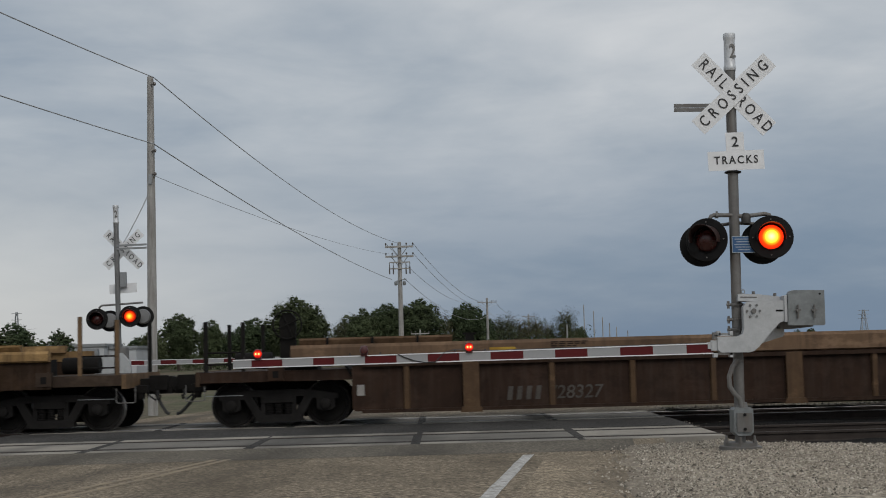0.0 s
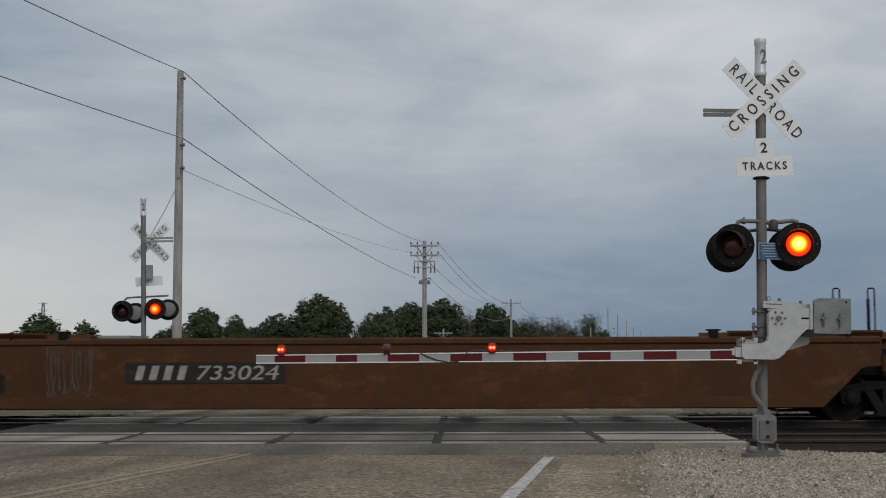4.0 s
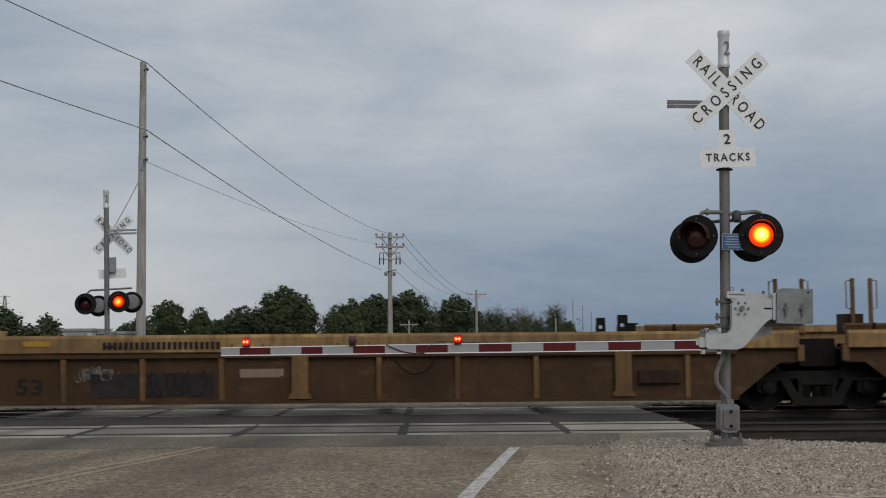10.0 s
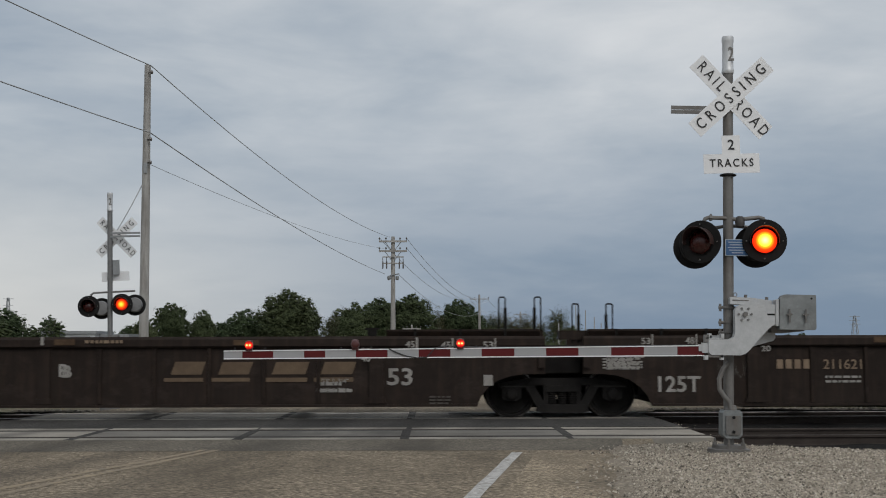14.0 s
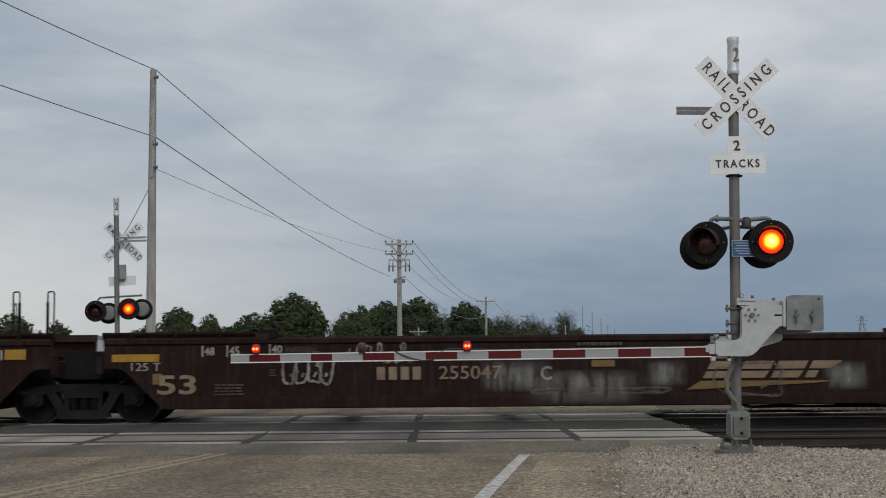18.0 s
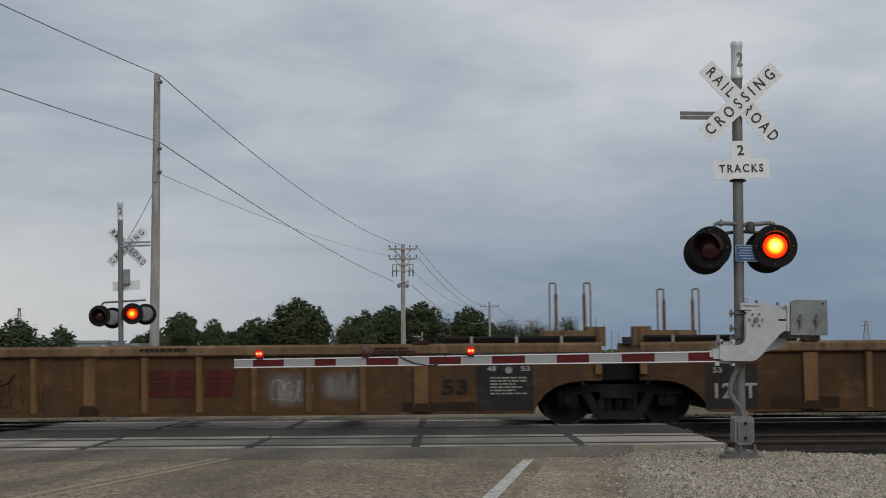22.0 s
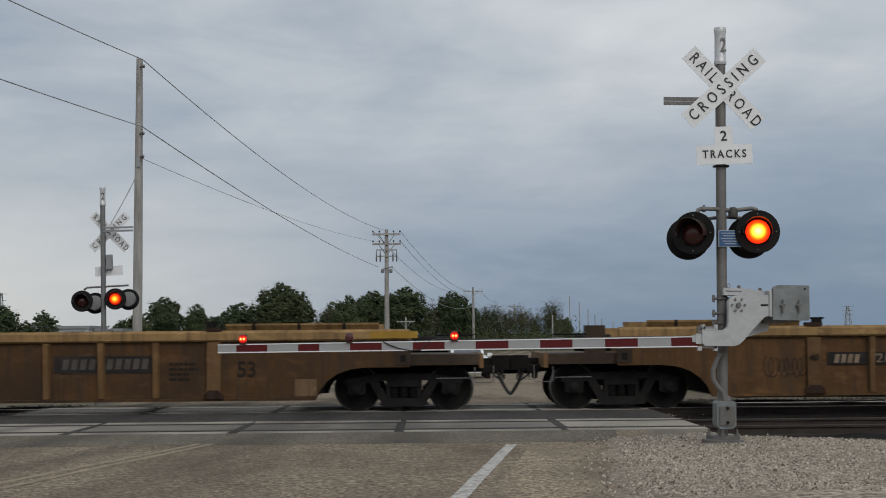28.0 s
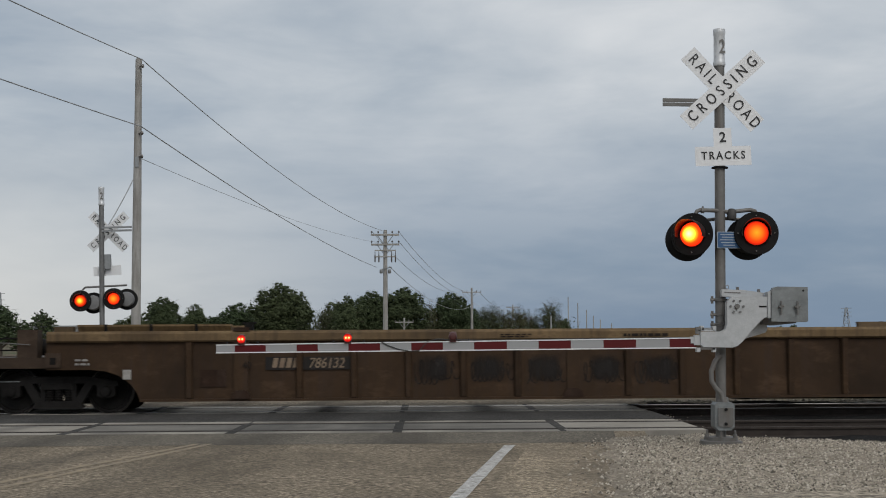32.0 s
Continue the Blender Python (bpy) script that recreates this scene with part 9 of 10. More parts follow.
    small_print("G", 1, 3.85, 4.48, 1.26, 1.41, "letter_faint", 6)
    small_print("G", 1, 3.56, 3.70, 0.87, 1.01, "letter_faint", 3)
    number_bars("G", 1, 5.52, 6.41, 0.79, 1.03, "letter_cream", 4, None, 0.0)
    stencil("G", 1, 6.71, 7.88, 0.79, 1.04, "255047", "letter_cream")
    stencil("G", 1, 8.60, 8.81, 0.76, 1.02, "C", "letter_white")
    patch("G", 1, 9.55, 9.98, 1.00, 1.12, "letter_gold", "paint_patch")
    emblem("G", 1, 11.31, 14.31, 0.56, 1.08)
    patch("G", 1, 16.00, 16.44, 1.12, 1.23, "letter_gold", "paint_patch")
    stencil("G", 1, 16.46, 16.64, 1.26, 1.40, "45", "letter_white")
    patch("G", 1, 16.66, 16.69, 1.22, 1.42, "letter_white", "tick_mark")
    stencil("G", 1, 16.92, 17.10, 1.25, 1.40, "48", "letter_white")
    patch("G", 1, 17.12, 17.15, 1.22, 1.42, "letter_white", "tick_mark")
    stencil("G", 1, 17.69, 17.90, 1.27, 1.40, "53", "letter_white")
    patch("G", 1, 17.92, 17.95, 1.23, 1.42, "letter_white", "tick_mark")
    small_print("G", 1, 16.65, 17.36, 0.77, 1.15, "letter_faint", 6)
    small_print("G", 1, 16.63, 17.24, 0.51, 0.65, "letter_faint", 3)
    patch("G", 1, 17.99, 18.39, 1.26, 1.44, "patch_yellow", "paint_patch")
    small_print("G", 1, 2.55, 3.08, 0.52, 0.75, "letter_faint", 4)
    small_print("G", 1, 9.28, 10.27, 1.37, 1.49, "letter_faint", 1, 0.030)
    stencil("G", 2, 1.49, 2.20, 0.56, 0.92, "53", "letter_cream")
    stencil("G", 2, 2.33, 2.54, 1.29, 1.43, "48", "letter_white")
    stencil("G", 2, 2.82, 3.01, 1.30, 1.43, "45", "letter_white")
    stencil("G", 2, 3.60, 3.80, 1.31, 1.46, "40", "letter_white")
    stencil("G", 2, 3.61, 3.79, 1.16, 1.30, "20", "letter_white")
    patch("G", 2, 2.28, 2.31, 1.26, 1.45, "letter_white", "tick_mark")
    patch("G", 2, 2.77, 2.80, 1.27, 1.46, "letter_white", "tick_mark")
    patch("G", 2, 3.54, 3.58, 1.28, 1.48, "letter_white", "tick_mark")
    patch("G", 2, 3.02, 3.47, 1.17, 1.27, "letter_gold", "paint_patch")
    small_print("G", 2, 3.87, 4.37, 1.20, 1.43, "letter_faint", 6)
    small_print("G", 2, 3.54, 3.69, 0.89, 1.03, "letter_faint", 3)
    number_bars("G", 2, 5.53, 6.42, 0.80, 1.05, "letter_cream", 4, None, 0.0)
    stencil("G", 2, 6.73, 7.89, 0.81, 1.06, "255047", "letter_cream")
    stencil("G", 2, 8.62, 8.81, 0.81, 1.05, "B", "letter_white")
    patch("G", 2, 9.51, 9.95, 1.04, 1.14, "letter_gold", "paint_patch")
    emblem("G", 2, 11.25, 14.24, 0.59, 1.10)
    patch("G", 2, 6.27, 6.71, 1.16, 1.26, "letter_gold", "paint_patch")
    stencil("G", 2, 16.48, 16.66, 1.27, 1.41, "45", "letter_white")
    patch("G", 2, 16.68, 16.71, 1.24, 1.43, "letter_white", "tick_mark")
    stencil("G", 2, 16.94, 17.13, 1.28, 1.41, "48", "letter_white")
    patch("G", 2, 17.15, 17.18, 1.24, 1.43, "letter_white", "tick_mark")
    stencil("G", 2, 17.69, 17.88, 1.28, 1.42, "53", "letter_white")
    patch("G", 2, 17.90, 17.94, 1.25, 1.44, "letter_white", "tick_mark")
    small_print("G", 2, 16.66, 17.35, 0.81, 1.18, "letter_faint", 6)
    small_print("G", 2, 16.97, 17.91, 0.55, 0.66, "letter_faint", 3)
    patch("G", 2, 17.99, 18.39, 1.28, 1.44, "patch_yellow", "paint_patch")
    small_print("G", 2, 2.59, 3.10, 0.53, 0.78, "letter_faint", 4)
    small_print("G", 2, 9.31, 10.23, 1.39, 1.51, "letter_faint", 1, 0.030)
    # stencils and labels on the end of the last well
    stencil("G", 2, 15.48, 15.67, 1.31, 1.44, "40", "letter_white")
    stencil("G", 2, 15.48, 15.66, 1.17, 1.29, "20", "letter_white")
    patch("G", 2, 15.69, 15.72, 1.28, 1.45, "letter_white", "tick_mark")
    patch("G", 2, 15.80, 16.27, 1.16, 1.26, "letter_gold", "paint_patch")
    small_print("G", 2, 14.97, 15.41, 1.30, 1.46, "letter_faint", 5)
    small_print("G", 2, 15.50, 15.64, 0.89, 1.03, "letter_faint", 3)
    small_print("G", 2, 16.27, 16.83, 0.90, 1.02, "letter_faint", 3)
    patch("G", 2, 15.62, 15.89, 0.58, 0.69, "brown_mid", "label")
    small_print("G", 2, 15.64, 16.32, 0.43, 0.54, "letter_faint", 3)
    small_print("G", 2, 16.07, 16.41, 0.58, 0.68, "letter_faint", 3)
    small_print("G", 2, 17.23, 17.74, 0.45, 0.50, "letter_faint", 2)
    patch("G", 2, 17.69, 17.88, 0.99, 1.05, "letter_faint", "label")
    small_print("G", 2, 18.06, 18.79, 1.08, 1.26, "letter_cream", 5)
    stencil("G", 2, 18.08, 18.44, 0.91, 1.03, "L 201-1", "letter_white")
    patch("G", 2, 18.66, 18.85, 0.92, 1.13, "label_pale", "label")
    small_print("G", 2, 18.31, 19.10, 0.78, 0.88, "letter_cream", 5)
    graffiti("G", 0, 14.20, 15.20, 1.07, 1.43, "spray_white", 4, 0.045, 33, None)
    graffiti("G", 0, 14.45, 15.19, 0.55, 1.07, "spray_white", 2, 0.050, 133, None)
    graffiti("G", 1, 5.08, 6.22, 1.10, 1.50, "spray_white", 5, 0.055, 34, None)
    graffiti("G", 1, 3.81, 4.75, 0.70, 1.26, "spray_white", 4, 0.055, 37, None)
    graffiti("G", 1, 11.84, 13.15, 0.39, 1.10, "spray_grey", 1, 0.06, 36, None)
    graffiti("G", 1, 8.43, 11.05, 0.50, 0.61, "spray_grey", 2, 0.050, 236, None)
    graffiti("G", 2, 7.17, 9.15, 1.30, 1.47, "spray_white", 7, 0.030, 35, None)
    graffiti("G", 2, 7.89, 9.21, 0.92, 1.30, "spray_grey", 4, 0.030, 135, None)


def paint_car_h():
    wash("H", 1, 13.09, 14.09, 0.34, 1.08, "wash_white")
    wash("H", 1, 14.09, 15.03, 0.47, 1.07, "wash_white")
    patch("H", 0, 1.12, 1.26, 0.80, 0.99, "letter_white", "label")
    patch("H", 0, 1.75, 3.92, 0.285, 0.48, "brown_mid", "paint_patch")
    small_print("H", 0, 1.92, 2.24, 0.33, 0.42, "letter_white", 2)
    small_print("H", 0, 2.71, 3.03, 0.33, 0.41, "letter_white", 2)
    small_print("H", 0, 0.26, 1.02, 0.89, 0.98, "letter_black", 3)
    patch("H", 0, 1.84, 2.01, 0.96, 1.06, "letter_cream", "label")
    stencil("H", 0, 1.50, 1.65, 0.99, 1.10, "53", "letter_black")
    small_print("H", 0, 2.69, 2.92, 0.61, 0.76, "letter_black", 3)
    small_print("H", 0, 11.90, 12.37, 0.64, 1.04, "letter_cream", 9)
    graffiti("H", 0, 7.62, 8.41, 0.45, 1.03, "spray_black", 6, 0.030, 38, None)
    graffiti("H", 0, 10.72, 11.50, 0.68, 1.00, "letter_red", 3, 0.050, 39, None)
    small_print("H", 0, 5.68, 6.26, 0.57, 0.68, "letter_black", 2)
    small_print("H", 0, 5.86, 6.10, 0.83, 1.05, "letter_black", 3)
    stencil("H", 0, 15.89, 16.37, 0.58, 0.87, "53", "letter_black")
    patch("H", 0, 16.72, 17.70, 0.27, 1.15, "panel_black", "paint_patch")
    stencil("H", 0, 16.77, 16.93, 0.99, 1.12, "48", "letter_white")
    stencil("H", 0, 17.42, 17.59, 0.98, 1.11, "53", "letter_white")
    stencil("H", 0, 15.53, 15.69, 0.83, 0.92, "40", "letter_black")
    patch("H", 0, 15.21, 16.68, 0.27, 0.46, "brown_mid", "paint_patch")
    small_print("H", 0, 11.83, 12.31, 0.67, 0.96, "letter_cream", 8)
    graffiti("H", 0, 12.83, 13.51, 0.61, 1.03, "letter_red", 4, 0.050, 40, None)
    patch("H", 1, 1.67, 2.65, 0.27, 1.16, "panel_black", "paint_patch")
    stencil("H", 1, 1.77, 2.51, 0.52, 0.81, "125T", "letter_white")
    stencil("H", 1, 1.77, 1.94, 1.05, 1.16, "53", "letter_white")
    stencil("H", 1, 2.38, 2.55, 1.05, 1.15, "48", "letter_white")
    patch("H", 1, 1.33, 1.47, 0.76, 0.93, "letter_white", "label")
    patch("H", 1, 2.89, 4.04, 0.28, 0.50, "brown_mid", "paint_patch")
    small_print("H", 1, 6.98, 7.42, 0.65, 1.04, "letter_cream", 9)
    block_mark("H", 1, 10.76, 12.56, 0.59, 1.09, "letter_red")
    graffiti("H", 1, 13.23, 14.01, 0.48, 0.90, "spray_white", 3, 0.030, 41, None)
    graffiti("H", 1, 7.71, 9.07, 0.27, 1.05, "spray_black", 7, 0.020, 43, None)
    stencil("H", 1, 16.42, 16.90, 0.60, 0.88, "53", "letter_black")
    patch("H", 1, 17.08, 18.12, 0.27, 1.15, "panel_black", "paint_patch")
    stencil("H", 1, 17.26, 17.43, 1.02, 1.12, "48", "letter_white")
    stencil("H", 1, 17.89, 18.06, 1.02, 1.11, "53", "letter_white")
    patch("H", 1, 15.68, 17.04, 0.27, 0.46, "brown_mid", "paint_patch")
    patch("H", 2, 1.56, 2.53, 0.27, 1.12, "panel_black", "paint_patch")
    stencil("H", 2, 1.74, 2.52, 0.48, 0.77, "125T", "letter_white")
    stencil("H", 2, 1.71, 1.88, 0.96, 1.06, "53", "letter_white")
    small_print("H", 2, 6.95, 7.38, 0.65, 1.04, "letter_cream", 9)
    graffiti("H", 2, 10.96, 11.67, 0.57, 1.07, "spray_white", 7, 0.025, 45, None)
    stencil("H", 2, 16.11, 16.54, 0.58, 0.87, "53", "letter_black")
    graffiti("H", 2, 14.90, 15.57, 0.29, 0.99, "spray_white", 6, 0.030, 46, None)
    graffiti("H", 2, 7.86, 8.39, 0.78, 1.04, "letter_red", 3, 0.040, 47, None)
    graffiti("H", 2, 8.75, 9.34, 0.67, 1.14, "spray_black", 4, 0.030, 48, None)
    graffiti("H", 2, 9.96, 10.60, 0.76, 1.13, "spray_black", 4, 0.030, 49, None)
    patch("H", 2, 17.94, 18.08, 0.68, 0.85, "letter_white", "label")
    patch("H", 2, 2.78, 4.04, 0.29, 0.51, "brown_mid", "paint_patch")
    stencil("H", 2, 15.69, 15.87, 1.00, 1.09, "20", "letter_black")
    stencil("H", 2, 15.69, 15.86, 0.85, 0.94, "40", "letter_black")
    hanging_chain("H", 1, 7.98, 8.53, 0.82, 1.04)
    stencil("H", 0, 3.36, 3.51, 0.98, 1.09, "20", "letter_black")
    stencil("H", 0, 3.36, 3.52, 0.83, 0.93, "40", "letter_black")
    small_print("H", 0, 10.33, 11.19, 1.38, 1.50, "letter_black", 1, 0.090)
    small_print("H", 1, 10.82, 11.69, 1.41, 1.53, "letter_black", 1, 0.090)
    small_print("H", 2, 10.47, 11.33, 1.45, 1.57, "letter_black", 1, 0.090)
    small_print("H", 0, 7.85, 8.61, 1.41, 1.52, "letter_black", 2, 0.090)
    small_print("H", 2, 8.15, 8.91, 1.47, 1.59, "letter_black", 2, 0.090)
    small_print("H", 1, 15.17, 15.93, 1.37, 1.49, "letter_black", 2, 0.090)
    small_print("H", 2, 14.75, 15.51, 1.42, 1.54, "letter_black", 2, 0.090)
    patch("H", 0, 8.87, 9.27, 1.43, 1.55, "patch_yellow", "chord_patch", 0.090)
    patch("H", 0, 13.08, 13.53, 1.41, 1.54, "patch_yellow", "chord_patch", 0.090)
    graffiti("H", 2, 11.02, 11.68, 0.74, 1.10, "spray_pale", 5, 0.028, 444, None)
    patch("H", 0, 3.69, 5.39, 0.76, 1.04, "panel_black", "number_panel")
    number_bars("H", 0, 3.76, 4.32, 0.79, 1.01, "letter_white", 4, None, 0.20)
    stencil("H", 0, 4.57, 5.31, 0.78, 1.00, "788872", "letter_white", 0.20)
    patch("H", 2, 12.99, 14.72, 0.75, 1.02, "panel_black", "number_panel")
    number_bars("H", 2, 13.04, 13.62, 0.79, 1.00, "letter_white", 4, None, 0.20)
    stencil("H", 2, 13.89, 14.65, 0.78, 0.99, "788872", "letter_white", 0.20)
    badge("H", 0, 17.05, 17.17, 0.94, 1.07)
    small_print("H", 0, 16.77, 17.44, 0.55, 0.90, "letter_white", 6)
    badge("H", 1, 17.60, 17.73, 0.98, 1.10)
    small_print("H", 1, 17.32, 17.99, 0.58, 0.93, "letter_white", 6)
    small_print("H", 0, 16.07, 16.40, 0.31, 0.40, "letter_white", 3)
    small_print("H", 0, 16.95, 17.26, 0.30, 0.39, "letter_white", 2)
    stencil("H", 0, 14.68, 15.10, 0.73, 0.81, "L 52' 7\"", "letter_black")
    stencil("H", 0, 14.68, 15.10, 0.58, 0.66, "IW 8' 6\"", "letter_black")


def paint_car_i():
    stencil("I", 0, 1.76, 2.42, 0.55, 0.89, "53", "letter_black")
    wash("I", 0, 4.91, 5.95, 0.36, 1.59, "wash_green")
    wash("I", 0, 8.36, 15.49, 0.29, 1.54, "wash_green")
    wash("I", 0, 9.93, 12.87, 0.40, 1.25, "wash_grey")
    patch("I", 0, 5.83, 7.71, 0.75, 1.08, "panel_black", "paint_patch")
    number_bars("I", 0, 4.70, 5.72, 0.80, 1.06, "letter_white", 4, None, 0.25)
    stencil("I", 0, 5.98, 7.47, 0.79, 1.05, "646442", "letter_white", 0.25)
    graffiti("I", 0, 6.00, 8.04, 1.27, 1.62, "spray_grey", 6, 0.020, 50, None)
    graffiti("I", 0, 6.01, 7.65, 0.35, 0.75, "spray_grey", 6, 0.020, 51, None)
    graffiti("I", 0, 7.71, 8.04, 0.82, 1.03, "spray_pale", 3, 0.020, 151, None)
    graffiti("I", 0, 5.01, 5.90, 0.34, 1.59, "spray_grey", 2, 0.025, 150, None)
    wild_letters("I", 0, 8.36, 15.49, 0.29, 1.52, 9, 52)
    boxed_tag("I", 0, 15.62, 16.55, 0.31, 1.48)


def paint_car_j():
    patch("J", 0, 3.88, 5.56, 0.60, 0.85, "panel_black", "paint_patch")
    small_print("J", 0, 3.98, 4.24, 0.30, 0.48, "letter_black", 3)
    patch("J", 0, 1.24, 1.38, 0.46, 0.61, "letter_white", "label")
    stencil("J", 0, 16.04, 16.51, 0.69, 0.99, "53", "letter_black")
    patch("J", 0, 16.71, 17.80, 0.27, 1.14, "panel_black", "paint_patch")
    stencil("J", 0, 16.82, 16.98, 0.99, 1.10, "48", "letter_white")
    stencil("J", 0, 17.48, 17.64, 0.98, 1.09, "53", "letter_white")
    badge("J", 0, 17.12, 17.24, 0.94, 1.07)
    small_print("J", 0, 16.95, 17.60, 0.52, 0.82, "letter_faint", 6)
    small_print("J", 0, 16.95, 17.30, 0.33, 0.42, "letter_faint", 2)
    stencil("J", 0, 15.65, 15.81, 1.12, 1.24, "20", "letter_black")
    small_print("J", 0, 5.85, 6.22, 0.75, 1.09, "letter_black", 6)
    small_print("J", 0, 11.97, 12.49, 0.76, 1.01, "letter_black", 5)
    stencil("J", 0, 15.65, 15.81, 0.89, 1.08, "40", "letter_black")
    patch("J", 1, 1.44, 2.34, 0.27, 1.15, "panel_black", "paint_patch")
    stencil("J", 1, 1.64, 2.35, 0.43, 0.73, "125T", "letter_white")
    number_bars("J", 2, 13.09, 14.67, 0.82, 1.00, "letter_black", 10, 'panel_black', 0.15)
    number_bars("J", 2, 12.98, 14.61, 0.84, 1.03, "letter_faint", 10, 'panel_black', 0.15)
    stencil("J", 2, 16.25, 16.59, 0.67, 0.97, "53", "letter_black")
    patch("J", 2, 17.32, 17.72, 0.31, 0.63, "tan_light", "paint_patch")
    stencil("J", 2, 3.44, 3.62, 0.91, 1.15, "40", "letter_black")
    small_print("J", 2, 14.99, 15.52, 0.61, 0.98, "letter_black", 4)
    small_print("J", 2, 9.86, 10.67, 1.39, 1.50, "letter_black", 1, 0.090)
    small_print("J", 2, 8.36, 8.88, 1.42, 1.51, "letter_black", 2, 0.090)
    patch("J", 2, 18.72, 19.60, 1.37, 1.50, "patch_yellow", "chord_patch", 0.090)


def paint_car_k():
    stencil("K", 0, 3.44, 3.62, 0.89, 1.01, "40", "letter_black")
    graffiti("K", 0, 6.65, 7.43, 0.40, 1.09, "spray_black", 7, 0.030, 56, None)
    graffiti("K", 0, 7.65, 8.33, 0.70, 1.08, "spray_black", 6, 0.025, 57, None)
    graffiti("K", 0, 2.61, 3.39, 0.55, 0.98, "spray_black", 5, 0.025, 58, None)
    stencil("K", 0, 16.02, 16.51, 0.66, 0.99, "53", "letter_black")
    patch("K", 0, 16.66, 17.79, 0.27, 1.17, "panel_black", "paint_patch")
    stencil("K", 0, 16.89, 17.06, 1.00, 1.13, "48", "letter_white")
    stencil("K", 0, 17.52, 17.67, 1.00, 1.12, "53", "letter_white")
    small_print("K", 0, 16.88, 17.56, 0.50, 0.62, "letter_white", 2)
    stencil("K", 0, 15.63, 15.82, 1.08, 1.18, "20", "letter_black")
    stencil("K", 0, 15.63, 15.82, 0.92, 1.02, "40", "letter_black")
    graffiti("K", 0, 13.89, 14.67, 0.27, 0.96, "spray_black", 7, 0.025, 59, None)
    graffiti("K", 0, 6.67, 7.41, 0.50, 0.92, "spray_black", 6, 0.020, 60, None)
    graffiti("K", 0, 7.61, 8.45, 0.49, 0.91, "spray_black", 6, 0.020, 61, None)
    patch("K", 0, 17.88, 18.07, 0.78, 0.91, "letter_white", "label")
    patch("K", 1, 1.53, 2.64, 0.27, 1.16, "panel_black", "paint_patch")
    stencil("K", 1, 1.71, 2.46, 0.46, 0.72, "125T", "letter_white")
    stencil("K", 1, 1.68, 1.85, 1.01, 1.14, "53", "letter_white")
    graffiti("K", 1, 2.78, 3.51, 0.36, 0.99, "spray_black", 6, 0.020, 62, None)
    graffiti("K", 1, 3.93, 4.56, 0.30, 1.14, "spray_black", 7, 0.025, 63, None)
    small_print("K", 1, 5.86, 6.29, 0.60, 1.16, "letter_black", 8)
    small_print("K", 1, 7.09, 7.40, 0.62, 1.01, "letter_black", 6)
    stencil("K", 1, 3.55, 3.72, 0.93, 1.14, "40", "letter_black")
    patch("K", 1, 10.97, 12.75, 0.71, 1.03, "panel_black", "paint_patch")
    block_mark("K", 1, 10.99, 12.71, 0.73, 1.01, "letter_white")
    graffiti("K", 1, 13.01, 13.57, 0.27, 0.98, "spray_black", 6, 0.030, 64, None)
    stencil("K", 1, 16.14, 16.61, 0.69, 0.99, "53", "letter_black")
    patch("K", 1, 16.83, 18.00, 0.27, 1.18, "panel_black", "paint_patch")
    stencil("K", 1, 15.78, 15.98, 0.89, 1.00, "40", "letter_black")
    stencil("K", 1, 17.65, 17.80, 1.02, 1.12, "53", "letter_white")
    patch("K", 1, 18.01, 18.18, 0.62, 0.76, "letter_white", "label")
    small_print("K", 1, 5.93, 6.37, 0.72, 1.12, "letter_black", 8)
    small_print("K", 1, 6.94, 7.26, 0.72, 1.11, "letter_black", 6)
    patch("K", 2, 1.50, 2.63, 0.27, 1.16, "panel_black", "paint_patch")
    stencil("K", 2, 1.69, 2.46, 0.47, 0.74, "125T", "letter_white")
    stencil("K", 2, 1.67, 1.84, 1.01, 1.13, "53", "letter_white")
    graffiti("K", 2, 2.79, 3.32, 0.29, 0.92, "spray_black", 5, 0.025, 65, None)
    stencil("K", 2, 16.19, 16.63, 0.70, 1.04, "53", "letter_black")
    small_print("K", 2, 11.09, 11.61, 0.87, 0.99, "letter_black", 2)
    patch("K", 2, 17.04, 17.56, 0.33, 0.75, "brown_mid", "paint_patch")
    stencil("K", 2, 15.77, 15.94, 0.92, 1.03, "40", "letter_black")
    small_print("K", 1, 10.52, 11.33, 1.39, 1.50, "letter_black", 1, 0.090)
    small_print("K", 1, 4.38, 4.90, 1.39, 1.48, "letter_black", 3, 0.090)
    small_print("K", 1, 14.16, 14.64, 1.39, 1.49, "letter_black", 3, 0.090)
    small_print("K", 2, 10.56, 11.30, 1.37, 1.47, "letter_black", 1, 0.090)
    small_print("K", 2, 8.33, 9.04, 1.37, 1.46, "letter_black", 2, 0.090)
    graffiti("K", 2, 12.98, 13.93, 1.35, 1.51, "spray_grey", 5, 0.020, 466, None)
    wash("K", 2, 16.9, 19.28, 0.90, 1.33, "wash_rust")
    wash("K", 2, 17.6, 19.30, 0.88, 1.33, "wash_rust")
    wash("K", 2, 14.2, 17.4, 0.30, 1.30, "wash_rust")
    stencil("K", 2, 5.83, 6.47, 0.49, 1.11, "G", "spray_white", 0.0, 0.0, 0.125)
    stencil("K", 2, 6.92, 7.37, 0.55, 1.11, "C", "spray_white", 0.0, 0.0, 0.125)
    stencil("K", 2, 7.94, 8.42, 0.56, 1.11, "N", "spray_white", 0.0, 0.0, 0.125)
    stencil("K", 2, 8.89, 9.49, 0.46, 1.17, "J", "spray_white", 0.0, 0.0, 0.125)
    stencil("K", 2, 10.07, 10.57, 0.52, 1.16, "O", "spray_white", 0.0, 0.0, 0.125)
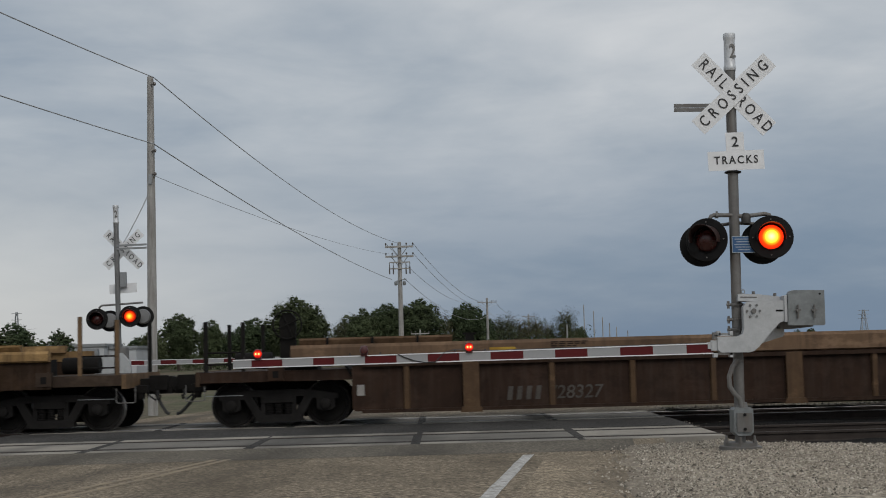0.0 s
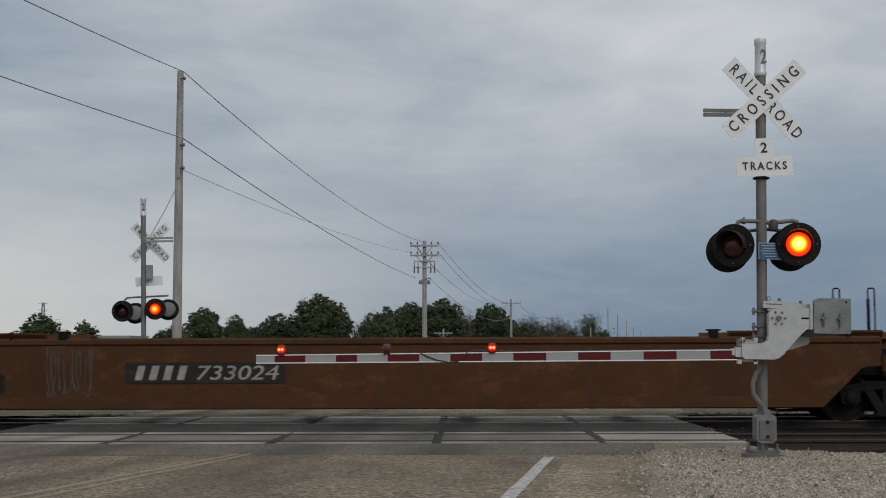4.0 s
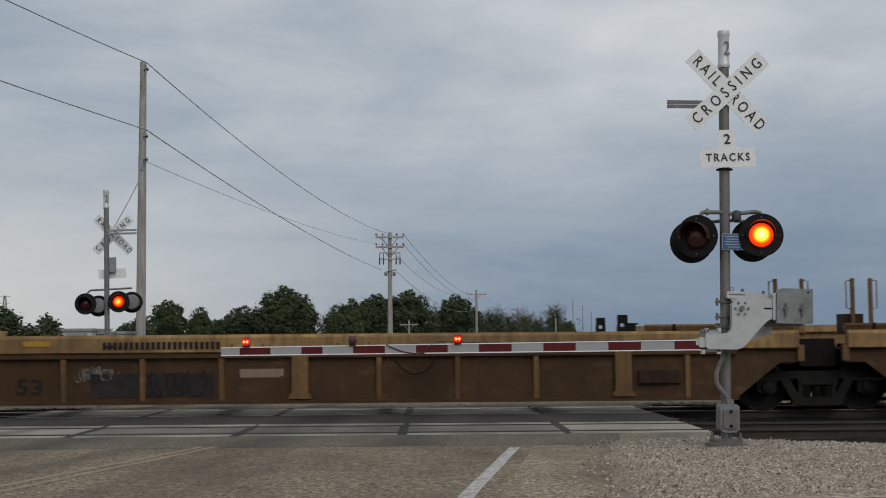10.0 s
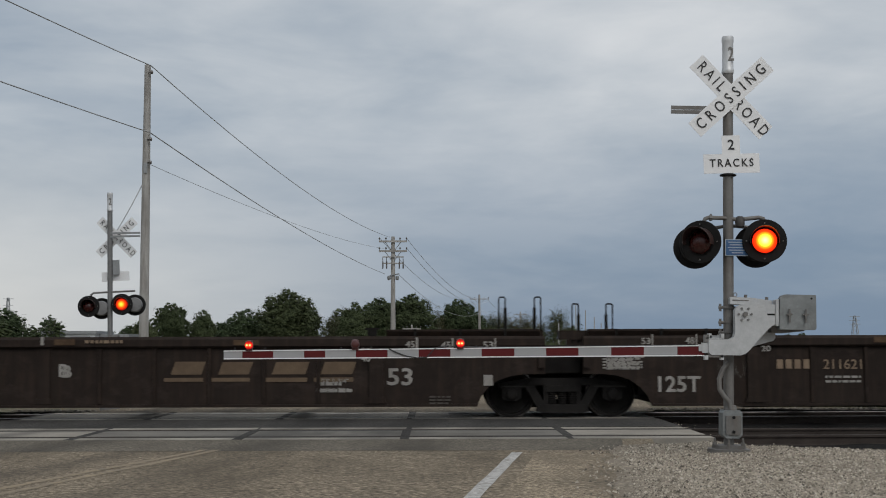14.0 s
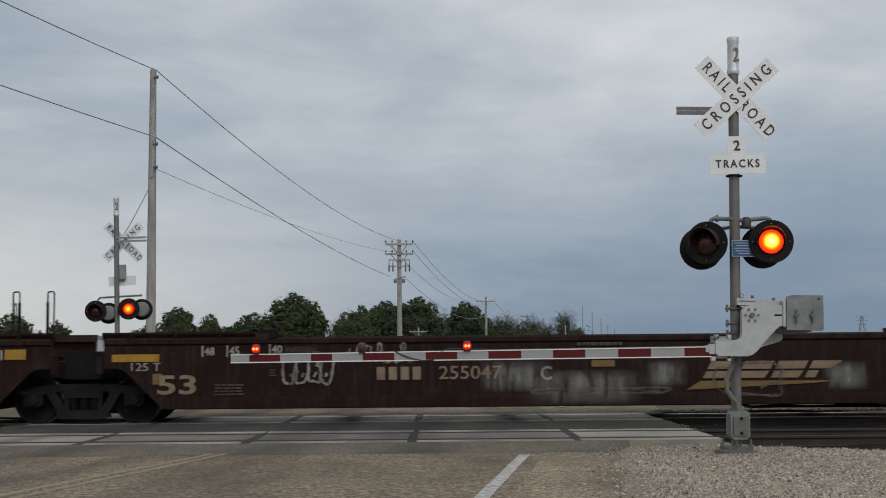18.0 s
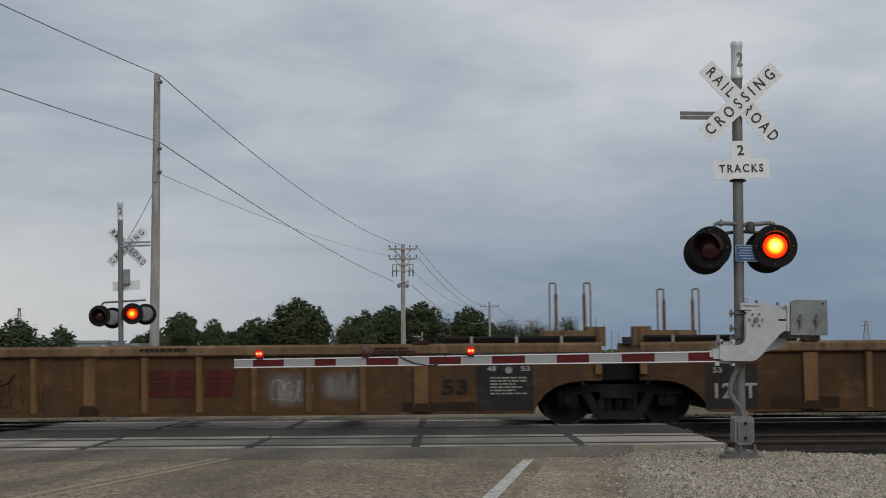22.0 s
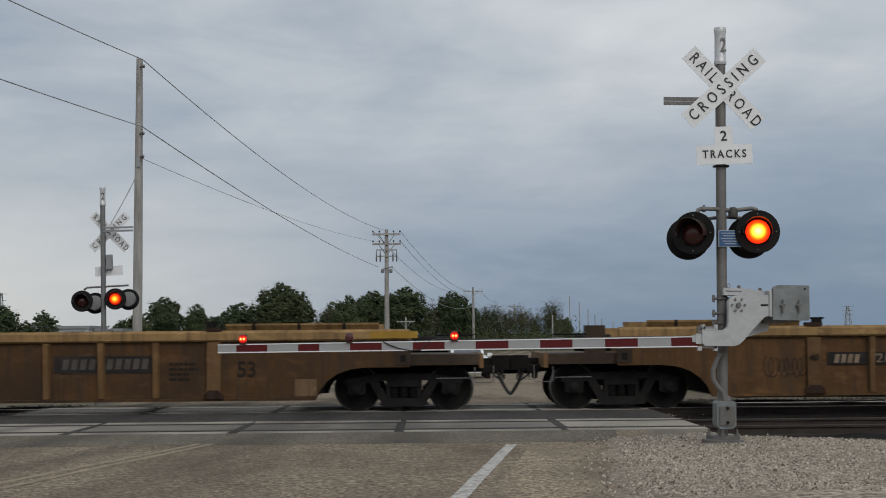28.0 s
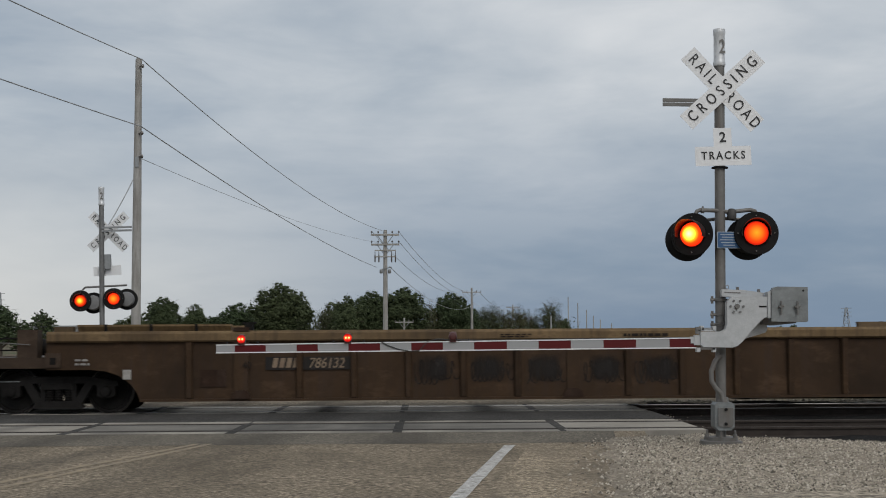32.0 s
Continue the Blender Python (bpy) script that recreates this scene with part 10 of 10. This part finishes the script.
    patch("K", 0, 3.80, 5.44, 0.81, 1.04, "panel_black", "number_panel")
    number_bars("K", 0, 3.90, 4.40, 0.84, 1.00, "letter_cream", 4, None, 0.20)
    stencil("K", 0, 4.61, 5.31, 0.84, 1.01, "721790", "letter_cream", 0.20)
    patch("K", 2, 13.08, 14.72, 0.77, 1.03, "panel_black", "number_panel")
    number_bars("K", 2, 13.20, 13.68, 0.80, 1.00, "letter_faint", 4, None, 0.20)
    stencil("K", 2, 13.89, 14.61, 0.80, 1.00, "721790", "letter_faint", 0.20)
    badge("K", 1, 17.38, 17.50, 1.03, 1.15)
    small_print("K", 1, 17.09, 17.77, 0.63, 0.99, "letter_white", 6)


def paint_car_l():
    stencil("L", 0, 3.52, 3.69, 0.84, 0.97, "40", "letter_black")
    graffiti("L", 0, 6.72, 7.58, 0.52, 1.00, "spray_black", 6, 0.035, 80, None)
    graffiti("L", 0, 7.74, 8.60, 0.52, 0.99, "spray_black", 6, 0.035, 81, None)
    graffiti("L", 0, 8.77, 9.63, 0.51, 0.99, "spray_black", 6, 0.035, 82, None)
    graffiti("L", 0, 9.82, 10.68, 0.50, 0.98, "spray_black", 6, 0.035, 83, None)
    graffiti("L", 0, 10.83, 11.68, 0.49, 0.97, "spray_black", 6, 0.035, 84, None)
    patch("L", 0, 1.30, 1.45, 0.65, 0.83, "letter_white", "label")
    small_print("L", 0, 0.41, 0.68, 0.90, 1.05, "letter_white", 2)
    patch("L", 0, 2.73, 3.21, 0.50, 0.82, "brown", "paint_patch")
    graffiti("L", 0, 0.90, 2.16, 1.33, 1.47, "letter_red", 4, 0.020, 90, None)
    small_print("L", 0, 10.59, 11.42, 1.37, 1.47, "letter_black", 1, 0.090)
    small_print("L", 0, 8.30, 8.88, 1.38, 1.46, "letter_black", 2, 0.090)
    wash("L", 0, 6.72, 7.41, 0.55, 1.10, "wash_black")
    wash("L", 0, 7.72, 8.41, 0.54, 1.10, "wash_black")
    wash("L", 0, 8.77, 9.46, 0.53, 1.09, "wash_black")
    wash("L", 0, 9.93, 10.62, 0.53, 1.08, "wash_black")
    wash("L", 0, 10.93, 11.63, 0.52, 1.07, "wash_black")
    patch("L", 0, 3.94, 5.62, 0.81, 1.05, "panel_black", "number_panel")
    number_bars("L", 0, 4.04, 4.55, 0.85, 1.03, "letter_cream", 4, None, 0.20)
    stencil("L", 0, 4.76, 5.41, 0.84, 1.03, "786132", "letter_cream", 0.20)


paint_car_a()
paint_car_b()
paint_car_c()
paint_car_d()
paint_car_e()
paint_car_f()
paint_car_g()
paint_car_h()
paint_car_i()
paint_car_j()
paint_car_k()
paint_car_l()


# ---- what moves ----
def motions():
    for car, s0 in CARS:
        walk(car, [(t, pose(s0 - travel(t), FAR_Y, 0)) for t in range(0, 33)])
    # wheels roll while they pass
    for w, s0, x, wx, size in WHEELS:
        s = s0 + x
        ts = [k / 30 for k in range(0, 961) if abs(s - travel(k / 30)) < 10.5]
        if not ts:
            continue
        def turned(t):
            return Matrix.Translation((wx, 0, WHEEL_R)) @ Matrix.Rotation(-(travel(t) - travel(ts[0])) / (WHEEL_R * size), 4, "Y")
        rows = [(t, turned(t)) for t in ts]
        if ts[0] > 0:
            rows.insert(0, (0.0, turned(ts[0])))
        if ts[-1] < 32:
            rows.append((32.0, turned(ts[-1])))
        walk(w, rows)
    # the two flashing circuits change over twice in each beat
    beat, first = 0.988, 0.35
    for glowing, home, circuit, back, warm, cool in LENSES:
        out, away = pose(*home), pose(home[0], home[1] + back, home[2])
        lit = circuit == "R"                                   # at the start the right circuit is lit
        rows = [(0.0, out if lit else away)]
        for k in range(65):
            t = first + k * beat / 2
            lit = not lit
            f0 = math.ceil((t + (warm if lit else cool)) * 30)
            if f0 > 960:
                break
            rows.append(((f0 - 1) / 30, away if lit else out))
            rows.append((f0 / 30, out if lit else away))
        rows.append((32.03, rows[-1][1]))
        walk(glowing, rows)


motions()
